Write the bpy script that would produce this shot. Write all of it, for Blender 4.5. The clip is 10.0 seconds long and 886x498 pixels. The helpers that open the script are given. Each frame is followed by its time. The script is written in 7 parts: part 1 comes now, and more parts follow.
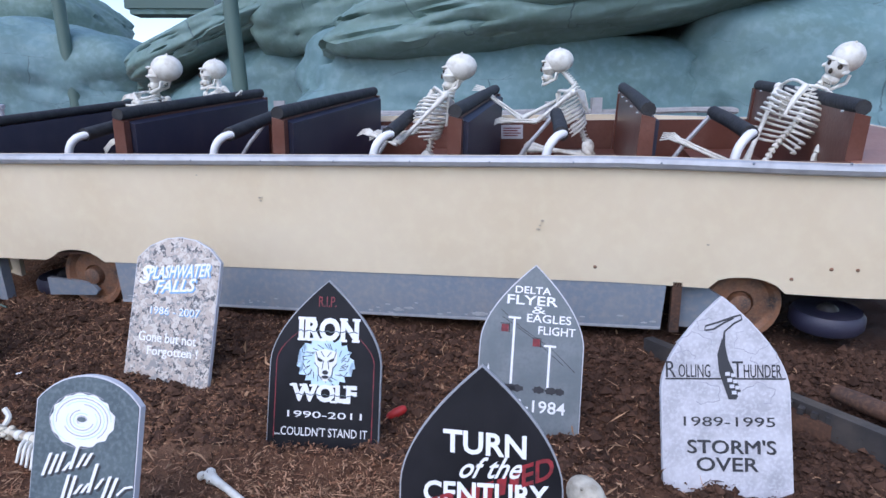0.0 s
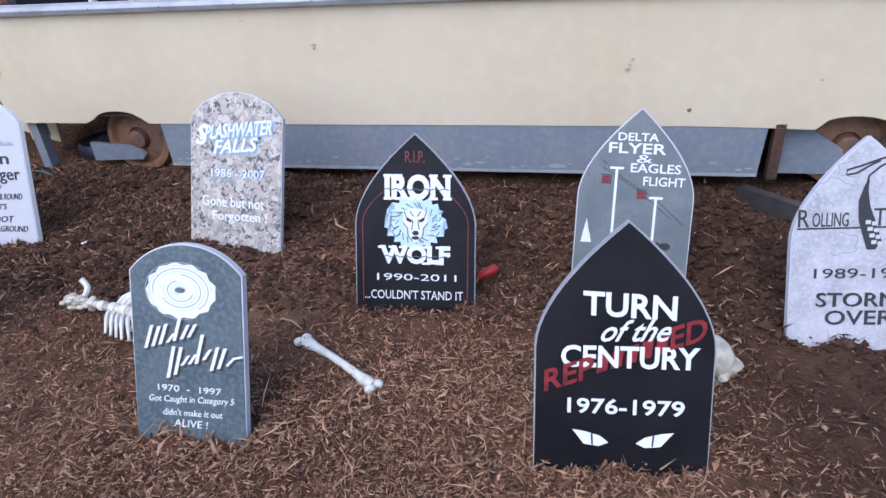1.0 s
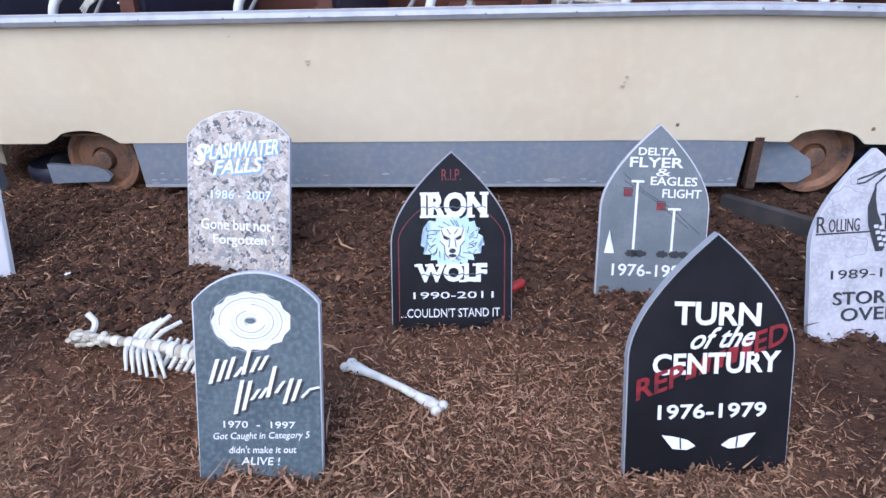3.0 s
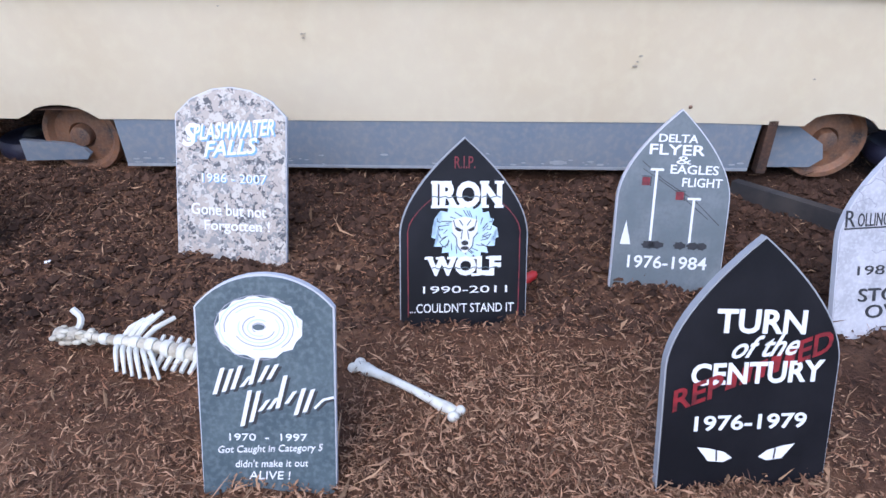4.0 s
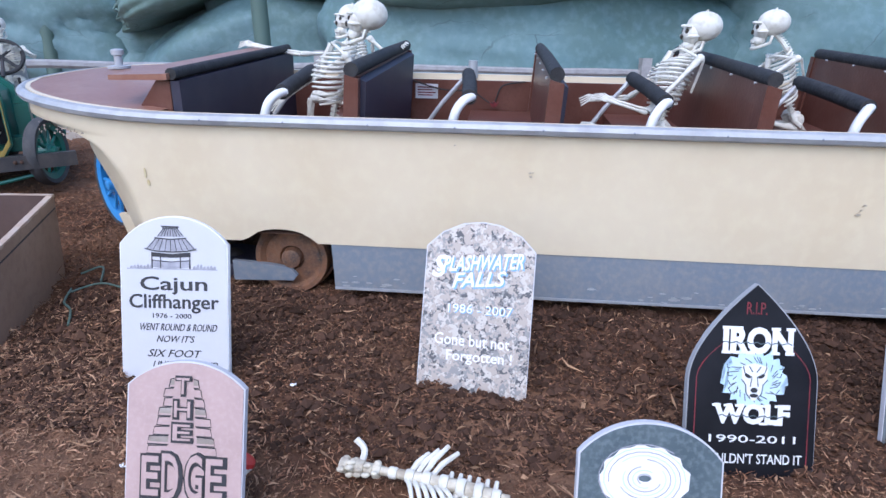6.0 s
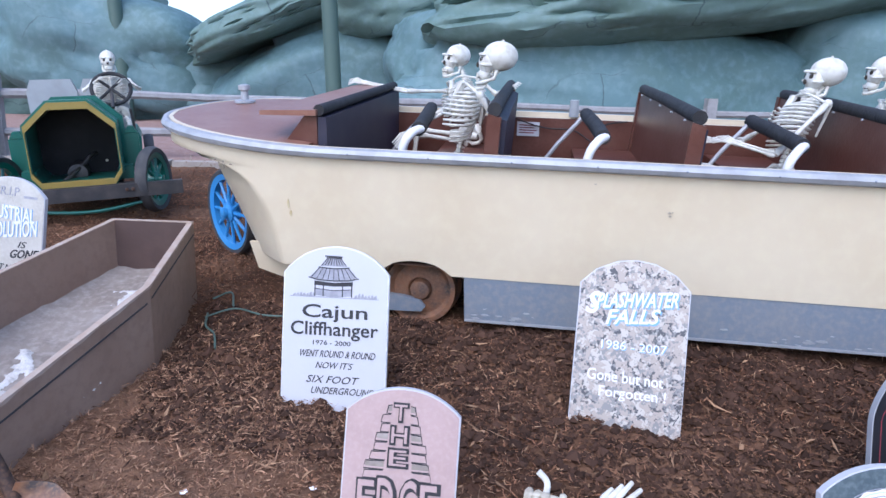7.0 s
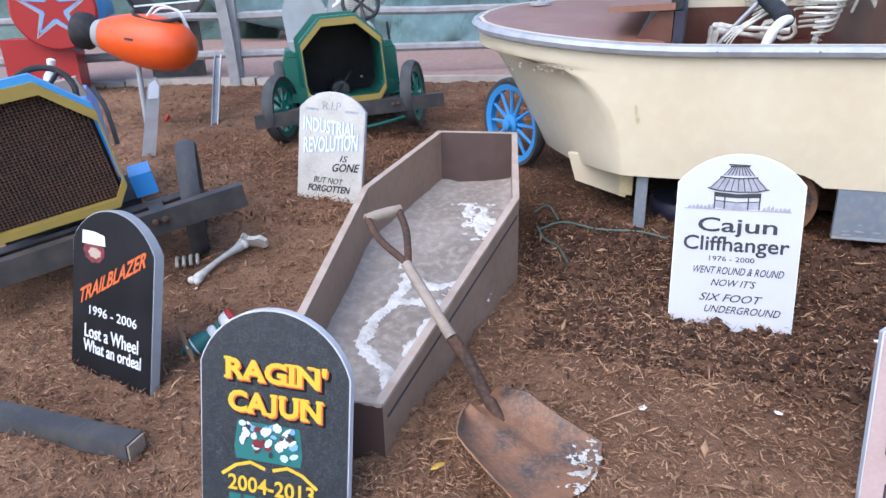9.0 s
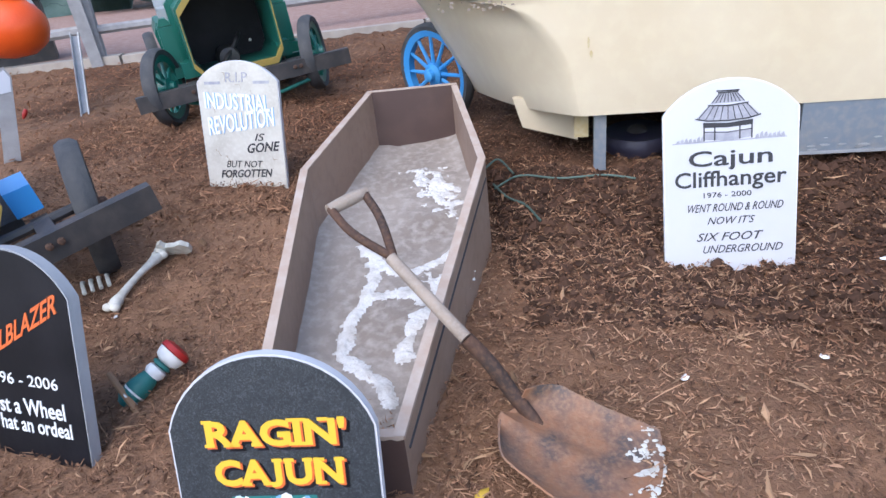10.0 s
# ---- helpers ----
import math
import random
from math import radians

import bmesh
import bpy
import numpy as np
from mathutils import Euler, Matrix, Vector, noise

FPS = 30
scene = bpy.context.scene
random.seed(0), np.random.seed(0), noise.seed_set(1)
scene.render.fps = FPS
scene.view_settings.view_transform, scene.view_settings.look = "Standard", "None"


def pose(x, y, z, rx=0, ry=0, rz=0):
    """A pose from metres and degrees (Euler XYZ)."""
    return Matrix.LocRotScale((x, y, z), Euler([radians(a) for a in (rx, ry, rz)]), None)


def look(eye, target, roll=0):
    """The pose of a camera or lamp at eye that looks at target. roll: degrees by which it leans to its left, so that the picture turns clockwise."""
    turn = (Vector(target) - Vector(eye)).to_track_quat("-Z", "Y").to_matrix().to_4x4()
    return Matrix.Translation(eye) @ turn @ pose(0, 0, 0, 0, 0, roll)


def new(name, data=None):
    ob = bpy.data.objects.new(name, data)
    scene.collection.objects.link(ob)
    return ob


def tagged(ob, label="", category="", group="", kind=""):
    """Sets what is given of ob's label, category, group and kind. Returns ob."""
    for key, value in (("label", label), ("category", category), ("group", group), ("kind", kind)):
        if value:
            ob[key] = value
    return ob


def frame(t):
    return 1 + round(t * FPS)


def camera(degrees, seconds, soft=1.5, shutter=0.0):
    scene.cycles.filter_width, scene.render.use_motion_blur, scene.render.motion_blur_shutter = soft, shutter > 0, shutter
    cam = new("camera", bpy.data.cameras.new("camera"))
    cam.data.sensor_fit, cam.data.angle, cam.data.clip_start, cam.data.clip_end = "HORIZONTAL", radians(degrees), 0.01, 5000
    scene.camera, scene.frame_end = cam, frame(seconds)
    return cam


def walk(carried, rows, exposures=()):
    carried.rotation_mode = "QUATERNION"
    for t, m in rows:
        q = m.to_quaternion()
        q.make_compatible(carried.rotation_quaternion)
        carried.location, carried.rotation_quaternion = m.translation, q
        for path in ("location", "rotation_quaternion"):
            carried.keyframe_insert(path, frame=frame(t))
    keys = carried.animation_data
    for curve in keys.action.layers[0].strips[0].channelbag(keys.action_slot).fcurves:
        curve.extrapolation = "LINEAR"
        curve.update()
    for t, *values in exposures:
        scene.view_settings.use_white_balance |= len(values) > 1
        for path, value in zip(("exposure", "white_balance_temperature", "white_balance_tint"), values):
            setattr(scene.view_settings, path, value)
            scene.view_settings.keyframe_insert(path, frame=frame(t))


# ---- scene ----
cam = camera(68.6, 10.0)
PATH = [
    (0, (0.01, -0.008, 1.177), (-0.014, 1.947, 0.753), -0.59),
    (0.2, (-0.043, 0.008, 1.161), (-0.133, 1.914, 0.561), -1.4),
    (0.5, (-0.14, 0.066, 1.135), (-0.327, 1.926, 0.424), -2.87),
    (0.7, (-0.189, 0.109, 1.124), (-0.356, 1.948, 0.357), -3.49),
    (1, (-0.254, 0.171, 1.114), (-0.337, 1.986, 0.277), -2.97),
    (1.2, (-0.29, 0.197, 1.114), (-0.397, 1.999, 0.252), -1.84),
    (1.5, (-0.334, 0.218, 1.111), (-0.405, 2.018, 0.24), -0.3),
    (2, (-0.469, 0.214, 1.123), (-0.384, 2.027, 0.283), 1.27),
    (2.2, (-0.524, 0.199, 1.132), (-0.417, 2.014, 0.297), -0.43),
    (2.5, (-0.597, 0.175, 1.136), (-0.439, 2.007, 0.35), -0.63),
    (2.7, (-0.632, 0.172, 1.143), (-0.451, 2.002, 0.356), -0.89),
    (3.8, (-0.74, 0.339, 1.146), (-0.501, 2.103, 0.235), -1.35),
    (4, (-0.76, 0.348, 1.16), (-0.493, 2.115, 0.261), -0.15),
    (4.5, (-0.909, 0.333, 1.152), (-0.447, 2.071, 0.277), 0.42),
    (4.7, (-0.995, 0.32, 1.157), (-0.563, 2.089, 0.328), 0.28),
    (5, (-1.131, 0.307, 1.165), (-0.834, 2.141, 0.422), 0.99),
    (5.2, (-1.207, 0.319, 1.174), (-0.955, 2.168, 0.455), 2.74),
    (5.5, (-1.314, 0.365, 1.169), (-1.053, 2.232, 0.5), 0.82),
    (5.7, (-1.393, 0.406, 1.185), (-1.092, 2.285, 0.569), -0.9),
    (6, (-1.527, 0.449, 1.208), (-1.342, 2.361, 0.651), 1.31),
    (6.2, (-1.625, 0.453, 1.201), (-1.496, 2.375, 0.661), 2.96),
    (7.3, (-2.121, 0.419, 1.22), (-2.05, 2.366, 0.769), 1.39),
    (7.5, (-2.193, 0.467, 1.205), (-2.121, 2.396, 0.683), -1.0),
    (7.7, (-2.291, 0.505, 1.185), (-2.367, 2.412, 0.586), -1.98),
    (8, (-2.449, 0.533, 1.176), (-2.754, 2.4, 0.529), 0.43),
    (8.2, (-2.577, 0.521, 1.177), (-2.955, 2.385, 0.558), 0.0),
    (8.5, (-2.742, 0.492, 1.171), (-3.045, 2.375, 0.571), -1.84),
    (8.7, (-2.834, 0.478, 1.164), (-3.166, 2.345, 0.53), -2.96),
    (9, (-2.931, 0.5, 1.15), (-3.246, 2.344, 0.44), -1.28),
    (9.3, (-3.022, 0.572, 1.141), (-3.348, 2.412, 0.426), -2.97),
    (9.5, (-3.085, 0.641, 1.14), (-3.287, 2.483, 0.388), -3.69),
    (9.8, (-3.166, 0.739, 1.142), (-3.233, 2.58, 0.362), -4.47),
    (10, (-3.204, 0.808, 1.121), (-3.221, 2.614, 0.263), -6.34),
]
walk(cam, [(t, look(eye, target, roll)) for t, eye, target, roll in PATH], [(0, 0.80, 5850, 16), (2.5, 0.93, 5800, 16), (6, 1.0, 5800, 15), (7.5, 1.08, 5750, 16), (8.5, 1.17, 6180, 13), (10, 1.24, 6180, 12)])

# ---- world and light: an even overcast sky ----
world = bpy.data.worlds.new("world")
scene.world = world
world.use_nodes = True
_wn = world.node_tree.nodes
_sky = _wn.new("ShaderNodeTexSky")
_sky.sky_type = "NISHITA"
_sky.sun_disc = False
_sky.sun_elevation, _sky.sun_rotation = radians(48), radians(205)
_sky.air_density, _sky.dust_density, _sky.ozone_density = 1.0, 1.0, 1.0
_wn["Background"].inputs["Strength"].default_value = 0.15
world.node_tree.links.new(_sky.outputs[0], _wn["Background"].inputs["Color"])
_sd = bpy.data.lights.new("sun", "SUN")
_sd.energy, _sd.angle, _sd.color = 1.1, radians(60), (1.0, 0.98, 0.96)
sun = new("sun", _sd)
sun.matrix_world = look((-3.0, -6.0, 8.0), (0, 0, 0))


# ---- materials ----
def mat(name, colour, rough=0.6, metal=0.0, spots=None, scale=8.0, amount=0.5, fine=None, bump=0.15, bump_scale=60.0, spec=0.5, random_tint=0.0, detail=6.0, dry=None):
    """A principled surface whose colour drifts to 'spots' at one scale and to 'fine' at another, with a bump."""
    m = bpy.data.materials.new(name)
    m.use_nodes = True
    n, l = m.node_tree.nodes, m.node_tree.links
    b = n["Principled BSDF"]
    b.inputs["Roughness"].default_value, b.inputs["Metallic"].default_value = rough, metal
    b.inputs["Specular IOR Level"].default_value = spec
    co = n.new("ShaderNodeTexCoord").outputs["Object"]
    col = n.new("ShaderNodeRGB")
    col.outputs[0].default_value = (*colour, 1)
    out = col.outputs[0]

    def mix(base, to, sc, lo, hi, amt):
        t = n.new("ShaderNodeTexNoise")
        t.inputs["Scale"].default_value, t.inputs["Detail"].default_value = sc, detail
        l.new(co, t.inputs["Vector"])
        r = n.new("ShaderNodeMapRange")
        r.inputs["From Min"].default_value, r.inputs["From Max"].default_value = lo, hi
        r.inputs["To Max"].default_value = amt
        l.new(t.outputs["Fac"], r.inputs["Value"])
        x = n.new("ShaderNodeMix")
        x.data_type = "RGBA"
        l.new(r.outputs[0], x.inputs[0])
        l.new(base, x.inputs[6])
        x.inputs[7].default_value = (*to, 1)
        return x.outputs[2]

    if spots:
        out = mix(out, spots, scale, 0.42, 0.68, amount)
    if fine:
        out = mix(out, fine, scale * 9, 0.45, 0.7, amount * 0.7)
    if dry:
        # drier, paler soil in patches, more of it towards one end of the bed
        t = n.new("ShaderNodeTexNoise")
        t.inputs["Scale"].default_value, t.inputs["Detail"].default_value = 1.15, 5
        l.new(co, t.inputs["Vector"])
        a = n.new("ShaderNodeMapRange")
        a.inputs["From Min"].default_value, a.inputs["From Max"].default_value = 0.36, 0.68
        a.inputs["To Min"].default_value, a.inputs["To Max"].default_value = -0.25, 0.55
        l.new(t.outputs["Fac"], a.inputs["Value"])
        xyz = n.new("ShaderNodeSeparateXYZ")
        l.new(co, xyz.inputs[0])
        # slanted, so the paler tone fades out towards the boat
        slant = n.new("ShaderNodeMath")
        slant.operation, slant.inputs[1].default_value = "MULTIPLY_ADD", 0.9
        near = n.new("ShaderNodeMath")
        near.operation, near.inputs[1].default_value = "MAXIMUM", 1.5
        l.new(xyz.outputs["Y"], near.inputs[0])
        l.new(near.outputs[0], slant.inputs[0])
        l.new(xyz.outputs["X"], slant.inputs[2])
        g = n.new("ShaderNodeMapRange")
        g.inputs["From Min"].default_value, g.inputs["From Max"].default_value = 0.3, -1.5
        g.inputs["To Max"].default_value = 0.72
        l.new(slant.outputs[0], g.inputs["Value"])
        both = n.new("ShaderNodeMath")
        both.use_clamp = True
        l.new(a.outputs[0], both.inputs[0])
        l.new(g.outputs[0], both.inputs[1])
        x = n.new("ShaderNodeMix")
        x.data_type = "RGBA"
        l.new(both.outputs[0], x.inputs[0])
        l.new(out, x.inputs[6])
        x.inputs[7].default_value = (*dry, 1)
        # darker brown towards +x, setting in from the near edge inwards
        dark_x = n.new("ShaderNodeMapRange")
        dark_x.inputs["From Min"].default_value, dark_x.inputs["From Max"].default_value = 0.1, 1.1
        dark_x.inputs["To Max"].default_value = 0.75
        l.new(xyz.outputs["X"], dark_x.inputs["Value"])
        dark_mix = n.new("ShaderNodeMix")
        dark_mix.data_type = "RGBA"
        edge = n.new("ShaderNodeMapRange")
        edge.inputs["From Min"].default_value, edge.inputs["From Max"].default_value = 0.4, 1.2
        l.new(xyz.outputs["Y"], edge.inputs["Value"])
        dark_fac = n.new("ShaderNodeMath")
        dark_fac.operation = "MULTIPLY"
        l.new(dark_x.outputs[0], dark_fac.inputs[0])
        l.new(edge.outputs[0], dark_fac.inputs[1])
        l.new(dark_fac.outputs[0], dark_mix.inputs[0])
        l.new(x.outputs[2], dark_mix.inputs[6])
        dark_mix.inputs[7].default_value = (0.040, 0.022, 0.016, 1)
        out = dark_mix.outputs[2]
    if random_tint:
        info = n.new("ShaderNodeNewGeometry")
        h = n.new("ShaderNodeHueSaturation")
        r = n.new("ShaderNodeMapRange")
        r.inputs["To Min"].default_value, r.inputs["To Max"].default_value = 1 - random_tint, 1 + random_tint
        l.new(info.outputs["Random Per Island"], r.inputs["Value"])
        l.new(r.outputs[0], h.inputs["Value"])
        l.new(out, h.inputs["Color"])
        out = h.outputs[0]
    l.new(out, b.inputs["Base Color"])
    if bump:
        t = n.new("ShaderNodeTexNoise")
        t.inputs["Scale"].default_value, t.inputs["Detail"].default_value = bump_scale, 8
        l.new(co, t.inputs["Vector"])
        p = n.new("ShaderNodeBump")
        p.inputs["Strength"].default_value, p.inputs["Distance"].default_value = bump, 0.01
        l.new(t.outputs["Fac"], p.inputs["Height"])
        l.new(p.outputs[0], b.inputs["Normal"])
    return m


def granite(name, base, dark, light, pink, scale=70.0):
    """Speckled granite paint: cells of four colours."""
    m = mat(name, base, 0.45, bump=0.05)
    n, l = m.node_tree.nodes, m.node_tree.links
    v = n.new("ShaderNodeTexVoronoi")
    v.inputs["Scale"].default_value = scale
    w = n.new("ShaderNodeTexNoise")
    w.inputs["Scale"].default_value, w.inputs["Detail"].default_value = scale * 0.9, 4
    add = n.new("ShaderNodeMix")
    add.data_type = "VECTOR"
    add.inputs[0].default_value = 0.06
    co = n.new("ShaderNodeTexCoord")
    l.new(co.outputs["Object"], w.inputs["Vector"])
    l.new(co.outputs["Object"], add.inputs[4])
    l.new(w.outputs["Color"], add.inputs[5])
    l.new(add.outputs[1], v.inputs["Vector"])
    sep = n.new("ShaderNodeSeparateColor")
    l.new(v.outputs["Color"], sep.inputs[0])
    ramp = n.new("ShaderNodeValToRGB")
    ramp.color_ramp.interpolation = "CONSTANT"
    e = ramp.color_ramp.elements
    e[0].color, e[1].position, e[1].color = (*base, 1), 0.42, (*pink, 1)
    for pos, c in ((0.66, light), (0.86, dark)):
        k = e.new(pos)
        k.color = (*c, 1)
    l.new(sep.outputs[0], ramp.inputs[0])
    l.new(ramp.outputs[0], n["Principled BSDF"].inputs["Base Color"])
    return m


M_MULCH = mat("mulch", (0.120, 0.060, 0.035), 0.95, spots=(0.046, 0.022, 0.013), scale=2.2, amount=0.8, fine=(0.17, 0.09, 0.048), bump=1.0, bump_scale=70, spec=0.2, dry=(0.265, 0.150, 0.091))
M_DARKCHIP = mat("dark_wood_chips", (0.100, 0.049, 0.029), 0.9, spots=(0.046, 0.022, 0.014), scale=3, amount=0.7, random_tint=0.6, bump=0.0, spec=0.2, dry=(0.185, 0.100, 0.062))
M_CHIP = mat("wood_chips", (0.245, 0.120, 0.067), 0.9, spots=(0.10, 0.046, 0.026), scale=2, amount=0.8, random_tint=0.5, bump=0.0, spec=0.2, dry=(0.28, 0.155, 0.092))
M_CLOD = mat("dark_soil", (0.056, 0.030, 0.020), 0.95, spots=(0.085, 0.045, 0.028), scale=3, amount=0.7, random_tint=0.45, bump=0.0, spec=0.2)
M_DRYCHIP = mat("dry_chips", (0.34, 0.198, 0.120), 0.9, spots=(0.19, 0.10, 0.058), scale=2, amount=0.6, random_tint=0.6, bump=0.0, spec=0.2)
M_PALECHIP = mat("pale_chips", (0.34, 0.205, 0.12), 0.85, random_tint=0.5, bump=0.0, spec=0.2)
M_CREAM = mat("cream_paint", (0.70, 0.595, 0.43), 0.42, spots=(0.63, 0.51, 0.34), scale=1.6, amount=0.55, fine=(0.75, 0.66, 0.47), bump=0.06, bump_scale=25)
M_RUSTSTAIN = mat("yellow_rust_stain", (0.56, 0.43, 0.22), 0.7, spots=(0.62, 0.53, 0.33), scale=30, amount=0.9)
M_ALU = mat("aluminium", (0.44, 0.45, 0.47), 0.55, 0.35, spots=(0.30, 0.30, 0.32), scale=14, amount=0.6, bump=0.2, bump_scale=90)
M_STEEL = mat("painted_steel", (0.20, 0.235, 0.28), 0.5, 0.0, spots=(0.26, 0.27, 0.28), scale=4, amount=0.6, fine=(0.36, 0.33, 0.30), bump=0.2)
M_DECK = mat("deck_brown", (0.27, 0.125, 0.085), 0.4, spots=(0.34, 0.2, 0.15), scale=4, amount=0.6, fine=(0.2, 0.085, 0.06), bump=0.1)
M_WOODRED = mat("red_brown_paint", (0.105, 0.036, 0.024), 0.35, spots=(0.17, 0.08, 0.06), scale=6, amount=0.6, fine=(0.09, 0.03, 0.02), bump=0.15)
M_NAVY = mat("navy_vinyl", (0.020, 0.020, 0.042), 0.5, spots=(0.045, 0.04, 0.06), scale=5, amount=0.6, bump=0.2, bump_scale=140)
M_FOAM = mat("black_foam", (0.018, 0.018, 0.020), 0.75, spots=(0.05, 0.05, 0.05), scale=18, amount=0.5, bump=0.4)
M_BONE = mat("bone_white", (0.70, 0.685, 0.62), 0.55, spots=(0.44, 0.40, 0.32), scale=26, amount=0.6, bump=0.2)
M_BONEOLD = mat("weathered_bone", (0.60, 0.55, 0.44), 0.7, spots=(0.22, 0.17, 0.12), scale=26, amount=0.7, bump=0.3)
M_SOCKET = mat("dark_hollow", (0.05, 0.04, 0.03), 0.8)
M_WHITE = mat("white_paint", (0.80, 0.80, 0.80), 0.45, spots=(0.7, 0.7, 0.71), scale=12, amount=0.4, bump=0.03)
M_OFFWHITE = mat("white_board", (0.56, 0.56, 0.595), 0.5, spots=(0.50, 0.505, 0.545), scale=5, amount=0.4, bump=0.05)
M_BLACK = mat("black_paint", (0.0075, 0.0075, 0.010), 0.42, spec=0.18, spots=(0.022, 0.021, 0.026), scale=5, amount=0.6, bump=0.05)
M_EDGE = mat("pale_board_edge", (0.31, 0.32, 0.34), 0.6, spots=(0.36, 0.37, 0.39), scale=20, amount=0.5)
M_SCUFF = mat("scuffed_paint", (0.42, 0.36, 0.28), 0.7, spots=(0.30, 0.26, 0.21), scale=60, amount=0.7)
M_INK = mat("black_ink", (0.03, 0.03, 0.035), 0.6)
M_GREYINK = mat("grey_wash", (0.30, 0.30, 0.34), 0.6, spots=(0.45, 0.45, 0.5), scale=40, amount=0.6)
M_SLATE = mat("slate_paint", (0.060, 0.088, 0.105), 0.4, spots=(0.10, 0.135, 0.15), scale=9, amount=0.7, fine=(0.19, 0.225, 0.245), bump=0.12)
M_GREYSTONE = mat("grey_stone_paint", (0.125, 0.148, 0.158), 0.5, spots=(0.19, 0.21, 0.22), scale=9, amount=0.8, fine=(0.12, 0.13, 0.14), bump=0.1)
M_MARBLE = mat("white_marble_paint", (0.50, 0.49, 0.52), 0.5, spots=(0.30, 0.295, 0.32), scale=11, amount=0.8, fine=(0.62, 0.62, 0.65), bump=0.08)
M_PINK = mat("pink_stone_paint", (0.47, 0.335, 0.315), 0.55, spots=(0.40, 0.28, 0.26), scale=9, amount=0.6, fine=(0.53, 0.40, 0.38), bump=0.08)
M_BEIGE = mat("beige_stone_paint", (0.56, 0.53, 0.47), 0.55, spots=(0.36, 0.33, 0.28), scale=7, amount=0.6, fine=(0.64, 0.62, 0.57), bump=0.08)
M_GRANITE = granite("pink_granite_paint", (0.43, 0.365, 0.315), (0.09, 0.09, 0.095), (0.55, 0.505, 0.45), (0.27, 0.26, 0.25), 66)
M_DKGRANITE = granite("dark_granite_paint", (0.022, 0.027, 0.033), (0.075, 0.085, 0.095), (0.035, 0.042, 0.05), (0.015, 0.019, 0.024), 190)
M_STAMP = mat("dark_red_stamp", (0.27, 0.014, 0.022), 0.5, spots=(0.07, 0.010, 0.014), scale=40, amount=0.9)
M_RED = mat("red_paint", (0.42, 0.022, 0.02), 0.45)
M_DIMRED = mat("faded_red_paint", (0.22, 0.022, 0.03), 0.5, spots=(0.06, 0.012, 0.018), scale=45, amount=0.9)
M_BLUEPAINT = mat("pale_blue_paint", (0.50, 0.68, 0.82), 0.5, spots=(0.66, 0.78, 0.86), scale=22, amount=0.7)
M_LETBLUE = mat("letter_blue", (0.20, 0.40, 0.68), 0.5)
M_YELLOW = mat("yellow_paint", (0.75, 0.47, 0.04), 0.45)
M_ORANGE = mat("orange_lettering", (0.66, 0.13, 0.03), 0.5)
M_COFFIN = mat("brown_board", (0.27, 0.178, 0.13), 0.6, spots=(0.33, 0.23, 0.175), scale=3, amount=0.7, fine=(0.21, 0.135, 0.098), bump=0.12)
M_COFFINDARK = mat("dark_brown_board", (0.075, 0.043, 0.036), 0.55, spots=(0.12, 0.075, 0.06), scale=5, amount=0.7, bump=0.12)
M_COFFINEDGE = mat("worn_board_edge", (0.42, 0.31, 0.24), 0.7, spots=(0.5, 0.42, 0.36), scale=18, amount=0.7)
M_DUST = mat("grey_dried_mud", (0.31, 0.265, 0.23), 0.9, spots=(0.22, 0.18, 0.15), scale=3.5, amount=0.9, fine=(0.45, 0.40, 0.36), bump=0.4, bump_scale=50)
M_CRUST = mat("crumbled_bone", (0.70, 0.685, 0.66), 0.75, spots=(0.42, 0.38, 0.34), scale=22, amount=0.75, fine=(0.55, 0.51, 0.47), bump=0.5, bump_scale=90)
M_WOOD = mat("grey_weathered_wood", (0.36, 0.28, 0.22), 0.7, spots=(0.18, 0.14, 0.11), scale=14, amount=0.7, fine=(0.38, 0.33, 0.28), bump=0.3)
M_RUST = mat("rusted_steel", (0.29, 0.135, 0.07), 0.6, 0.15, spots=(0.085, 0.07, 0.065), scale=11, amount=1.0, fine=(0.30, 0.17, 0.10), bump=0.35)
M_RUSTDARK = mat("dark_rusted_steel", (0.085, 0.042, 0.026), 0.8, 0.1, spots=(0.04, 0.028, 0.024), scale=9, amount=0.8, fine=(0.17, 0.085, 0.048), bump=0.4)
M_RUBBER = mat("weathered_rubber", (0.050, 0.051, 0.055), 0.75, spots=(0.095, 0.09, 0.085), scale=12, amount=0.6, bump=0.3)
M_DARKSTEEL = mat("dark_steel", (0.048, 0.045, 0.046), 0.5, 0.2, spots=(0.105, 0.09, 0.08), scale=9, amount=0.7, bump=0.2)
M_GREEN = mat("green_enamel", (0.010, 0.115, 0.085), 0.3, spots=(0.02, 0.17, 0.13), scale=4, amount=0.6, bump=0.05)
M_BLUE = mat("blue_enamel", (0.05, 0.29, 0.66), 0.3, spots=(0.09, 0.36, 0.70), scale=4, amount=0.6, bump=0.05)
M_GOLD = mat("mustard_enamel", (0.33, 0.235, 0.055), 0.4, spots=(0.26, 0.19, 0.05), scale=8, amount=0.6)
M_SEAT = mat("grey_seat_vinyl", (0.36, 0.38, 0.39), 0.55, spots=(0.27, 0.28, 0.28), scale=6, amount=0.6)
M_TANSEAT = mat("tan_seat_vinyl", (0.36, 0.25, 0.185), 0.5, spots=(0.28, 0.18, 0.13), scale=6, amount=0.6)
M_SAFETY = mat("orange_plastic", (0.80, 0.095, 0.010), 0.38, spots=(0.70, 0.07, 0.008), scale=4, amount=0.6)
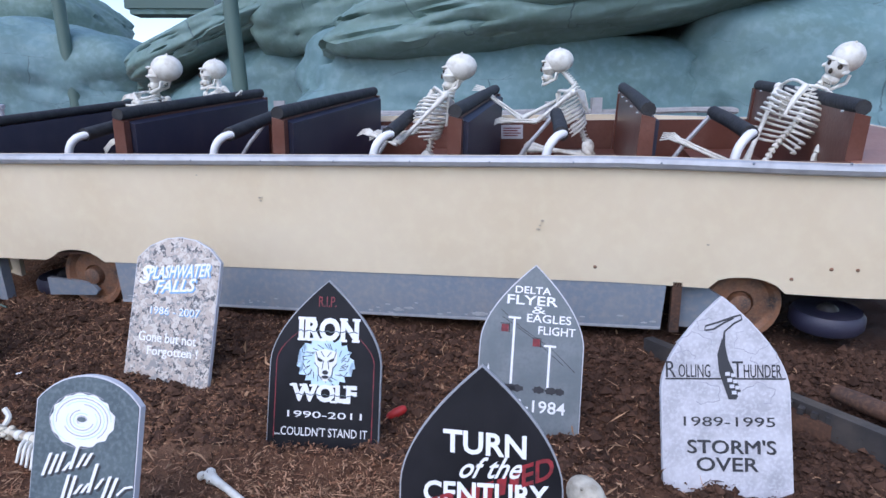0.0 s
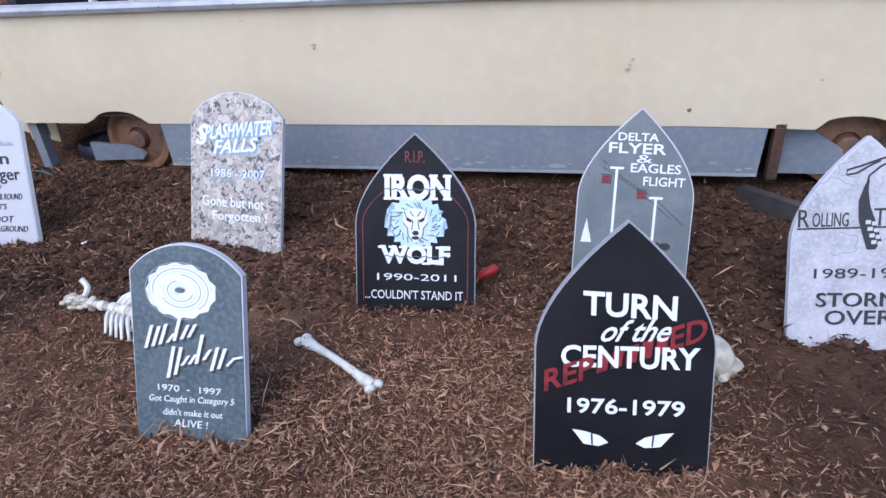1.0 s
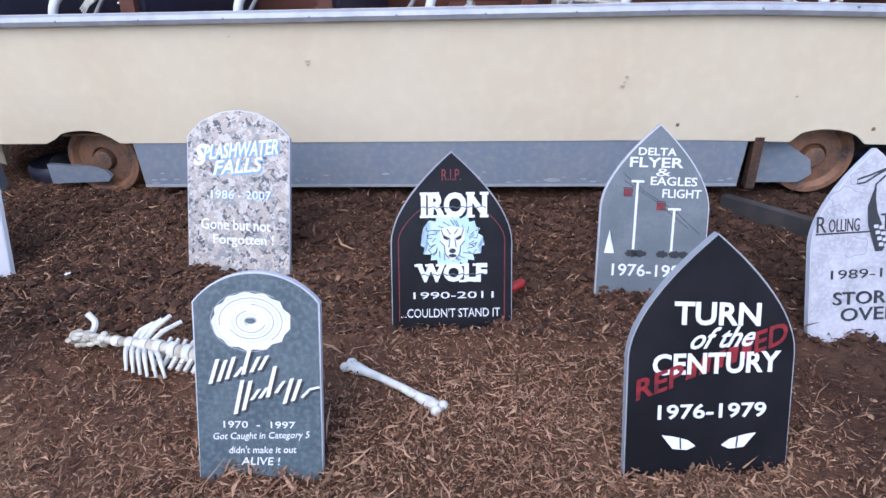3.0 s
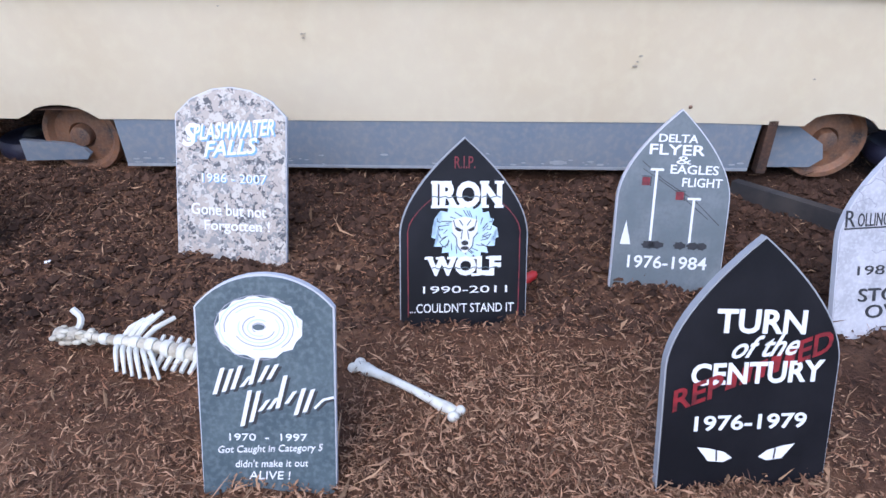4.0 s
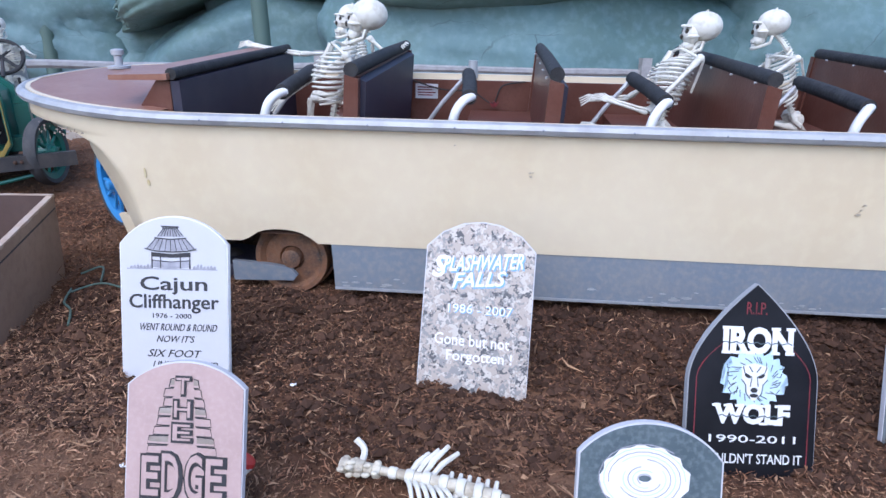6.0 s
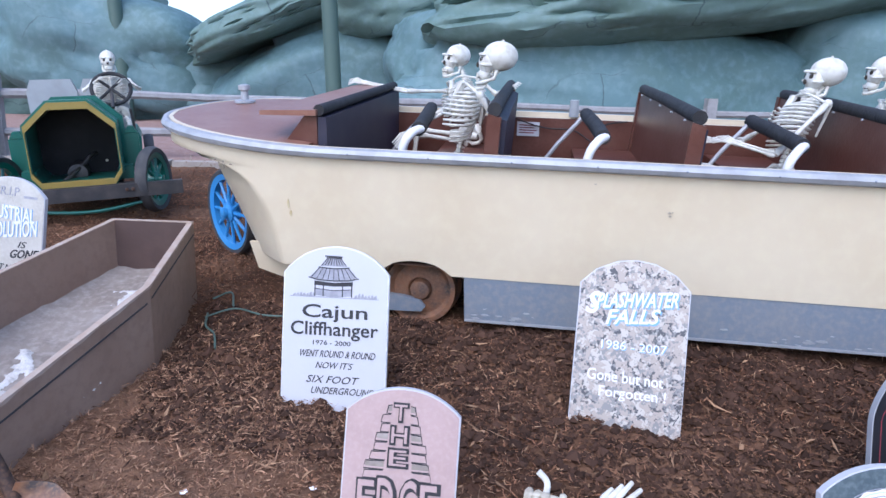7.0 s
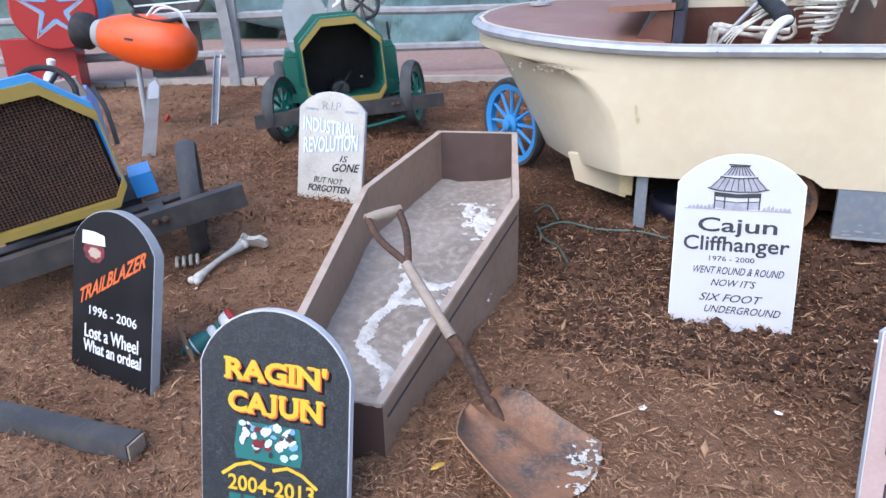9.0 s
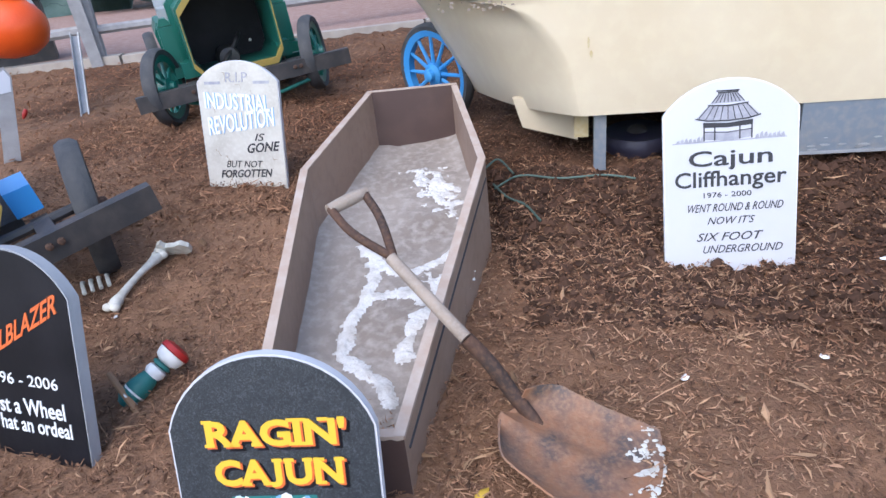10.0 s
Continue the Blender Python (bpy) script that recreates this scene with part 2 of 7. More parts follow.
M_ROCK = mat("teal_rockwork", (0.12, 0.21, 0.225), 0.62, spots=(0.095, 0.165, 0.15), scale=0.9, amount=0.8, fine=(0.18, 0.28, 0.30), bump=0.35, bump_scale=9)
M_ROCKGREEN = mat("green_rockwork", (0.125, 0.20, 0.18), 0.65, spots=(0.085, 0.145, 0.115), scale=0.9, amount=0.8, fine=(0.18, 0.27, 0.265), bump=0.35, bump_scale=9)
M_POLE = mat("green_pole_paint", (0.075, 0.125, 0.105), 0.5)
M_FENCE = mat("weathered_fence_wood", (0.33, 0.32, 0.32), 0.8, spots=(0.22, 0.21, 0.21), scale=9, amount=0.7, bump=0.3)
M_GRAVEL = mat("pink_gravel", (0.33, 0.20, 0.165), 0.9, spots=(0.42, 0.30, 0.26), scale=14, amount=0.8, fine=(0.2, 0.12, 0.10), bump=0.9, bump_scale=45)
M_CURB = mat("concrete", (0.42, 0.37, 0.32), 0.85, spots=(0.33, 0.28, 0.24), scale=8, amount=0.7, bump=0.2)
M_TEAL = mat("teal_plastic", (0.02, 0.16, 0.15), 0.5)
M_YLEAF = mat("yellow_leaf", (0.62, 0.40, 0.05), 0.7)
M_FOLIAGE = mat("far_foliage", (0.10, 0.11, 0.09), 0.9, random_tint=0.5)



def cracked(m):
    """Adds wandering cracks and ledges to a rockwork surface, in colour and in relief."""
    n, l = m.node_tree.nodes, m.node_tree.links
    b = n["Principled BSDF"]
    co = n.new("ShaderNodeTexCoord")
    w = n.new("ShaderNodeTexNoise")
    w.inputs["Scale"].default_value, w.inputs["Detail"].default_value = 1.6, 6
    l.new(co.outputs["Object"], w.inputs["Vector"])
    mixv = n.new("ShaderNodeMix")
    mixv.data_type = "VECTOR"
    mixv.inputs[0].default_value = 0.28
    l.new(co.outputs["Object"], mixv.inputs[4])
    l.new(w.outputs["Color"], mixv.inputs[5])
    mp = n.new("ShaderNodeMapping")
    mp.inputs["Scale"].default_value = (0.75, 0.75, 1.7)
    l.new(mixv.outputs[1], mp.inputs["Vector"])
    v = n.new("ShaderNodeTexVoronoi")
    v.feature = "DISTANCE_TO_EDGE"
    v.inputs["Scale"].default_value = 1.3
    l.new(mp.outputs[0], v.inputs["Vector"])
    edge = n.new("ShaderNodeMapRange")
    edge.inputs["From Max"].default_value = 0.007
    l.new(v.outputs["Distance"], edge.inputs["Value"])
    mask = n.new("ShaderNodeTexNoise")
    mask.inputs["Scale"].default_value = 0.9
    l.new(co.outputs["Object"], mask.inputs["Vector"])
    mr = n.new("ShaderNodeMapRange")
    mr.inputs["From Min"].default_value, mr.inputs["From Max"].default_value = 0.40, 0.48
    l.new(mask.outputs["Fac"], mr.inputs["Value"])
    mx = n.new("ShaderNodeMath")
    mx.operation = "MAXIMUM"
    l.new(edge.outputs[0], mx.inputs[0])
    l.new(mr.outputs[0], mx.inputs[1])
    old = b.inputs["Base Color"].links[0].from_socket
    col = n.new("ShaderNodeMix")
    col.data_type = "RGBA"
    col.inputs[6].default_value = (0.062, 0.10, 0.105, 1)
    l.new(mx.outputs[0], col.inputs[0])
    l.new(old, col.inputs[7])
    l.new(col.outputs[2], b.inputs["Base Color"])
    bump = n.new("ShaderNodeBump")
    bump.inputs["Strength"].default_value, bump.inputs["Distance"].default_value = 0.35, 0.03
    l.new(mx.outputs[0], bump.inputs["Height"])
    l.new(b.inputs["Normal"].links[0].from_socket, bump.inputs["Normal"])
    l.new(bump.outputs[0], b.inputs["Normal"])


cracked(M_ROCK)
cracked(M_ROCKGREEN)


# ---- small builders ----
def tidy(bm, bevel=0.0, seg=2, angle=35):
    if bevel:
        es = [e for e in bm.edges if len(e.link_faces) == 2 and e.calc_face_angle(0) > radians(angle)]
        bmesh.ops.bevel(bm, geom=es, offset=bevel, segments=seg, affect="EDGES", profile=0.6)
    bmesh.ops.recalc_face_normals(bm, faces=bm.faces)
    return bm


def mesh_of(name, bm, material, smooth=None):
    me = bpy.data.meshes.new(name)
    bm.to_mesh(me)
    bm.free()
    for m in material if isinstance(material, (list, tuple)) else [material]:
        me.materials.append(m)
    if smooth:
        me.polygons.foreach_set("use_smooth", [True] * len(me.polygons))
        me.set_sharp_from_angle(angle=radians(smooth))
    return me


def part(name, bm, material, parent, label="", m=None, smooth=40):
    ob = new(name, mesh_of(name, bm, material, smooth))
    ob.parent = parent
    if m is not None:
        ob.matrix_basis = m
    if label:
        tagged(ob, label)
    return ob


def thing(name, m, label, category, group="", kind=""):
    ob = new(name)
    ob.empty_display_size = 0.1
    ob.matrix_basis = m
    return tagged(ob, label, category, group, kind)


def solid(name, bm, material, m, label, category, group="", kind="", smooth=40):
    ob = new(name, mesh_of(name, bm, material, smooth))
    ob.matrix_basis = m
    return tagged(ob, label, category, group, kind)


def box(x0, x1, y0, y1, z0, z1, bevel=0.0, bm=None):
    own = bm is None
    bm = bm or bmesh.new()
    v = [bm.verts.new(p) for p in ((x0, y0, z0), (x1, y0, z0), (x1, y1, z0), (x0, y1, z0), (x0, y0, z1), (x1, y0, z1), (x1, y1, z1), (x0, y1, z1))]
    for f in ((3, 2, 1, 0), (4, 5, 6, 7), (0, 1, 5, 4), (1, 2, 6, 5), (2, 3, 7, 6), (3, 0, 4, 7)):
        bm.faces.new([v[i] for i in f])
    return tidy(bm, bevel) if own else bm


def prism(points, y0, y1, bevel=0.0, bm=None):
    """A plate: the outline (x, z) carried from y0 to y1."""
    own = bm is None
    bm = bm or bmesh.new()
    a = [bm.verts.new((x, y0, z)) for x, z in points]
    b = [bm.verts.new((x, y1, z)) for x, z in points]
    k = len(points)
    bm.faces.new(a)
    bm.faces.new(b[::-1])
    for i in range(k):
        bm.faces.new((a[i], b[i], b[(i + 1) % k], a[(i + 1) % k]))
    return tidy(bm, bevel) if own else bm


def plan(points, z0, z1, bevel=0.0, bm=None):
    """A plate: the outline (x, y) carried from z0 to z1."""
    own = bm is None
    bm = bm or bmesh.new()
    a = [bm.verts.new((x, y, z0)) for x, y in points]
    b = [bm.verts.new((x, y, z1)) for x, y in points]
    k = len(points)
    bm.faces.new(a[::-1])
    bm.faces.new(b)
    for i in range(k):
        bm.faces.new((a[i], a[(i + 1) % k], b[(i + 1) % k], b[i]))
    return tidy(bm, bevel) if own else bm


def tube(points, radii, seg=8, bm=None, caps=True):
    """A round tube along the points."""
    bm = bm or bmesh.new()
    pts = [Vector(p) for p in points]
    if not isinstance(radii, (list, tuple)):
        radii = [radii] * len(pts)
    rings, up = [], None
    for i, p in enumerate(pts):
        d = (pts[min(i + 1, len(pts) - 1)] - pts[max(i - 1, 0)]).normalized()
        if up is None:
            up = d.orthogonal().normalized()
        up = (up - d * up.dot(d)).normalized()
        side = d.cross(up)
        rings.append([bm.verts.new(p + (up * math.cos(2 * math.pi * k / seg) + side * math.sin(2 * math.pi * k / seg)) * radii[i]) for k in range(seg)])
    for a, b in zip(rings, rings[1:]):
        for k in range(seg):
            bm.faces.new((a[k], a[(k + 1) % seg], b[(k + 1) % seg], b[k]))
    if caps:
        bm.faces.new(rings[0][::-1])
        bm.faces.new(rings[-1])
    return bm


def bend(points, steps=6):
    """A smooth line through the points."""
    p = [Vector(q) for q in points]
    p = [p[0] * 2 - p[1]] + p + [p[-1] * 2 - p[-2]]
    out = []
    for i in range(1, len(p) - 2):
        for k in range(steps):
            t = k / steps
            a, b, c, d = p[i - 1:i + 3]
            out.append(0.5 * ((2 * b) + (c - a) * t + (2 * a - 5 * b + 4 * c - d) * t * t + (3 * b - a - 3 * c + d) * t ** 3))
    out.append(p[-2])
    return out


def lathe(profile, seg=24, bm=None, axis="y", loop=False):
    """A turned form: (radius, along) pairs turned about an axis; loop: a closed ring with a hole."""
    bm = bm or bmesh.new()
    rings = []
    for r, a in profile:
        ring = []
        for k in range(seg):
            c, s = math.cos(2 * math.pi * k / seg) * r, math.sin(2 * math.pi * k / seg) * r
            ring.append(bm.verts.new({"y": (c, a, s), "z": (c, s, a), "x": (a, c, s)}[axis]))
        rings.append(ring)
    for a, b in zip(rings, rings[1:] + rings[:1] if loop else rings[1:]):
        for k in range(seg):
            bm.faces.new((a[k], a[(k + 1) % seg], b[(k + 1) % seg], b[k]))
    if not loop:
        for r in (rings[0], rings[-1]):
            bm.faces.new(r)
    return tidy(bm)


def thicken(ob, depth, crisp=40):
    k = ob.modifiers.new("thick", "SOLIDIFY")
    k.thickness, k.offset = depth, -1
    e = ob.modifiers.new("crisp", "EDGE_SPLIT")
    e.split_angle = radians(crisp)


def ball(bm, centre, size, u=14, v=10, turn=None, mat_index=0):
    """An ellipsoid added to bm."""
    m = Matrix.Translation(centre) @ (turn or Matrix.Identity(4)) @ Matrix.Diagonal((*size, 1))
    r = bmesh.ops.create_uvsphere(bm, u_segments=u, v_segments=v, radius=1, matrix=m)
    for vert in r["verts"]:
        for f in vert.link_faces:
            f.material_index = mat_index
    return bm


def lettering(body, width, height, material, parent, x, z, y, shear=0.0, slope=0.0, bold=0.0, depth=0.0012, name="letter", label=""):
    """Words in the built-in font, fitted to a width and a height, on the face of a board at depth y, centred at (x, z)."""
    cu = bpy.data.curves.new("words", "FONT")
    cu.body, cu.size, cu.shear, cu.offset, cu.extrude, cu.resolution_u = body, 1.0, shear, bold, 0.01, 3
    ob = bpy.data.objects.new("words", cu)
    scene.collection.objects.link(ob)
    me = bpy.data.meshes.new_from_object(ob.evaluated_get(bpy.context.evaluated_depsgraph_get()))
    bpy.data.objects.remove(ob)
    bpy.data.curves.remove(cu)
    co = np.empty(len(me.vertices) * 3)
    me.vertices.foreach_get("co", co)
    co = co.reshape(-1, 3)
    lo, hi = co.min(0), co.max(0)
    q = (co - (lo + hi) / 2) / (hi - lo) * np.array((width, height, depth * 2))
    flat = np.stack([q[:, 0], -q[:, 2], q[:, 1] + q[:, 0] * slope], 1)
    me.vertices.foreach_set("co", flat.ravel())
    # one mesh a letter: contours that overlap along the line belong together
    bm = bmesh.new()
    bm.from_mesh(me)
    bpy.data.meshes.remove(me)
    plain = co[:, 0] - shear * co[:, 1]
    seen, islands = set(), []
    bm.verts.ensure_lookup_table()
    for v in bm.verts:
        if v.index in seen:
            continue
        stack, own = [v], []
        seen.add(v.index)
        while stack:
            u = stack.pop()
            own.append(u.index)
            for e in u.link_edges:
                w = e.other_vert(u)
                if w.index not in seen:
                    seen.add(w.index)
                    stack.append(w)
        islands.append([float(plain[own].min()), float(plain[own].max()), set(own)])
    islands.sort(key=lambda k: k[0])
    groups = []
    for lo_, hi_, own in islands:
        if groups and lo_ < groups[-1][1] - 0.04:
            groups[-1][1] = max(groups[-1][1], hi_)
            groups[-1][2] |= own
        else:
            groups.append([lo_, hi_, own])
    for _, _, own in groups:
        one = bmesh.new()
        table = {i: one.verts.new(bm.verts[i].co) for i in sorted(own)}
        for f in bm.faces:
            if f.verts[0].index in own:
                one.faces.new([table[u.index] for u in f.verts])
        part(name, one, material, parent, label, pose(x, y, z), smooth=None)
    bm.free()


def shape(points, material, parent, y, name="painted_shape", label="", depth=0.001):
    """A flat painted shape (x, z) on the face of a board."""
    bm = bmesh.new()
    a = [bm.verts.new((px, y - depth, pz)) for px, pz in points]
    f = bm.faces.new(a)
    bmesh.ops.triangulate(bm, faces=[f])
    bmesh.ops.recalc_face_normals(bm, faces=bm.faces)
    if bm.faces and sum(f.normal.y for f in bm.faces) > 0:
        bmesh.ops.reverse_faces(bm, faces=bm.faces)
    return part(name, bm, material, parent, label, smooth=None)


def stroke(lines, width, material, parent, y, name="painted_line", label="", depth=0.0008):
    """Painted lines of one width on the face of a board."""
    bm = bmesh.new()
    for line in lines:
        p = [Vector((a, 0, b)) for a, b in line]
        rows = []
        for i, q in enumerate(p):
            d = (p[min(i + 1, len(p) - 1)] - p[max(i - 1, 0)]).normalized()
            s = Vector((-d.z, 0, d.x)) * width / 2
            rows.append([bm.verts.new((q.x + e.x, y - depth, q.z + e.z)) for e in (s, -s)])
        for a, b in zip(rows, rows[1:]):
            bm.faces.new((a[0], a[1], b[1], b[0]))
    bmesh.ops.recalc_face_normals(bm, faces=bm.faces)
    for f in bm.faces:
        if f.normal.y > 0:
            f.normal_flip()
    return part(name, bm, material, parent, label, smooth=None)


def smooth_step(a, b, t):
    t = min(1.0, max(0.0, (t - a) / (b - a)))
    return t * t * (3 - 2 * t)


def ground_z(x, y):
    """The bed of mulch: almost level, rising gently away, with a dip at one end and small lumps."""
    z = 0.052 * (y - 1.4) if y < 5.5 else 0.213 + 0.03 * (y - 5.5)
    z = max(z, -0.03)
    z -= 0.075 * smooth_step(-2.6, -4.0, x) * (1 - smooth_step(2.6, 3.8, y))
    z += 0.03 * noise.noise((x * 1.1, y * 1.1, 0)) + 0.022 * noise.noise((x * 4.5, y * 4.5, 3)) + 0.026 * noise.noise((x * 10, y * 10, 7)) + 0.017 * noise.noise((x * 23, y * 23, 9))
    z += 0.03 * math.exp(-((y - 3.09 + 0.1853 * x) / 0.26) ** 2) * smooth_step(-3.3, -2.7, x)
    z -= 0.09 * math.exp(-((x + 6.5) ** 2 + (y - 4.7) ** 2) / 1.4)
    z -= 0.03 * math.exp(-((x + 1.25) ** 2 + (y - 2.15) ** 2) / 0.2)
    return z


# ---- ground, gravel strip, kerb ----
def axis(lo, hi, step, far):
    k = int(round((hi - lo) / step))
    inner = [lo + step * i for i in range(k + 1)]
    out = [0.5, 1.5, 4, 12, 40, 150, far]
    return [lo - d for d in reversed(out)] + inner + [hi + d for d in out]


def build_ground():
    xs, ys = axis(-9.0, 3.0, 0.04, 400), axis(0.2, 7.4, 0.04, 400)
    verts = [(x, y, ground_z(x, min(max(y, -3), 12))) for y in ys for x in xs]
    w = len(xs)
    faces = [(j * w + i, j * w + i + 1, (j + 1) * w + i + 1, (j + 1) * w + i) for j in range(len(ys) - 1) for i in range(w - 1)]
    me = bpy.data.meshes.new("ground")
    me.from_pydata(verts, [], faces)
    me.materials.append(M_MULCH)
    me.polygons.foreach_set("use_smooth", [True] * len(faces))
    return tagged(new("ground", me), "dark brown shredded bark mulch bed", "ground", kind="structure")


build_ground()

_g = bmesh.new()
_n = 40
_rows = []
for _i in range(_n + 1):
    _x = -16 + 24 * _i / _n
    _y0 = 8.35 + 0.09 * (_x + 3)
    _rows.append([_g.verts.new((_x, _y, ground_z(_x, _y) + 0.06)) for _y in (_y0, _y0 + 1, _y0 + 2.2, _y0 + 6)])
for _a, _b in zip(_rows, _rows[1:]):
    for _k in range(3):
        _g.faces.new((_a[_k], _b[_k], _b[_k + 1], _a[_k + 1]))
solid("gravel_strip", _g, M_GRAVEL, pose(0, 0, 0), "pinkish red gravel strip in front of the rockwork", "gravel", kind="structure")
_rng = random.Random(5)
for _i in range(10):
    _x = -12 + 1.6 * _i
    _y = 8.30 + 0.09 * (_x + 3)
    _z = ground_z(_x, _y)
    solid("kerb", box(-0.79, 0.79, -0.09, 0.09, -0.12, 0.055, 0.02), M_CURB, pose(_x, _y, _z + 0.01 * _rng.random(), 0, 0, 5.1), "pale concrete kerb edging between mulch and gravel", "kerb", "kerb stones", "structure")


# ---- rockwork behind the bed ----
def slab(name, c, size, turn, material, seed, rough=0.16, square=3.2):
    """A big rounded boulder with a few broad facets."""
    bm = bmesh.new()
    bmesh.ops.create_icosphere(bm, subdivisions=5, radius=1)
    for v in bm.verts:
        p = v.co.normalized()
        k = (abs(p.x) ** square + abs(p.y) ** square + abs(p.z) ** square) ** (-1 / square)
        q = p * k
        d = noise.noise(q * 1.3 + Vector((seed, 0, 0))) * rough + noise.noise(q * 3.1 + Vector((0, seed, 0))) * rough * 0.35
        d -= 0.06 * max(0, 1 - abs(noise.noise(q * 2.2 + Vector((seed, seed, 1)))) * 14)
        v.co = q * (1 + d)
    bmesh.ops.transform(bm, matrix=Matrix.Diagonal((*size, 1)), verts=bm.verts)
    return part(name, bm, material, rockwork, m=pose(*c, *turn), smooth=60)


rockwork = thing("rock_wall", pose(0, 0, 0), "painted teal and green artificial rock wall of huge smooth boulders", "rock wall", kind="structure")
ROCKS = (
    ((1.0, 11.0, 1.15), (3.6, 1.3, 1.38), (0, 3, 0), M_ROCK), ((-3.38, 13.15, 1.2), (2.45, 1.4, 1.11), (0, -18, 4), M_ROCK),
    ((2.0, 10.9, 2.75), (3.9, 1.7, 0.62), (0, -7, 0), M_ROCKGREEN), ((-4.2, 13.0, 2.62), (2.05, 1.5, 0.36), (0, -24, 8), M_ROCKGREEN),
    ((-8.0, 14.3, 1.75), (1.95, 1.4, 1.20), (0, 12, 10), M_ROCK), ((-11.3, 15.1, 1.2), (2.3, 1.5, 1.5), (0, -10, 12), M_ROCKGREEN),
    ((-10.4, 16.0, 3.3), (2.5, 1.5, 1.1), (0, 14, 10), M_ROCKGREEN), ((6.5, 10.6, 1.3), (3.0, 1.5, 1.6), (0, 3, -6), M_ROCK),
    ((7.5, 11.2, 3.4), (3.5, 1.8, 0.9), (0, -4, 0), M_ROCK), ((-13.5, 14.0, 1.8), (2.8, 1.6, 2.0), (0, 5, 15), M_ROCKGREEN),
    ((-5.2, 14.7, 1.0), (2.3, 1.2, 1.1), (0, 0, 8), M_ROCK), ((-2.0, 12.6, 3.0), (1.6, 1.2, 0.75), (0, -20, 0), M_ROCKGREEN),
    ((3.2, 12.9, 4.0), (5.0, 1.5, 1.1), (0, 2, 0), M_ROCKGREEN), ((-17.5, 15.0, 1.6), (3.0, 1.6, 2.0), (0, -6, 20), M_ROCK), ((1.2, 13.2, 1.9), (5.6, 0.9, 1.7), (0, 0, 0), M_ROCK),
)
for _i, (_c, _s, _t, _m) in enumerate(ROCKS):
    slab("boulder", _c, _s, _t, _m, 3.7 * _i + 1)
for _x, _y, _r in ((-3.13, 10.26, 0.115), (-7.36, 13.16, 0.12)):
    solid("green_pole", tube([(0, 0, -0.3), (-0.12, 0, 2), (-0.26, 0, 5)], _r, 16), M_POLE, pose(_x, _y, 0.35), "dull green painted steel pole before the rockwork", "pole", "green poles")
_e = thing("eaves_box", pose(-6.27, 15.64, 3.42, 0, 0, 6) @ Matrix.Diagonal((1.3, 1.3, 1.3, 1)), "small dark green timber roof edge above the rockwork", "roof")
part("fascia", box(-0.75, 0.75, -0.3, 0.3, 0, 0.35, 0.02), M_POLE, _e)
part("soffit_board", box(-0.68, 0.68, -0.26, 0.26, -0.09, -0.003, 0.01), M_ROCKGREEN, _e)


# ---- weathered rail fence ----
def fence_run(a, b):
    f = thing("rail_fence", pose(*a, 0, 0, math.degrees(math.atan2(b[1] - a[1], b[0] - a[0]))), "weathered grey split-rail wooden fence on the gravel", "fence", "fence sections")
    length = math.hypot(b[0] - a[0], b[1] - a[1])
    dz = (b[2] - a[2])
    rng = random.Random(int(a[0] * 10))
    part("post", box(-0.07, 0.07, -0.06, 0.06, -0.2, 0.92, 0.015), M_FENCE, f)
    for z in (0.30, 0.72):
        p = [(length * k / 6, 0.02 + rng.uniform(-0.012, 0.012), z + dz * k / 6 + rng.uniform(-0.015, 0.015)) for k in range(7)]
        part("rail", tube(p, [0.05 + rng.uniform(-0.008, 0.008) for _ in p], 7), M_FENCE, f)
    return f


_fp = [(-10.8, 7.2), (-6.65, 8.0), (-2.3, 9.0), (2.1, 9.5), (6.4, 9.8)]
for _p, _q in zip(_fp, _fp[1:]):
    fence_run((*_p, ground_z(*_p) + 0.05), (*_q, ground_z(*_q) + 0.05))


# ---- headstones ----
def gothic(w, h, z0=0.5, p=1.75):
    side = [(w / 2 * (1 - (k / 12) ** p), h * (z0 + (1 - z0) * k / 12)) for k in range(13)]
    return [(-w / 2, -0.1), (w / 2, -0.1)] + side + [(-x, z) for x, z in side[-2::-1]]


def rounded(w, h, z0=0.84):
    """Straight sides, a shoulder, then one arc over the top."""
    d, s = w / 2, h * (1 - z0)
    r = (d * d + s * s) / (2 * s)
    a = math.asin(min(1, d / r))
    arc = [(r * math.sin(a - 2 * a * k / 18), h - r + r * math.cos(a - 2 * a * k / 18)) for k in range(19)]
    return [(-w / 2, -0.1), (w / 2, -0.1)] + arc


def clipped(w, h, z0=0.84):
    return [(-w / 2, -0.1), (w / 2, -0.1), (w / 2, h * z0), (w * 0.36, h * 0.925), (w * 0.17, h * 0.985), (0, h), (-w * 0.17, h * 0.985), (-w * 0.36, h * 0.925), (-w / 2, h * z0)]


def headstone(at, yaw, lean, side, outline, face, edge, label, th=0.022):
    """A board headstone: an edged core with a painted face sheet let in at the front."""
    s = thing("headstone", Matrix.Translation((at[0], at[1], at[2])) @ pose(0, 0, 0, 0, 0, yaw) @ pose(0, 0, 0, -lean, side, 0), label, "headstone", "headstones in the mulch")
    part("board", prism(outline, -th / 2, th / 2, 0.004), edge, s)
    cx = 0
    inner = []
    zc = sum(z for _, z in outline) / len(outline)
    for x, z in outline:
        d = Vector((cx - x, 0, zc - z))
        k = 0.0045 / max(d.length, 1e-6)
        inner.append((x + d.x * k, z + d.z * k))
    part("painted_face", prism(inner, -th / 2 - 0.0025, -th / 2 + 0.004), face, s)
    s["face"] = 1
    return s, -th / 2 - 0.0025


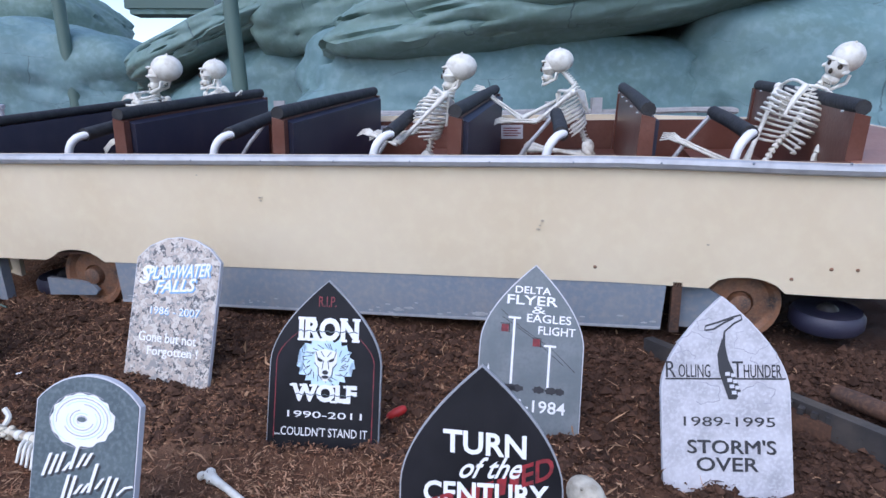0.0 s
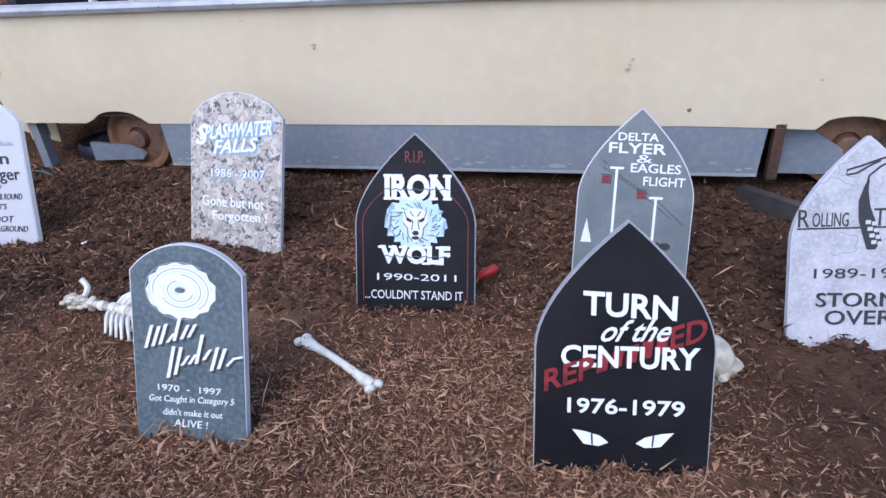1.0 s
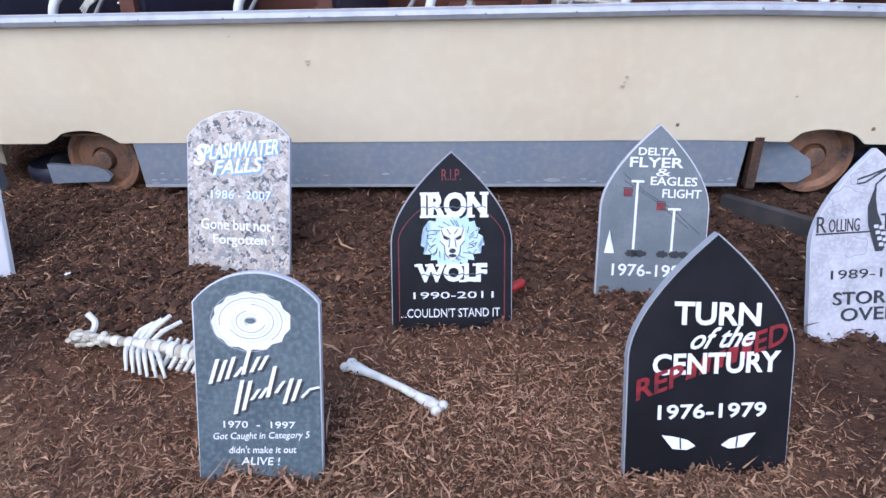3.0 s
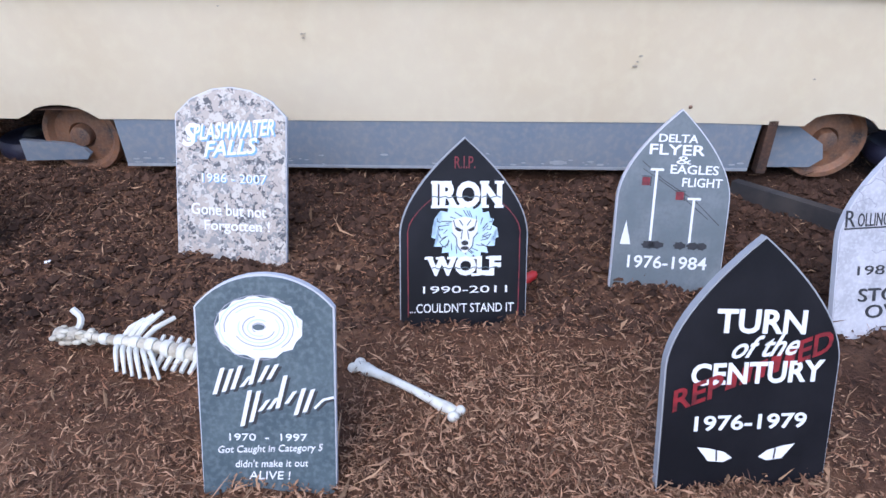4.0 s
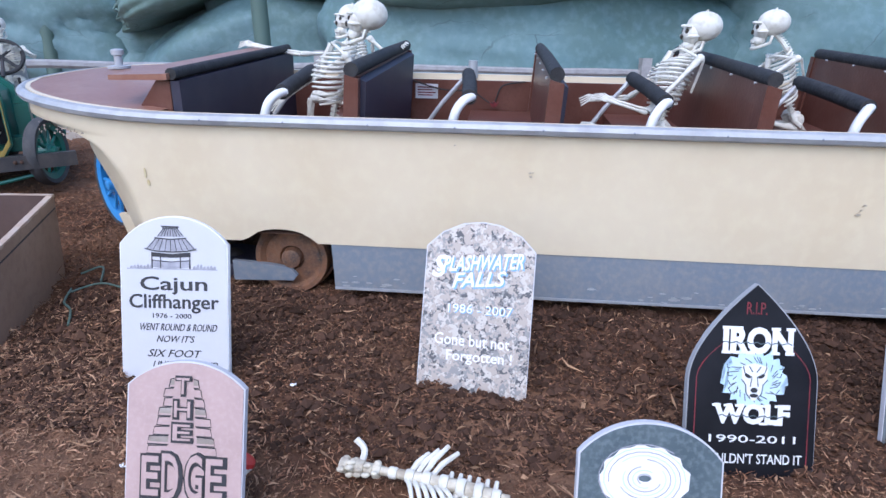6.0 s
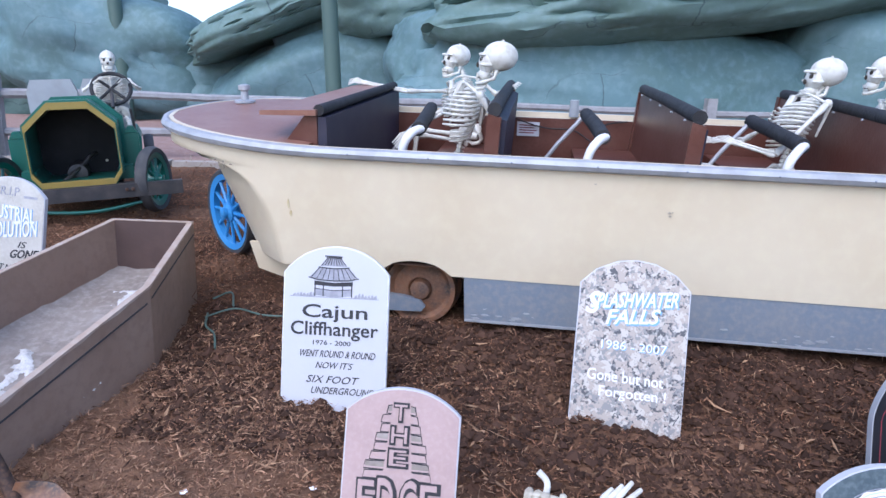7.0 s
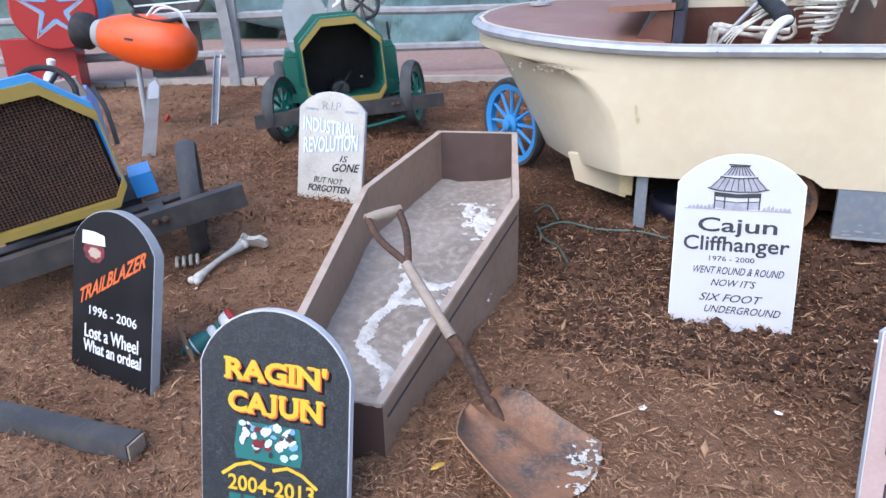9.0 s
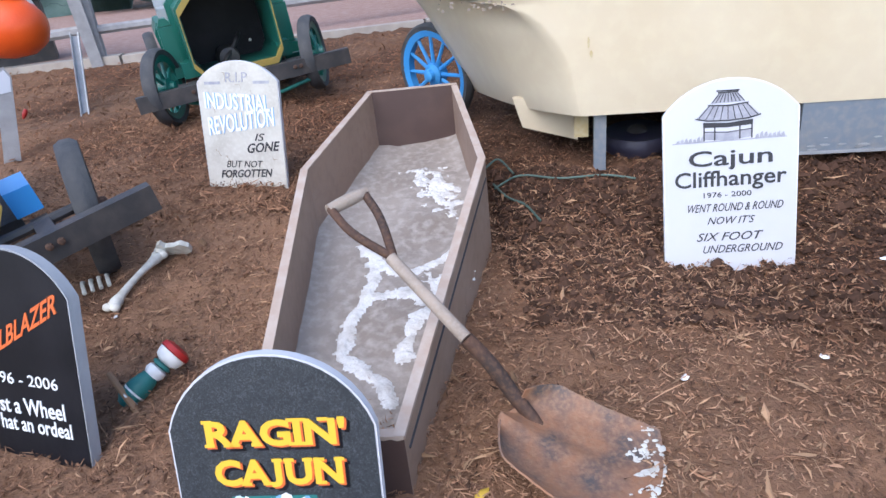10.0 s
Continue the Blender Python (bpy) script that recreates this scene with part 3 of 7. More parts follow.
def word(s, y, body, x, z, w, h, m, **k):
    return lettering(body, w, h, m, s, x, z, y - 0.0008, **k)


def blob(cx, cz, rx, rz, k=20, jag=0.0, seed=0, turn=0.0):
    rng = random.Random(seed)
    out = []
    for i in range(k):
        a = 2 * math.pi * i / k
        r = 1 + (jag * (1 if i % 2 else -1) * rng.uniform(0.5, 1.2) if jag else 0)
        x, z = math.cos(a) * rx * r, math.sin(a) * rz * r
        out.append((cx + x * math.cos(turn) - z * math.sin(turn), cz + x * math.sin(turn) + z * math.cos(turn)))
    return out


def bar(x0, x1, z0, z1, lean=0.0, slope=0.0):
    return [(x0, z0), (x1, z0 + slope), (x1 + lean, z1 + slope), (x0 + lean, z1)]


def stones():
    # black gothic board with a pale animal head
    s, y = headstone((-0.441, 2.045, 0.027), -4.3, 14.8, 1.5, gothic(0.394, 0.582, 0.50), M_BLACK, M_EDGE, "black pointed-arch headstone with pale blue animal head and white slab lettering")
    word(s, y, "R.I.P.", 0, 0.508, 0.062, 0.036, M_DIMRED)
    word(s, y, "IRON", 0.008, 0.412, 0.212, 0.082, M_WHITE, bold=0.045)
    word(s, y, "WOLF", 0.0, 0.192, 0.23, 0.062, M_WHITE, bold=0.05)
    for f in (0.05, 0.21, 0.395, 0.745, 0.955):
        x = 0.008 - 0.106 + 0.212 * f
        shape(bar(x - 0.014, x + 0.014, 0.371, 0.380), M_WHITE, s, y - 0.0012, "slab_foot")
        if f != 0.395:
            shape(bar(x - 0.014, x + 0.014, 0.444, 0.453), M_WHITE, s, y - 0.0012, "slab_head")
    for f, z in ((0.03, 0.213), (0.18, 0.213), (0.33, 0.213), (0.655, 0.213), (0.85, 0.160), (0.655, 0.160), (0.85, 0.213)):
        x = -0.115 + 0.23 * f
        shape(bar(x - 0.013, x + 0.013, z, z + 0.008), M_WHITE, s, y - 0.0012, "slab_foot")
    for z in (0.405, 0.186):
        stroke([[(-0.10 + 0.0105 * k, z + 0.003 * math.sin(2.1 * k)) for k in range(21)]], 0.0032, M_SLATE, s, y - 0.0022, "chrome_band")
    word(s, y, "1990-2011", 0.005, 0.117, 0.262, 0.022, M_WHITE)
    word(s, y, "...COULDN'T STAND IT", -0.005, 0.058, 0.325, 0.030, M_WHITE)
    shape(blob(0.002, 0.296, 0.094, 0.084, 40, 0.11, 4), M_BLUEPAINT, s, y, "emblem", "pale blue emblem of a maned head")
    for i in range(26):
        a = 2 * math.pi * i / 26 + 0.1 + 0.12 * math.sin(5 * i)
        stroke([[(0.002 + 0.055 * math.cos(a), 0.296 + 0.05 * math.sin(a)), (0.002 + (0.075 + 0.01 * math.sin(3 * i)) * math.cos(a + 0.22), 0.296 + 0.068 * math.sin(a + 0.22))]], 0.0024, M_INK, s, y - 0.0012, "mane_line")
    shape([(-0.038, 0.335), (0.0, 0.345), (0.042, 0.335), (0.040, 0.300), (0.026, 0.272), (0.018, 0.240), (0.002, 0.232), (-0.014, 0.240), (-0.022, 0.272), (-0.036, 0.300)], M_WHITE, s, y - 0.0012, "muzzle")
    for d in (-1, 1):
        stroke([[(0.002 + d * 0.036, 0.335), (0.002 + d * 0.03, 0.315), (0.002 + d * 0.008, 0.303), (0.002 + d * 0.012, 0.275)], [(0.002 + d * 0.040, 0.296), (0.002 + d * 0.026, 0.280), (0.002 + d * 0.024, 0.255), (0.002 + d * 0.010, 0.238)], [(0.002 + d * 0.018, 0.335), (0.002 + d * 0.006, 0.318)]], 0.0034, M_SLATE, s, y - 0.002, "fur_line")
        stroke([[(0.002 + d * (0.05 + 0.008 * k), 0.262 + 0.022 * k), (0.002 + d * (0.066 + 0.006 * k), 0.252 + 0.026 * k), (0.002 + d * (0.078 + 0.002 * k), 0.268 + 0.024 * k)] for k in range(4)], 0.003, M_SLATE, s, y - 0.0012, "fur_line")
    for dx in (-0.021, 0.021):
        shape(blob(0.002 + dx, 0.306, 0.011, 0.005, 10, 0, 0, -0.5 if dx < 0 else 0.5), M_INK, s, y - 0.0024, "eye_mark")
        shape([(0.002 + dx * 1.2, 0.345), (0.002 + dx * 2.6, 0.352), (0.002 + dx * 2.3, 0.388)], M_BLUEPAINT, s, y - 0.0012, "ear_mark")
    shape(blob(0.002, 0.264, 0.011, 0.008, 12), M_INK, s, y - 0.0024, "nose_mark")
    shape(blob(0.002, 0.248, 0.013, 0.006, 12), M_INK, s, y - 0.0024, "mouth_mark")
    edge = [(-0.172, 0.03), (-0.172, 0.30)] + [(-0.172 * (1 - (k / 8) ** 1.7), 0.30 + 0.165 * k / 8) for k in range(1, 7)]
    stroke([edge, [(-x, z) for x, z in edge]], 0.003, M_DIMRED, s, y, "border_line")
    # black gothic board with slit eyes
    s, y = headstone((0.071, 1.331, 0.018), -5.5, 12.5, 0.1, gothic(0.389, 0.572, 0.50), M_BLACK, M_EDGE, "black pointed-arch headstone with white words and a pair of slit eyes")
    word(s, y, "TURN", 0.008, 0.386, 0.198, 0.055, M_WHITE, bold=0.025, slope=-0.05)
    word(s, y, "of the", 0.024, 0.330, 0.150, 0.050, M_WHITE, shear=0.55, slope=0.03, bold=0.012)
    word(s, y, "CENTURY", 0.012, 0.268, 0.296, 0.052, M_WHITE, bold=0.025)
    word(s, y, "1976-1979", 0.008, 0.150, 0.255, 0.037, M_WHITE, bold=0.015)
    word(s, y - 0.0012, "REP", -0.118, 0.226, 0.108, 0.052, M_STAMP, bold=0.02, slope=0.36, depth=0.0004)
    for i in range(5):
        x = -0.058 + 0.031 * i
        shape(bar(x, x + 0.023, 0.228 + 0.0112 * i, 0.270 + 0.0112 * i, 0.004, 0.008), M_STAMP, s, y, "stamp_mark", "smeared red stamp strokes", 0.0005)
    word(s, y - 0.0012, "ED", 0.134, 0.327, 0.074, 0.052, M_STAMP, bold=0.02, slope=0.36, depth=0.0004)
    for d in (-1, 1):
        eye = [(d * 0.03, 0.062), (d * 0.05, 0.052), (d * 0.085, 0.056), (d * 0.112, 0.092), (d * 0.085, 0.088), (d * 0.05, 0.078)]
        shape([(x + 0.004, z) for x, z in eye], M_WHITE, s, y, "painted_eye")
        stroke([[(d * 0.066 + 0.004, 0.056), (d * 0.068 + 0.004, 0.083)]], 0.004, M_INK, s, y - 0.001, "pupil")
    # slate board with a white rose
    s, y = headstone((-0.99, 1.493, -0.011), -8.0, 15.5, 1.4, rounded(0.305, 0.512, 0.855), M_SLATE, M_OFFWHITE, "blue-grey slate headstone with white brushed rose and script")
    shape(blob(-0.012, 0.392, 0.093, 0.071, 26, 0.05, 1), M_WHITE, s, y, "rose")
    for i in range(9):
        r = 0.012 + 0.0085 * i
        arc = [(-0.012 + 1.2 * r * math.cos(0.9 * i + k * 0.3), 0.392 + 0.92 * r * math.sin(0.9 * i + k * 0.3)) for k in range(15)]
        stroke([arc], 0.0022, M_BLUEPAINT if i % 2 else M_GREYINK, s, y - 0.0011, "petal_line")
    shape(blob(-0.012, 0.394, 0.013, 0.007, 12), M_SLATE, s, y - 0.0022, "rose_heart")
    for dx, dz, m, o in ((0.006, -0.006, M_INK, 0.0), (0, 0, M_WHITE, 0.0010)):
        for i in range(7):
            x = -0.120 + 0.020 * i
            shape(bar(x + dx, x + 0.010 + dx, 0.236 + 0.006 * i + dz, (0.298, 0.290, 0.292, 0.262, 0.305, 0.275, 0.272)[i] + 0.006 * i + dz, 0.020, 0.002), m, s, y - o, "script_bar")
        for i in range(8):
            x = -0.062 + 0.020 * i
            shape(bar(x + dx, x + 0.010 + dx, (0.160, 0.165, 0.186, 0.186, 0.184, 0.19, 0.158, 0.16)[i] + 0.005 * i + dz, (0.246, 0.240, 0.214, 0.214, 0.262, 0.22, 0.222, 0.215)[i] + 0.005 * i + dz, 0.020, 0.002), m, s, y - o, "script_bar")
        stroke([[(0.105 + dx, 0.205 + dz), (0.125 + dx, 0.226 + dz), (0.149, 0.232 + dz)]], 0.006, m, s, y - o, "script_flourish")
    word(s, y, "1970  -  1997", 0.0, 0.134, 0.175, 0.017, M_WHITE)
    word(s, y, "Got Caught in Category 5", 0.004, 0.104, 0.236, 0.022, M_WHITE, shear=0.15, slope=0.03)
    word(s, y, "didn't make it out", 0.006, 0.070, 0.165, 0.018, M_WHITE, shear=0.1, slope=0.02)
    word(s, y, "ALIVE !", 0.0, 0.040, 0.095, 0.020, M_WHITE, shear=0.1)
    # speckled granite board
    s, y = headstone((-1.205, 2.578, 0.078), -11.4, 18.0, 1.4, clipped(0.402, 0.590, 0.83), M_GRANITE, M_OFFWHITE, "pink and grey speckled granite headstone with white and blue lettering")
    for dx, dz, m, o in ((0.006, -0.006, M_LETBLUE, 0), (0, 0, M_WHITE, 0.0012)):
        word(s, y - o, "SPLASHWATER", 0.0 + dx, 0.440 + dz, 0.315, 0.058, m, shear=0.25, slope=0.10, bold=0.02)
        word(s, y - o, "FALLS", 0.0 + dx, 0.378 + dz, 0.195, 0.056, m, shear=0.25, slope=0.10, bold=0.02)
        word(s, y - o, "1986 - 2007", 0.012 + dx / 2, 0.268 + dz / 2, 0.235, 0.032, m)
    word(s, y - 0.0014, "S", -0.146, 0.418, 0.058, 0.084, M_WHITE, shear=0.25, bold=0.02)
    word(s, y, "Gone but not", -0.01, 0.152, 0.275, 0.042, M_WHITE, bold=0.01, slope=-0.02)
    word(s, y, "Forgotten !", 0.02, 0.090, 0.24, 0.050, M_WHITE, bold=0.01)
    # grey board with a cable ride
    s, y = headstone((0.277, 2.153, 0.055), -10.0, 15.0, 2.0, gothic(0.374, 0.580, 0.50), M_GREYSTONE, M_OFFWHITE, "mid-grey pointed-arch headstone painted with a cable ride and white words")
    word(s, y, "DELTA", -0.005, 0.487, 0.128, 0.026, M_WHITE, bold=0.015)
    word(s, y, "FLYER", -0.005, 0.450, 0.182, 0.034, M_WHITE, bold=0.015)
    word(s, y, "&", 0.02, 0.417, 0.05, 0.026, M_WHITE)
    word(s, y, "EAGLES", 0.058, 0.387, 0.158, 0.030, M_WHITE, bold=0.01)
    word(s, y, "FLIGHT", 0.088, 0.345, 0.132, 0.030, M_WHITE, bold=0.01)
    word(s, y, "1976-1984", 0.0, 0.072, 0.268, 0.044, M_WHITE, bold=0.01)
    for x, z in ((-0.065, 0.385), (0.067, 0.292)):
        shape(bar(x - 0.0042, x + 0.0042, 0.13, z), M_WHITE, s, y, "ride_mast")
        shape(bar(x - 0.022, x + 0.022, z - 0.005, z + 0.003), M_WHITE, s, y - 0.001, "mast_arm")
    for x, z in ((-0.098, 0.345), (0.018, 0.300)):
        shape(bar(x - 0.013, x + 0.013, z - 0.014, z + 0.013), M_DIMRED, s, y - 0.001, "gondola_mark")
        stroke([[(x - 0.016, z + 0.016), (x + 0.016, z + 0.016), (x + 0.016, z - 0.016)]], 0.003, M_INK, s, y - 0.001, "gondola_line")
    stroke([[(-0.115, 0.41), (-0.04, 0.35), (0.07, 0.285), (0.16, 0.205)], [(-0.11, 0.385), (0.0, 0.318), (0.12, 0.225)]], 0.0022, M_INK, s, y, "cable_line")
    for x, r in ((-0.07, 0.022), (-0.045, 0.026), (0.035, 0.02), (0.08, 0.022), (0.11, 0.016)):
        shape(blob(x, 0.132, r, 0.013, 14, 0.15, int(x * 999)), M_INK, s, y - 0.0014, "bush_mark")
    shape([(-0.165, 0.13), (-0.13, 0.13), (-0.136, 0.16), (-0.146, 0.18), (-0.15, 0.212), (-0.156, 0.18), (-0.16, 0.16)], M_WHITE, s, y, "tower_mark")
    # white marbled board with a twisting train
    s, y = headstone((0.857, 1.808, 0.032), -4.6, 15.5, -1.1, gothic(0.387, 0.580, 0.50), M_MARBLE, M_OFFWHITE, "white marbled pointed-arch headstone with black lettering and storm drawing")
    word(s, y, "R", -0.163, 0.354, 0.030, 0.050, M_INK)
    word(s, y, "OLLING", -0.092, 0.349, 0.096, 0.040, M_INK)
    word(s, y, "T", 0.038, 0.354, 0.032, 0.050, M_INK)
    word(s, y, "HUNDER", 0.112, 0.349, 0.112, 0.040, M_INK)
    stroke([[(-0.18, 0.324), (0.18, 0.326)]], 0.005, M_INK, s, y, "underline")
    stroke([[(-0.004, 0.43), (0.002, 0.47), (0.03, 0.495), (0.055, 0.508), (0.052, 0.522), (0.03, 0.516), (-0.02, 0.498), (-0.055, 0.488), (-0.058, 0.474), (-0.03, 0.478), (0.0, 0.497), (0.03, 0.512)]], 0.006, M_INK, s, y, "loop_line")
    shape([(-0.018, 0.345), (-0.022, 0.40), (-0.008, 0.445), (0.004, 0.462), (0.002, 0.43), (0.010, 0.385), (0.024, 0.35), (0.046, 0.285), (0.03, 0.262), (0.008, 0.262), (-0.004, 0.30)], M_INK, s, y - 0.001, "train_shape")
    for i in range(4):
        shape(bar(0.0 + 0.006 * i, 0.014 + 0.006 * i, 0.335 - 0.019 * i, 0.346 - 0.019 * i), M_OFFWHITE, s, y - 0.002, "train_window")
        shape(bar(0.017 + 0.006 * i, 0.029 + 0.006 * i, 0.331 - 0.019 * i, 0.342 - 0.019 * i), M_OFFWHITE, s, y - 0.002, "train_window")
    for i, (cx, cz, r) in enumerate(((-0.09, 0.43, 0.05), (-0.05, 0.49, 0.03), (0.08, 0.44, 0.05), (0.12, 0.39, 0.04), (-0.06, 0.28, 0.045), (0.10, 0.28, 0.045), (-0.12, 0.39, 0.03))):
        line = [(cx + r * (1 + 0.18 * math.sin(k * 2.1)) * math.cos(k * 0.42 + i), cz + r * 0.7 * (1 + 0.18 * math.sin(k * 2.1)) * math.sin(k * 0.42 + i)) for k in range(11)]
        stroke([line], 0.0028, M_GREYINK, s, y, "cloud_line")
    word(s, y, "1989-1995", 0.008, 0.194, 0.272, 0.029, M_INK)
    word(s, y, "STORM'S", 0.012, 0.118, 0.262, 0.043, M_INK)
    word(s, y - 0.0004, "STORM'S", 0.0145, 0.1165, 0.262, 0.041, M_INK)
    word(s, y, "OVER", 0.0, 0.064, 0.185, 0.043, M_INK, bold=0.012)
    # white board with a gazebo drawing
    s, y = headstone((-2.285, 2.699, 0.053), -9.6, 11.7, -1.5, rounded(0.405, 0.605, 0.83), M_OFFWHITE, M_WHITE, "plain white headstone with black lettering and a pavilion drawing")
    word(s, y, "Cajun", 0.0, 0.352, 0.252, 0.066, M_INK, bold=0.012)
    word(s, y, "Cliffhanger", 0.0, 0.286, 0.338, 0.068, M_INK, bold=0.012)
    word(s, y, "1976 - 2000", -0.008, 0.241, 0.145, 0.017, M_INK)
    word(s, y, "WENT ROUND & ROUND", 0.016, 0.199, 0.29, 0.026, M_INK, shear=0.35)
    word(s, y, "NOW IT'S", 0.004, 0.156, 0.145, 0.025, M_INK, shear=0.35)
    word(s, y, "SIX FOOT", 0.0, 0.102, 0.205, 0.027, M_INK, shear=0.35)
    word(s, y, "UNDERGROUND", 0.04, 0.060, 0.245, 0.026, M_INK, shear=0.35)
    cx = -0.008
    shape([(cx - 0.094, 0.488), (cx - 0.06, 0.479), (cx, 0.476), (cx + 0.06, 0.479), (cx + 0.094, 0.488), (cx + 0.058, 0.524), (cx - 0.058, 0.524)], M_GREYINK, s, y, "roof_mark")
    shape([(cx - 0.052, 0.530), (cx + 0.052, 0.530), (cx + 0.028, 0.560), (cx - 0.028, 0.560)], M_GREYINK, s, y, "roof_mark")
    for i in range(9):
        u = i / 4 - 1
        stroke([[(cx + 0.055 * u, 0.524), (cx + 0.088 * u, 0.486 - 0.008 * (1 - u * u))], [(cx + 0.026 * u, 0.559), (cx + 0.048 * u, 0.532)]], 0.0026, M_INK, s, y - 0.001, "roof_line")
    stroke([[(cx - 0.097, 0.487), (cx - 0.06, 0.478), (cx, 0.475), (cx + 0.06, 0.478), (cx + 0.097, 0.487)], [(cx - 0.060, 0.526), (cx, 0.521), (cx + 0.060, 0.526)], [(cx - 0.03, 0.562), (cx + 0.03, 0.562)], [(cx - 0.035, 0.568), (cx + 0.033, 0.566)]], 0.0042, M_INK, s, y - 0.002, "eaves_line")
    shape([(cx - 0.074, 0.474), (cx, 0.468), (cx + 0.074, 0.474), (cx + 0.074, 0.458), (cx, 0.454), (cx - 0.074, 0.458)], M_INK, s, y - 0.0004, "shade_mark")
    shape([(cx - 0.070, 0.444), (cx, 0.438), (cx + 0.070, 0.444), (cx + 0.070, 0.420), (cx, 0.412), (cx - 0.070, 0.420)], M_GREYINK, s, y, "railing_mark")
    stroke([[(cx - 0.074, 0.445), (cx, 0.439), (cx + 0.074, 0.445)]], 0.003, M_INK, s, y - 0.0012, "railing_line")
    for u in (-1, -0.55, 0.5, 1):
        stroke([[(cx + 0.071 * u, 0.472), (cx + 0.071 * u, 0.416)]], 0.0042, M_INK, s, y - 0.001, "post_mark")
    for i in range(26):
        x = -0.165 + 0.0125 * i
        if not -0.085 < x < 0.068:
            h = 0.01 + 0.018 * abs(math.sin(i * 2.3)) * (1 - abs(x) / 0.2)
            shape([(x, 0.412), (x + 0.014, 0.412), (x + 0.01, 0.414 + h), (x + 0.003, 0.414 + h * 0.7)], M_GREYINK, s, y, "shrub_mark")
    stroke([[(-0.175, 0.413), (0.165, 0.412)]], 0.003, M_GREYINK, s, y, "ground_line")
    # pink board with a stepped tower
    s, y = headstone((-2.030, 1.856, 0.0), -8.0, 14.5, 0.5, rounded(0.297, 0.492, 0.87), M_PINK, M_OFFWHITE, "dusty pink stone headstone with stepped tower drawing and black letters")
    for i, (t, w) in enumerate((("T", 0.034), ("H", 0.042), ("E", 0.046))):
        z = 0.43 - 0.058 * i
        word(s, y - 0.002, t, -0.005, z, w * 1.22, 0.052, M_INK, bold=0.06)
        word(s, y - 0.0040, t, -0.006, z + 0.001, w * 0.96, 0.040, M_PINK, bold=0.0)
    rng = random.Random(8)
    for d in (-1, 1):
        z = 0.448
        for i in range(9):
            h = 0.022
            x0, x1 = 0.024 + 0.002 * i, 0.024 + 0.0075 * (i + 1) + rng.uniform(0, 0.008)
            stroke([[(d * x0 - 0.005, z), (d * x1 - 0.005, z - 0.002), (d * (x1 + 0.004) - 0.005, z - h), (d * x0 - 0.005, z - h)]], 0.003, M_INK, s, y, "block_line")
            shape([(d * x0 - 0.005, z - 0.002), (d * x1 - 0.005, z - 0.004), (d * x1 - 0.005, z - h + 0.006), (d * x0 - 0.005, z - h + 0.006)], M_DUST if i % 3 == 0 else M_PINK, s, y + 0.0004, "stone_block")
            z -= h + 0.002
    for i, (t, x) in enumerate((("E", -0.083), ("D", -0.032), ("G", 0.027), ("E", 0.079))):
        h = 0.125 if i in (1, 2) else 0.108
        word(s, y - 0.001, t, x + 0.003, 0.200, 0.058, h * 1.06, M_INK, bold=0.06)
        word(s, y - 0.003, t, x, 0.203, 0.043, h * 0.92, M_PINK, bold=0.01)
    word(s, y, "1983-1986", 0.0, 0.054, 0.2, 0.035, M_INK)
    # dark granite board with yellow words
    s, y = headstone((-3.585, 1.70, -0.090), -5.0, 12.0, 1.0, rounded(0.40, 0.575, 0.74), M_DKGRANITE, M_OFFWHITE, "dark grey granite headstone with raised yellow lettering and a bright crest")
    for dx, dz, m, o in ((0.010, -0.010, M_BLACK, 0), (0.004, -0.004, M_ORANGE, 0.0010), (0, 0, M_YELLOW, 0.0020)):
        word(s, y - o, "RAGIN'", 0.008 + dx, 0.420 + dz, 0.268, 0.056, m, bold=0.035)
        word(s, y - o, "CA", -0.066 + dx, 0.337 + dz, 0.108, 0.056, m, bold=0.035)
        word(s, y - o, "J", -0.001 + dx, 0.335 + dz, 0.024, 0.060, m, bold=0.035)
        word(s, y - o, "UN", 0.074 + dx, 0.337 + dz, 0.110, 0.056, m, bold=0.035)
        for x, z in ((-0.121, 0.3955), (-0.084, 0.3955), (-0.072, 0.3955), (-0.030, 0.3955), (0.042, 0.3955), (0.060, 0.3955), (-0.121, 0.4445), (0.042, 0.4445), (0.060, 0.4445), (0.101, 0.4445), (-0.060, 0.3125), (-0.018, 0.3125), (0.086, 0.3125), (0.004, 0.3615), (0.027, 0.3615), (0.063, 0.3615), (0.086, 0.3615), (0.124, 0.3615)):
            shape(bar(x - 0.010 + dx, x + 0.010 + dx, z - 0.0035 + dz, z + 0.0035 + dz), m, s, y - o - 0.0004, "serif")
    shape([(-0.10, 0.185), (0.075, 0.185), (0.08, 0.215), (0.072, 0.285), (-0.095, 0.285), (-0.105, 0.215)], M_TEAL, s, y, "crest")
    rng = random.Random(3)
    for i in range(44):
        cx, cz = rng.uniform(-0.085, 0.06), rng.uniform(0.205, 0.285)
        shape(blob(cx, cz, rng.uniform(0.005, 0.014), rng.uniform(0.004, 0.011), 14, 0.12, i, rng.uniform(0, 3)), rng.choice((M_WHITE, M_WHITE, M_BLUEPAINT, M_DIMRED, M_INK, M_LETBLUE)), s, y - 0.001 - 0.0001 * i, "crest_mark")
    for d in (-1, 1):
        stroke([[(d * 0.01 - 0.01, 0.165), (d * 0.05 - 0.01, 0.178), (d * 0.09 - 0.01, 0.165), (d * 0.13 - 0.01, 0.135)]], 0.009, M_YELLOW, s, y, "track_mark")
    word(s, y, "2004-2013", -0.005, 0.118, 0.235, 0.042, M_YELLOW, bold=0.015)
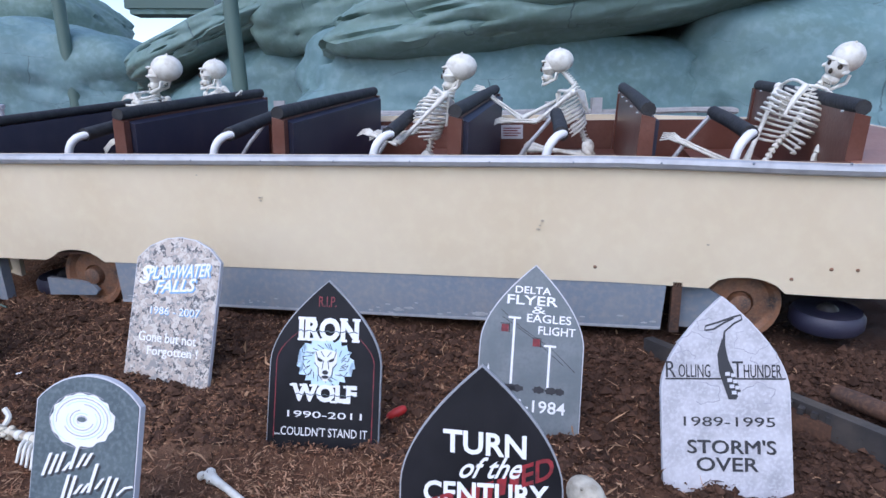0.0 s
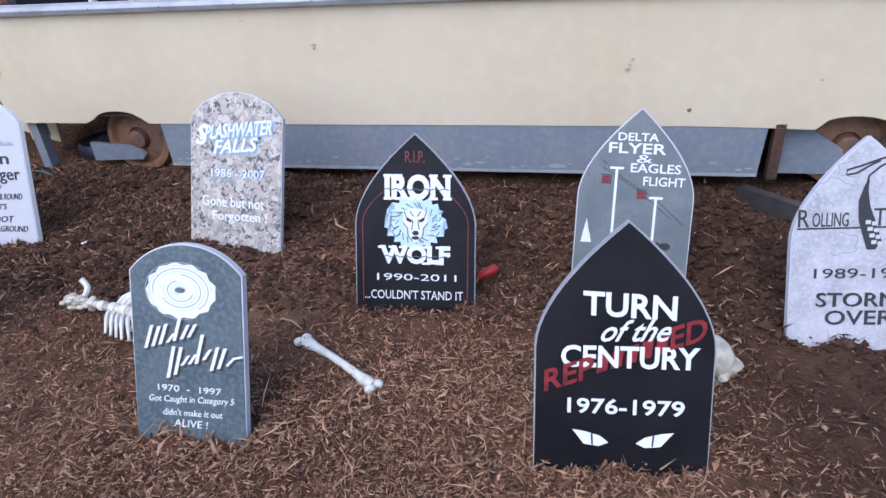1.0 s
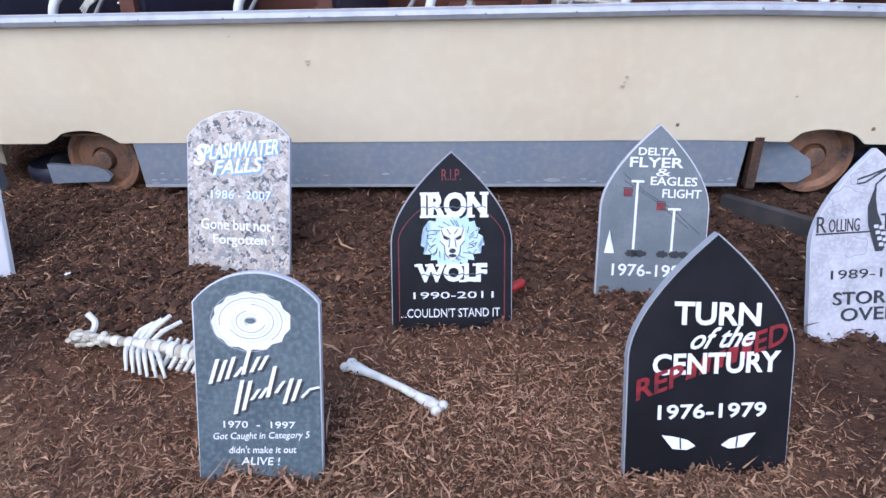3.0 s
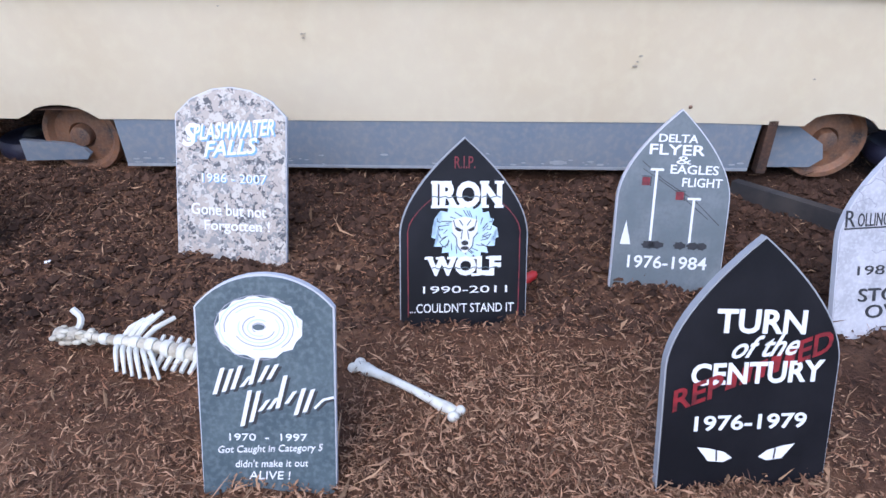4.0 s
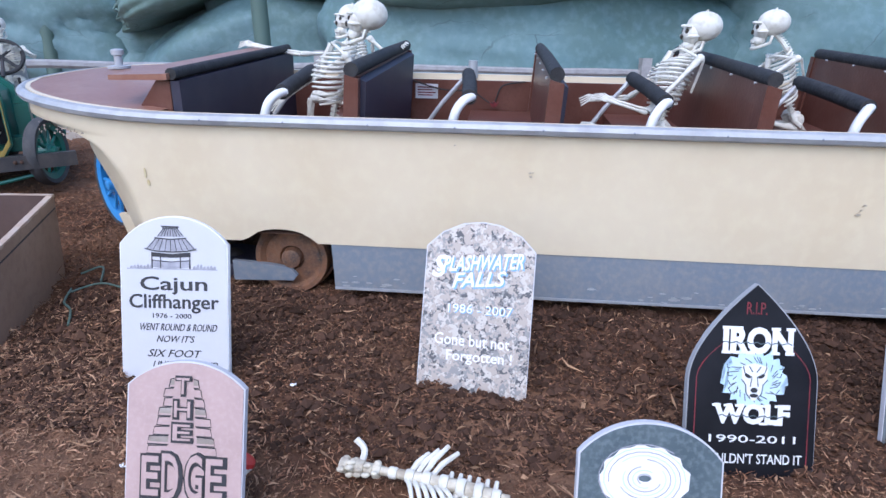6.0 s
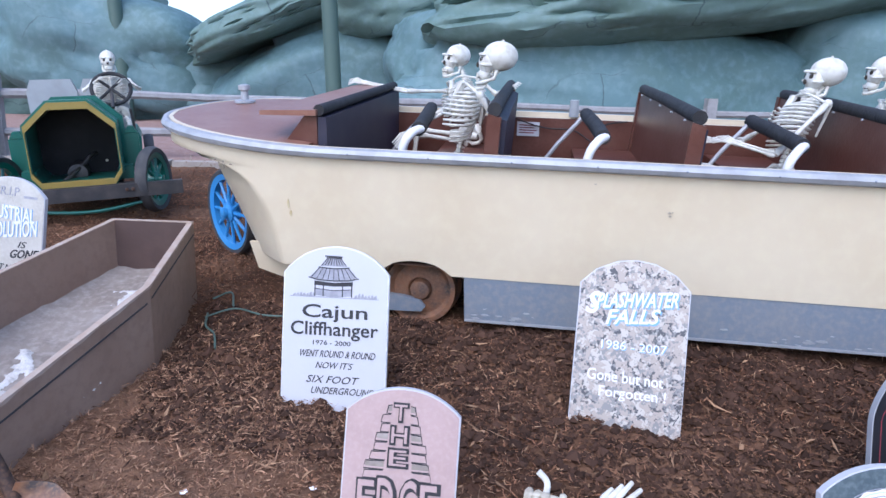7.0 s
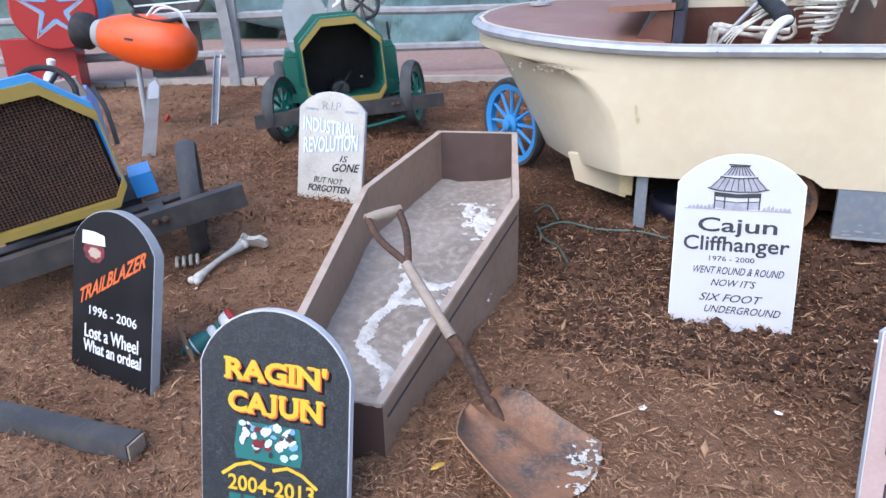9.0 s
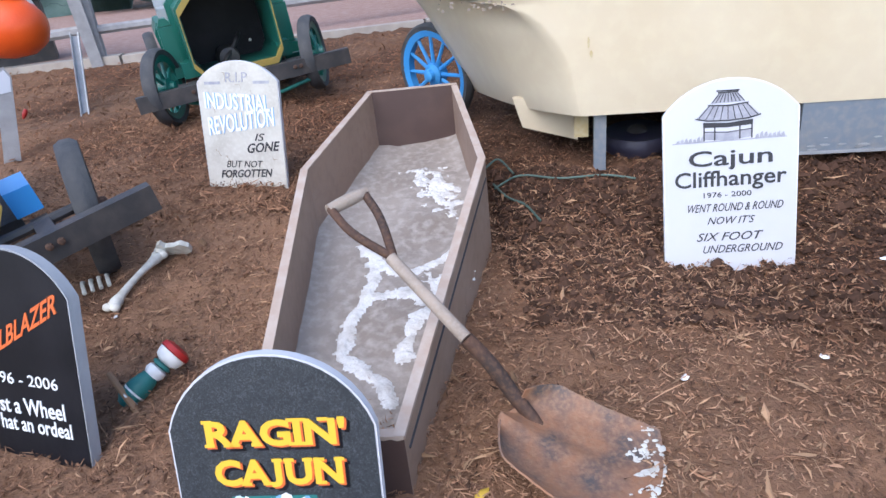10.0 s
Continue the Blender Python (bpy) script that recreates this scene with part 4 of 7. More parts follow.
    for i in range(6):
        shape(bar(-0.12 + 0.042 * i, -0.088 + 0.042 * i, 0.062, 0.088), M_TEAL, s, y, "caption_bar")
    # black board beside the blue car
    s, y = headstone((-4.390, 2.225, -0.055), -19.0, 13.0, 1.5, rounded(0.41, 0.60, 0.80), M_BLACK, M_EDGE, "black round-topped headstone with orange slanted word and white lettering", 0.034)
    shape(blob(-0.09, 0.45, 0.055, 0.040, 18, 0.06, 3), M_DIMRED, s, y, "portrait_patch")
    shape([(-0.15, 0.47), (-0.03, 0.475), (-0.035, 0.51), (-0.09, 0.518), (-0.15, 0.515)], M_WHITE, s, y - 0.001, "cap_mark")
    shape(blob(-0.085, 0.445, 0.032, 0.018, 14, 0.1, 6), M_COFFINEDGE, s, y - 0.001, "patch_mark")
    word(s, y, "TRAILBLAZER", 0.005, 0.375, 0.325, 0.052, M_ORANGE, shear=0.3, slope=0.58, bold=0.02)
    word(s, y, "1996 - 2006", 0.012, 0.243, 0.24, 0.032, M_WHITE)
    word(s, y, "Lost a Wheel", 0.005, 0.165, 0.275, 0.048, M_WHITE, bold=0.01, slope=-0.0)
    word(s, y, "What an ordeal", 0.01, 0.112, 0.295, 0.044, M_WHITE, bold=0.01, slope=-0.0)
    # beige board beyond the coffin
    s, y = headstone((-4.128, 3.807, 0.125), -11.8, 8.7, 2.8, rounded(0.40, 0.60, 0.84), M_BEIGE, M_OFFWHITE, "streaked beige headstone with pale blue letters and black scrawl")
    word(s, y, "R.I.P", 0.0, 0.525, 0.11, 0.045, M_GREYINK, shear=0.1)
    for dx, m, o in ((0.004, M_LETBLUE, 0), (0, M_WHITE, 0.0012)):
        word(s, y - o, "INDUSTRIAL", -0.01 + dx, 0.415, 0.32, 0.075, m, slope=-0.06, bold=0.02)
        word(s, y - o, "REVOLUTION", 0.0 + dx, 0.325, 0.33, 0.085, m, slope=0.13, bold=0.02)
    rng = random.Random(31)
    for i in range(16):
        x, z = rng.uniform(-0.17, 0.15), rng.uniform(0.02, 0.20) if i < 11 else rng.uniform(0.40, 0.55)
        line = []
        for k in range(8):
            line.append((min(0.185, max(-0.185, x)), z))
            x, z = x + rng.uniform(-0.006, 0.014), z - rng.uniform(-0.003, 0.013) * (1 if z > 0.02 else 0)
        stroke([line], rng.uniform(0.002, 0.005), M_SCUFF, s, y, "vein", "", 0.0004)
    word(s, y, "IS", 0.085, 0.252, 0.05, 0.034, M_INK, shear=0.3)
    word(s, y, "GONE", 0.10, 0.205, 0.165, 0.045, M_INK, shear=0.3, slope=0.08, bold=0.02)
    word(s, y, "BUT NOT", -0.005, 0.125, 0.185, 0.032, M_INK, shear=0.3)
    word(s, y, "FORGOTTEN", 0.0, 0.080, 0.265, 0.038, M_INK, shear=0.3, slope=0.03, bold=0.02)
    for i in range(2):
        shape(bar(-0.16 + 0.24 * i, -0.08 + 0.24 * i, 0.495, 0.508), M_GREYINK, s, y, "caption_bar")


stones()


# ---- boat ----
BOAT = Matrix.Translation((2.87 * math.sin(radians(10.5)), 2.87 * math.cos(radians(10.5)), 0.97)) @ pose(0, 0, 0, 0, 0, -10.5) @ pose(0, 0, 0, 5, 0, 0)
BEAM = 1.80


def sheer(s):
    return 0.05 * smooth_step(-2.9, -4.05, s) - 0.03 * smooth_step(0.1, 1.3, s)


def outline_pair():
    """Plan of the hull at the rail and at the bottom, from the stern's middle along the near side round the bow and back."""
    top, low = [], []
    half = BEAM / 2
    for k in range(13):
        a = math.pi / 2 * k / 12
        s, w = 1.25 + 0.5 * math.cos(a) ** 0.8, half - half * math.sin(a) ** 0.8
        top.append((s, w))
        low.append((s - 0.02 * math.cos(a), w))
    for k in range(1, 110):
        s = 1.25 - 4.35 * k / 110
        top.append((s, 0.0))
        low.append((s, 0.0))
    for k in range(25):
        a = math.pi / 2 * k / 24
        top.append((-3.1 - 0.97 * math.sin(a) ** 0.9, half - half * math.cos(a) ** 0.9))
        f = k / 24
        low.append((-3.1 - 0.60 * f, half * f ** 1.1))
    n = len(top)
    top += [(s, BEAM - w) for s, w in top[n - 2:0:-1]]
    low += [(s, BEAM - w) for s, w in low[n - 2:0:-1]]
    return top, low


def ease(t, keys):
    """Straight steps between (t, value) keys."""
    for (a, u), (b, v) in zip(keys, keys[1:]):
        if t <= b:
            return u + (v - u) * (t - a) / (b - a)
    return keys[-1][1]


def bow_w(s):
    """The near side of the rail's plan at a station of the bow."""
    u = min(1.0, max(0.0, (-3.1 - s) / 0.97)) ** (1 / 0.9)
    return BEAM / 2 - BEAM / 2 * math.sqrt(max(0.0, 1 - u * u)) ** 0.9


def arch(s, w):
    """How far the lower edge is cut up over the wheels, on the sides."""
    out = 0.0
    for c, r in ((-2.56, 0.15), (0.77, 0.15)):
        if abs(s - c) < r and (w < 0.02 or w > BEAM - 0.02):
            out = 0.062 * math.sqrt(1 - ((s - c) / r) ** 2)
    return out


def build_boat():
    b = thing("ride_boat", BOAT, "cream old amusement-ride boat with brown benches on rusty wheels", "boat")
    top, low = outline_pair()
    n = len(top)
    # shell: rail strake upright; below a knuckle the forefoot runs straight in to the stem
    levels = (0.0, 0.08, 0.15, 0.19, 0.215, 0.235, 0.29, 0.35, 0.42, 0.50, 0.58, 0.65, 0.78, 0.88, 1.0)
    q0 = 12 + 110
    bm = bmesh.new()
    rows = []
    for f in levels:
        sk = ease(f, ((0.0, -4.04), (0.19, -4.0), (0.215, -3.62), (0.235, -3.48), (0.29, -3.40), (0.35, -3.345), (0.50, -3.27), (0.65, -3.23), (0.88, -3.205), (1.0, -3.19)))
        st = ease(f, ((0.0, -4.07), (0.20, -4.06), (0.42, -3.95), (1.0, -3.72)))
        near = [(s, w) for s, w in top[:q0 + 1]]
        for k in range(1, 13):
            s = -3.1 + (sk + 3.1) * k / 12
            near.append((s, bow_w(s)))
        s1, w1 = near[-1]
        for k in range(1, 13):
            t = k / 12
            near.append((s1 + (st - s1) * t, w1 + (BEAM / 2 - w1) * t - 0.12 * math.sin(math.pi * t) * smooth_step(0.2, 0.5, f)))
        ring = near + [(s, BEAM - w) for s, w in near[-2:0:-1]]
        row = []
        for s, w in ring:
            h = sheer(s) * (1 if s > 0 else 1 - f) - 0.57 * f + arch(s, w) * smooth_step(0.7, 1, f)
            if s < s1:
                h -= 0.14 * f * (1 - abs(w - BEAM / 2) / (BEAM / 2 - w1))
            row.append(bm.verts.new((s, w, h)))
        rows.append(row)
    n = len(rows[0])
    low = [(v.co.x, v.co.y) for v in rows[-1]]
    for a, c in zip(rows, rows[1:]):
        for i in range(n):
            bm.faces.new((a[i], a[(i + 1) % n], c[(i + 1) % n], c[i]))
    bmesh.ops.recalc_face_normals(bm, faces=bm.faces)
    hull = part("hull", bm, M_CREAM, b, "cream painted fibreglass hull, slightly stained", smooth=60)
    thicken(hull, 0.02, 62)
    bm = bmesh.new()
    rng = random.Random(23)
    for k in range(26):
        s = -3.42 - 0.36 * rng.random()
        h, d, e = -0.112 + 0.012 * rng.gauss(0, 1) + 0.02 * (s + 3.4), rng.uniform(0.006, 0.022), rng.uniform(0.002, 0.007)
        bm.faces.new([bm.verts.new(p) for p in ((s, bow_w(s) - 0.005, h - e), (s + d, bow_w(s + d) - 0.005, h - e * 0.4), (s + d * 0.8, bow_w(s + d * 0.8) - 0.005, h + e), (s + d * 0.2, bow_w(s + d * 0.2) - 0.005, h + e * 0.7))])
    tagged(part("peeled_paint", bm, M_WOOD, hull, smooth=None), "grey peeled paint along the bow strake", kind="stuff")
    bm = bmesh.new()
    lowring = [bm.verts.new((x, w, -0.53)) for x, w in low]
    bm.faces.new(lowring)
    part("hull_bottom", bm, M_RUSTDARK, b)
    # rail
    rail = [(s + (0.012 if s > 1.25 else -0.012 if s < -3.1 else 0), w - 0.012 if w < 0.4 else w + 0.012 if w > BEAM - 0.4 else w, sheer(s) - 0.024) for s, w in top]
    bm = tube(rail + [rail[0], rail[1]], 0.026, 8, caps=False)
    part("gunwale_rail", bm, M_ALU, b, "dented aluminium rub rail along the hull's top")
    for i in range(12):
        s = 1.1 - 0.36 * i
        part("rail_screw", lathe([(0.001, -0.041), (0.004, -0.040), (0.006, -0.034)], 8), M_STEEL, b, m=pose(s, 0, -0.022))
    # side decks
    for w0, w1 in ((0.012, 0.085), (BEAM - 0.085, BEAM - 0.012)):
        part("side_deck", box(-3.1, 1.25, w0, w1, -0.06, -0.036, 0.004), M_ALU, b)
    for w0, w1 in ((0.07, 0.09), (BEAM - 0.09, BEAM - 0.07)):
        part("inner_wall", box(-3.05, 1.2, w0, w1, -0.5, -0.032), M_WOODRED, b, "dark red-brown painted inner side")
    part("cockpit_floor", box(-3.05, 1.2, 0.09, BEAM - 0.09, -0.46, -0.42), M_WOODRED, b)
    # bow and stern decks
    for lo, hi, sign in ((-9, -3.04, 1), (1.13, 9, 1)):
        ring = [(s, w) for s, w in top if lo < s < hi]
        c = (sum(p[0] for p in ring) / len(ring), BEAM / 2)
        bm = bmesh.new()
        order = sorted(ring, key=lambda p: math.atan2(p[1] - c[1], p[0] - c[0]))
        vs = [bm.verts.new((c[0] + (s - c[0]) * 0.992, c[1] + (w - c[1]) * 0.992, sheer(s) - 0.003)) for s, w in order]
        mid = bm.verts.new((c[0], c[1], sheer(c[0]) + 0.035))
        for i in range(len(vs)):
            bm.faces.new((vs[i], vs[(i + 1) % len(vs)], mid))
        tidy(bm)
        part("bow_deck" if lo < -8 else "stern_deck", bm, M_DECK, b, "faded red-brown deck, scuffed and glossy", smooth=60)
    # console behind the bow deck
    part("console", prism([(-3.20, -0.01), (-3.04, -0.01), (-3.04, 0.118), (-3.10, 0.120)], 0.10, BEAM - 0.10, 0.006), M_WOODRED, b)
    part("console_top", prism([(-3.30, 0.120), (-3.035, 0.126), (-3.035, 0.152), (-3.30, 0.142)], 0.07, BEAM - 0.08, 0.006), M_DECK, b, "worn brown lid board")
    part("console_pad", box(-3.036, -2.995, 0.10, BEAM - 0.1, -0.4, 0.118, 0.015), M_NAVY, b, "dark navy padded panel")
    part("console_roll", tube([(-3.03, 0.10, 0.148), (-3.03, BEAM - 0.1, 0.148)], 0.026, 10), M_FOAM, b)
    # cleat post
    bm = lathe([(0.06, 0.0), (0.06, 0.012), (0.022, 0.016), (0.022, 0.07), (0.034, 0.074), (0.034, 0.10), (0.02, 0.104)], 14, axis="z")
    part("cleat_post", bm, M_ALU, b, "small tarnished metal bollard", m=pose(-3.77, 0.95, 0.075))
    # benches with a padded face, a foam roll and an end post
    for i, s in enumerate((-2.24, -1.38, -0.52, 0.32, 1.15)):
        back = part("bench_back", prism([(s - 0.045, -0.42), (s - 0.012, -0.42), (s + 0.022, 0.155), (s - 0.012, 0.165)], 0.13, BEAM - 0.13, 0.004), M_WOODRED, b, "red-brown varnished bench back")
        part("bench_pad", prism([(s - 0.012, -0.40), (s + 0.03, -0.40), (s + 0.062, 0.13), (s + 0.024, 0.145)], 0.14, BEAM - 0.14, 0.014), M_NAVY, back, "navy vinyl padding, scuffed")
        part("bench_roll", tube([(s + 0.008, 0.09, 0.185), (s + 0.01, 0.9, 0.188), (s + 0.008, BEAM - 0.13, 0.183)], 0.032, 10), M_FOAM, back, "black foam tube")
        part("end_post", prism([(s - 0.06, -0.42), (s + 0.012, -0.42), (s + 0.04, 0.15), (s - 0.02, 0.165)], 0.085, 0.132, 0.006), M_WOODRED, back)
        part("end_post", prism([(s - 0.06, -0.42), (s + 0.012, -0.42), (s + 0.04, 0.15), (s - 0.02, 0.165)], BEAM - 0.132, BEAM - 0.085, 0.006), M_WOODRED, back)
        for k in range(5):
            part("clip", lathe([(0.007, 0), (0.007, 0.005), (0.003, 0.008)], 8, axis="z"), M_ALU, back, m=pose(s - 0.028, 0.2 + 0.32 * k, 0.158))
        part("seat_board", box(s - 0.42, s - 0.03, 0.12, BEAM - 0.12, -0.26, -0.22, 0.01), M_WOODRED, b, "red-brown seat board")
        # lap bar: white bent tube, black foam grip, thin stay
        q = s - 0.42
        bar_ = part("lap_bar", tube(bend([(q - 0.02, 0.22, -0.12), (q, 0.22, -0.01), (q + 0.035, 0.24, 0.045), (q + 0.075, 0.29, 0.062)], 5), 0.021, 10), M_WHITE, b, "white bent lap-bar tube")
        part("foam_grip", tube([(q + 0.06, 0.275, 0.06), (q + 0.045, 0.58, 0.078), (q + 0.02, 0.90, 0.092)], 0.036, 10), M_FOAM, bar_, "black foam grip")
        part("stay", tube([(q + 0.02, 0.88, 0.10), (q - 0.12, 0.84, -0.06), (q - 0.22, 0.82, -0.2)], 0.012, 8), M_ALU, bar_)
    # notices, small box and wiring on the far side
    for s in (-2.10, -1.27, -0.40, 0.45):
        n_ = part("notice", box(s - 0.075, s + 0.075, BEAM - 0.096, BEAM - 0.092, -0.155, -0.06), M_OFFWHITE, b, "white warning notice")
        for k in range(4):
            part("text_bar", box(s - 0.06, s + 0.06 - 0.02 * (k % 2), BEAM - 0.0985, BEAM - 0.0965, -0.085 - 0.017 * k, -0.078 - 0.017 * k), M_DIMRED, n_)
    part("wiring", tube(bend([(-2.25, BEAM - 0.11, -0.02), (-2.0, BEAM - 0.12, -0.09), (-1.8, BEAM - 0.12, -0.10), (-1.66, BEAM - 0.13, -0.17), (-1.6, BEAM - 0.12, -0.06), (-1.45, BEAM - 0.11, -0.03)], 5), 0.005, 6), M_FOAM, b)
    part("loose_plug", prism([(-1.68, -0.16), (-1.665, -0.17), (-1.65, -0.155), (-1.635, -0.17), (-1.62, -0.16), (-1.63, -0.185), (-1.65, -0.20), (-1.67, -0.185)], BEAM - 0.14, BEAM - 0.125, 0.003), M_DIMRED, b, "red cable plug")
    for s in (-1.80, -0.15):
        part("rail_stanchion", tube([(s, BEAM - 0.03, -0.02), (s, BEAM - 0.03, 0.09)], [0.034, 0.03], 12), M_SEAT, b, "pale grey plastic post stub")
    # steel skirt under the hull
    part("steel_skirt", prism([(-2.32, -0.782), (0.431, -0.782), (0.445, -0.555), (-2.33, -0.555)], 0.004, 0.03, 0.003), M_STEEL, b, "grey-blue steel skirt plate, scuffed along its lower edge")
    part("skirt_lip", box(-2.32, 0.43, 0.0, 0.034, -0.79, -0.778, 0.003), M_ALU, b)
    rng = random.Random(17)
    for k in range(46):
        s, r = rng.uniform(-2.3, 0.4), rng.lognormvariate(-5.1, 0.6)
        h = -0.777 + abs(rng.gauss(0, 0.022)) + r * 0.5
        part("scuff", prism([(s + x, min(-0.56, h + z)) for x, z in blob(0, 0, r * 1.6, r * 0.42, 16, 0.14, k)], 0.0012, 0.0035), M_ALU, b, "scraped paint on the skirt", smooth=None)
    part("underframe", box(-2.6, 0.8, 0.35, BEAM - 0.35, -0.80, -0.57, 0.01), M_RUSTDARK, b)
    part("frame_post", box(0.47, 0.51, 0.0, 0.05, -0.80, -0.56, 0.006), M_RUSTDARK, b)
    # keel board and stand under the bow
    part("keel_board", prism([(-3.44, -0.70), (-3.19, -0.775), (-3.17, -0.56), (-3.48, -0.56)], 0.26, 0.29, 0.006), M_CREAM, b)
    part("timber_block", box(-3.21, -3.15, 0.10, 0.17, -0.70, -0.56, 0.006), M_RUSTSTAIN, b, "yellowed timber block")
    part("stand_leg", box(-3.13, -3.08, 0.03, 0.09, -0.83, -0.56, 0.004), M_STEEL, b)
    # running wheels with arms
    for s, d in ((-2.55, -1), (0.78, 1)):
        wheel = part("wheel", lathe([(0.05, 0.0), (0.06, -0.02), (0.13, -0.012), (0.15, -0.035), (0.172, -0.035), (0.178, -0.02), (0.178, 0.05), (0.192, 0.055), (0.192, 0.075), (0.06, 0.075)], 36), M_RUST, b, "rusted flanged steel wheel", m=pose(s, 0.125, -0.685))
        part("axle_cap", lathe([(0.03, -0.05), (0.045, -0.045), (0.05, -0.02), (0.05, 0.0)], 16), M_RUST, wheel)
        part("arm", prism([(s - 0.28, -0.80), (s + 0.01, -0.79), (s + 0.03, -0.765), (s + 0.0, -0.73), (s - 0.08, -0.715), (s - 0.28, -0.70)] if d < 0 else [(s - 0.26, -0.80), (s - 0.26, -0.60), (s - 0.16, -0.60), (s - 0.02, -0.69), (s + 0.0, -0.76), (s - 0.05, -0.80)], 0.02, 0.045, 0.006), M_STEEL, b, "blue-grey steel wheel arm", pose(0, 0.05, 0))
    for s, w in ((1.17, 0.16), (-2.92, 0.30)):
        t = part("guide_wheel", lathe([(0.05, 0.0), (0.10, 0.005), (0.14, 0.0), (0.155, 0.02), (0.155, 0.065), (0.14, 0.085), (0.10, 0.08), (0.05, 0.085)], 30, axis="z"), M_NAVY, b, "black rubber guide wheel lying flat", m=pose(s, w, -0.80 if s > 0 else -0.845))
        part("hub", lathe([(0.03, 0.04), (0.05, 0.08), (0.035, 0.10), (0.02, 0.11)], 14, axis="z"), M_DARKSTEEL, t)
    # bolts, scuffs and stains on the side
    for s, h in ((1.10, -0.475), (1.20, -0.475), (0.13, -0.50), (0.95, -0.525)):
        part("bolt", lathe([(0.002, -0.006), (0.006, -0.005), (0.008, -0.003), (0.008, 0)], 10), M_RUST, b, m=pose(s, -0.0, h))
    rng = random.Random(11)
    for s, h, r in ((-1.462, -0.207, 0.007), (-1.458, -0.222, 0.006), (-1.45, -0.205, 0.004), (-0.108, -0.29, 0.008), (-0.125, -0.33, 0.010), (-0.118, -0.312, 0.005), (-1.78, -0.10, 0.004), (0.6, -0.38, 0.006)):
        part("scuff", prism([(s + x, h + z) for x, z in blob(0, 0, r, r * 0.55, 12, 0.35, rng.randrange(99))], -0.0065, -0.004), M_SCUFF, b, smooth=None)
    for s, h, rx, rz in ((-3.155, -0.27, 0.005, 0.022), (-3.145, -0.315, 0.006, 0.014)):
        part("rust_stain", prism([(s + x, h + z) for x, z in blob(0, 0, rx, rz, 14, 0.12, int(-100 * h))], -0.0055, -0.002), M_RUSTSTAIN, b, "yellow rust stain", smooth=None)
    return b


boat = build_boat()


# ---- skeletons ----
def towards(d, up=(0, 0, 1)):
    """A turn that takes +x to d and keeps z up."""
    x = Vector(d).normalized()
    y = Vector(up).cross(x).normalized()
    z = x.cross(y)
    return Matrix((x, y, z)).transposed().to_4x4()


def long_bone(bm, a, b, r=0.011, knob=1.6):
    a, b = Vector(a), Vector(b)
    tube([a, a.lerp(b, 0.1), a.lerp(b, 0.25), a.lerp(b, 0.75), a.lerp(b, 0.9), b], [r * knob * 0.8, r * knob, r, r, r * knob, r * knob * 0.8], 8, bm)


def skull_mesh(bm, c, face, tilt=0.0, size=1.0):
    m = Matrix.Translation(c) @ towards(face) @ pose(0, 0, 0, tilt, 0, 0) @ Matrix.Diagonal((size, size, size, 1))

    def part_ball(p, s, mi=0, u=14, v=10):
        ball(bm, (0, 0, 0), (1, 1, 1), u, v, m @ Matrix.Translation(p) @ Matrix.Diagonal((*s, 1)), mi)
    part_ball((-0.014, 0, 0.022), (0.088, 0.068, 0.072), 0, 20, 14)
    part_ball((0.050, 0, -0.014), (0.042, 0.054, 0.058))
    part_ball((0.058, 0, -0.072), (0.034, 0.040, 0.030))
    for sgn in (-1, 1):
        part_ball((0.073, 0.0245 * sgn, 0.000), (0.016, 0.0145, 0.016), 1, 10, 8)
        part_ball((0.055, 0.052 * sgn, -0.022), (0.032, 0.010, 0.010))
        tube([m @ Vector(p) for p in ((0.0, 0.05 * sgn, -0.045), (0.01, 0.052 * sgn, -0.085), (0.075, 0.028 * sgn, -0.112), (0.09, 0, -0.116))], [0.008, 0.009, 0.010, 0.011], 8, bm)
    part_ball((0.095, 0, -0.026), (0.008, 0.010, 0.014), 1, 8, 6)
    for k in range(7):
        y = -0.024 + 0.008 * k
        x = 0.094 - 6 * y * y
        tube([m @ Vector((x, y, -0.066)), m @ Vector((x, y, -0.084))], 0.0038, 5, bm)
        tube([m @ Vector((x - 0.004, y, -0.088)), m @ Vector((x - 0.004, y, -0.104))], 0.0036, 5, bm)
    part_ball((0.085, 0, -0.086), (0.010, 0.028, 0.005), 1, 8, 6)
    part_ball((-0.02, 0, 0.095), (0.007, 0.007, 0.007), 0, 8, 6)
    for sgn in (-1, 1):
        part_ball((0.076, 0.028 * sgn, 0.024), (0.018, 0.026, 0.009), 0, 10, 6)


def hand(bm, p, d):
    d = Vector(d).normalized()
    s = d.orthogonal().normalized()
    for k in range(5):
        a = (k - 2) * 0.10
        q = Vector(p) + s * 0.007 * (k - 2)
        e = q + (d * math.cos(a) + s * math.sin(a)) * (0.085 if k else 0.06)
        mid = q.lerp(e, 0.5) + Vector((0, 0, 0.006))
        tube([q, mid, e - Vector((0, 0, 0.012))], [0.006, 0.0045, 0.0035], 5, bm)


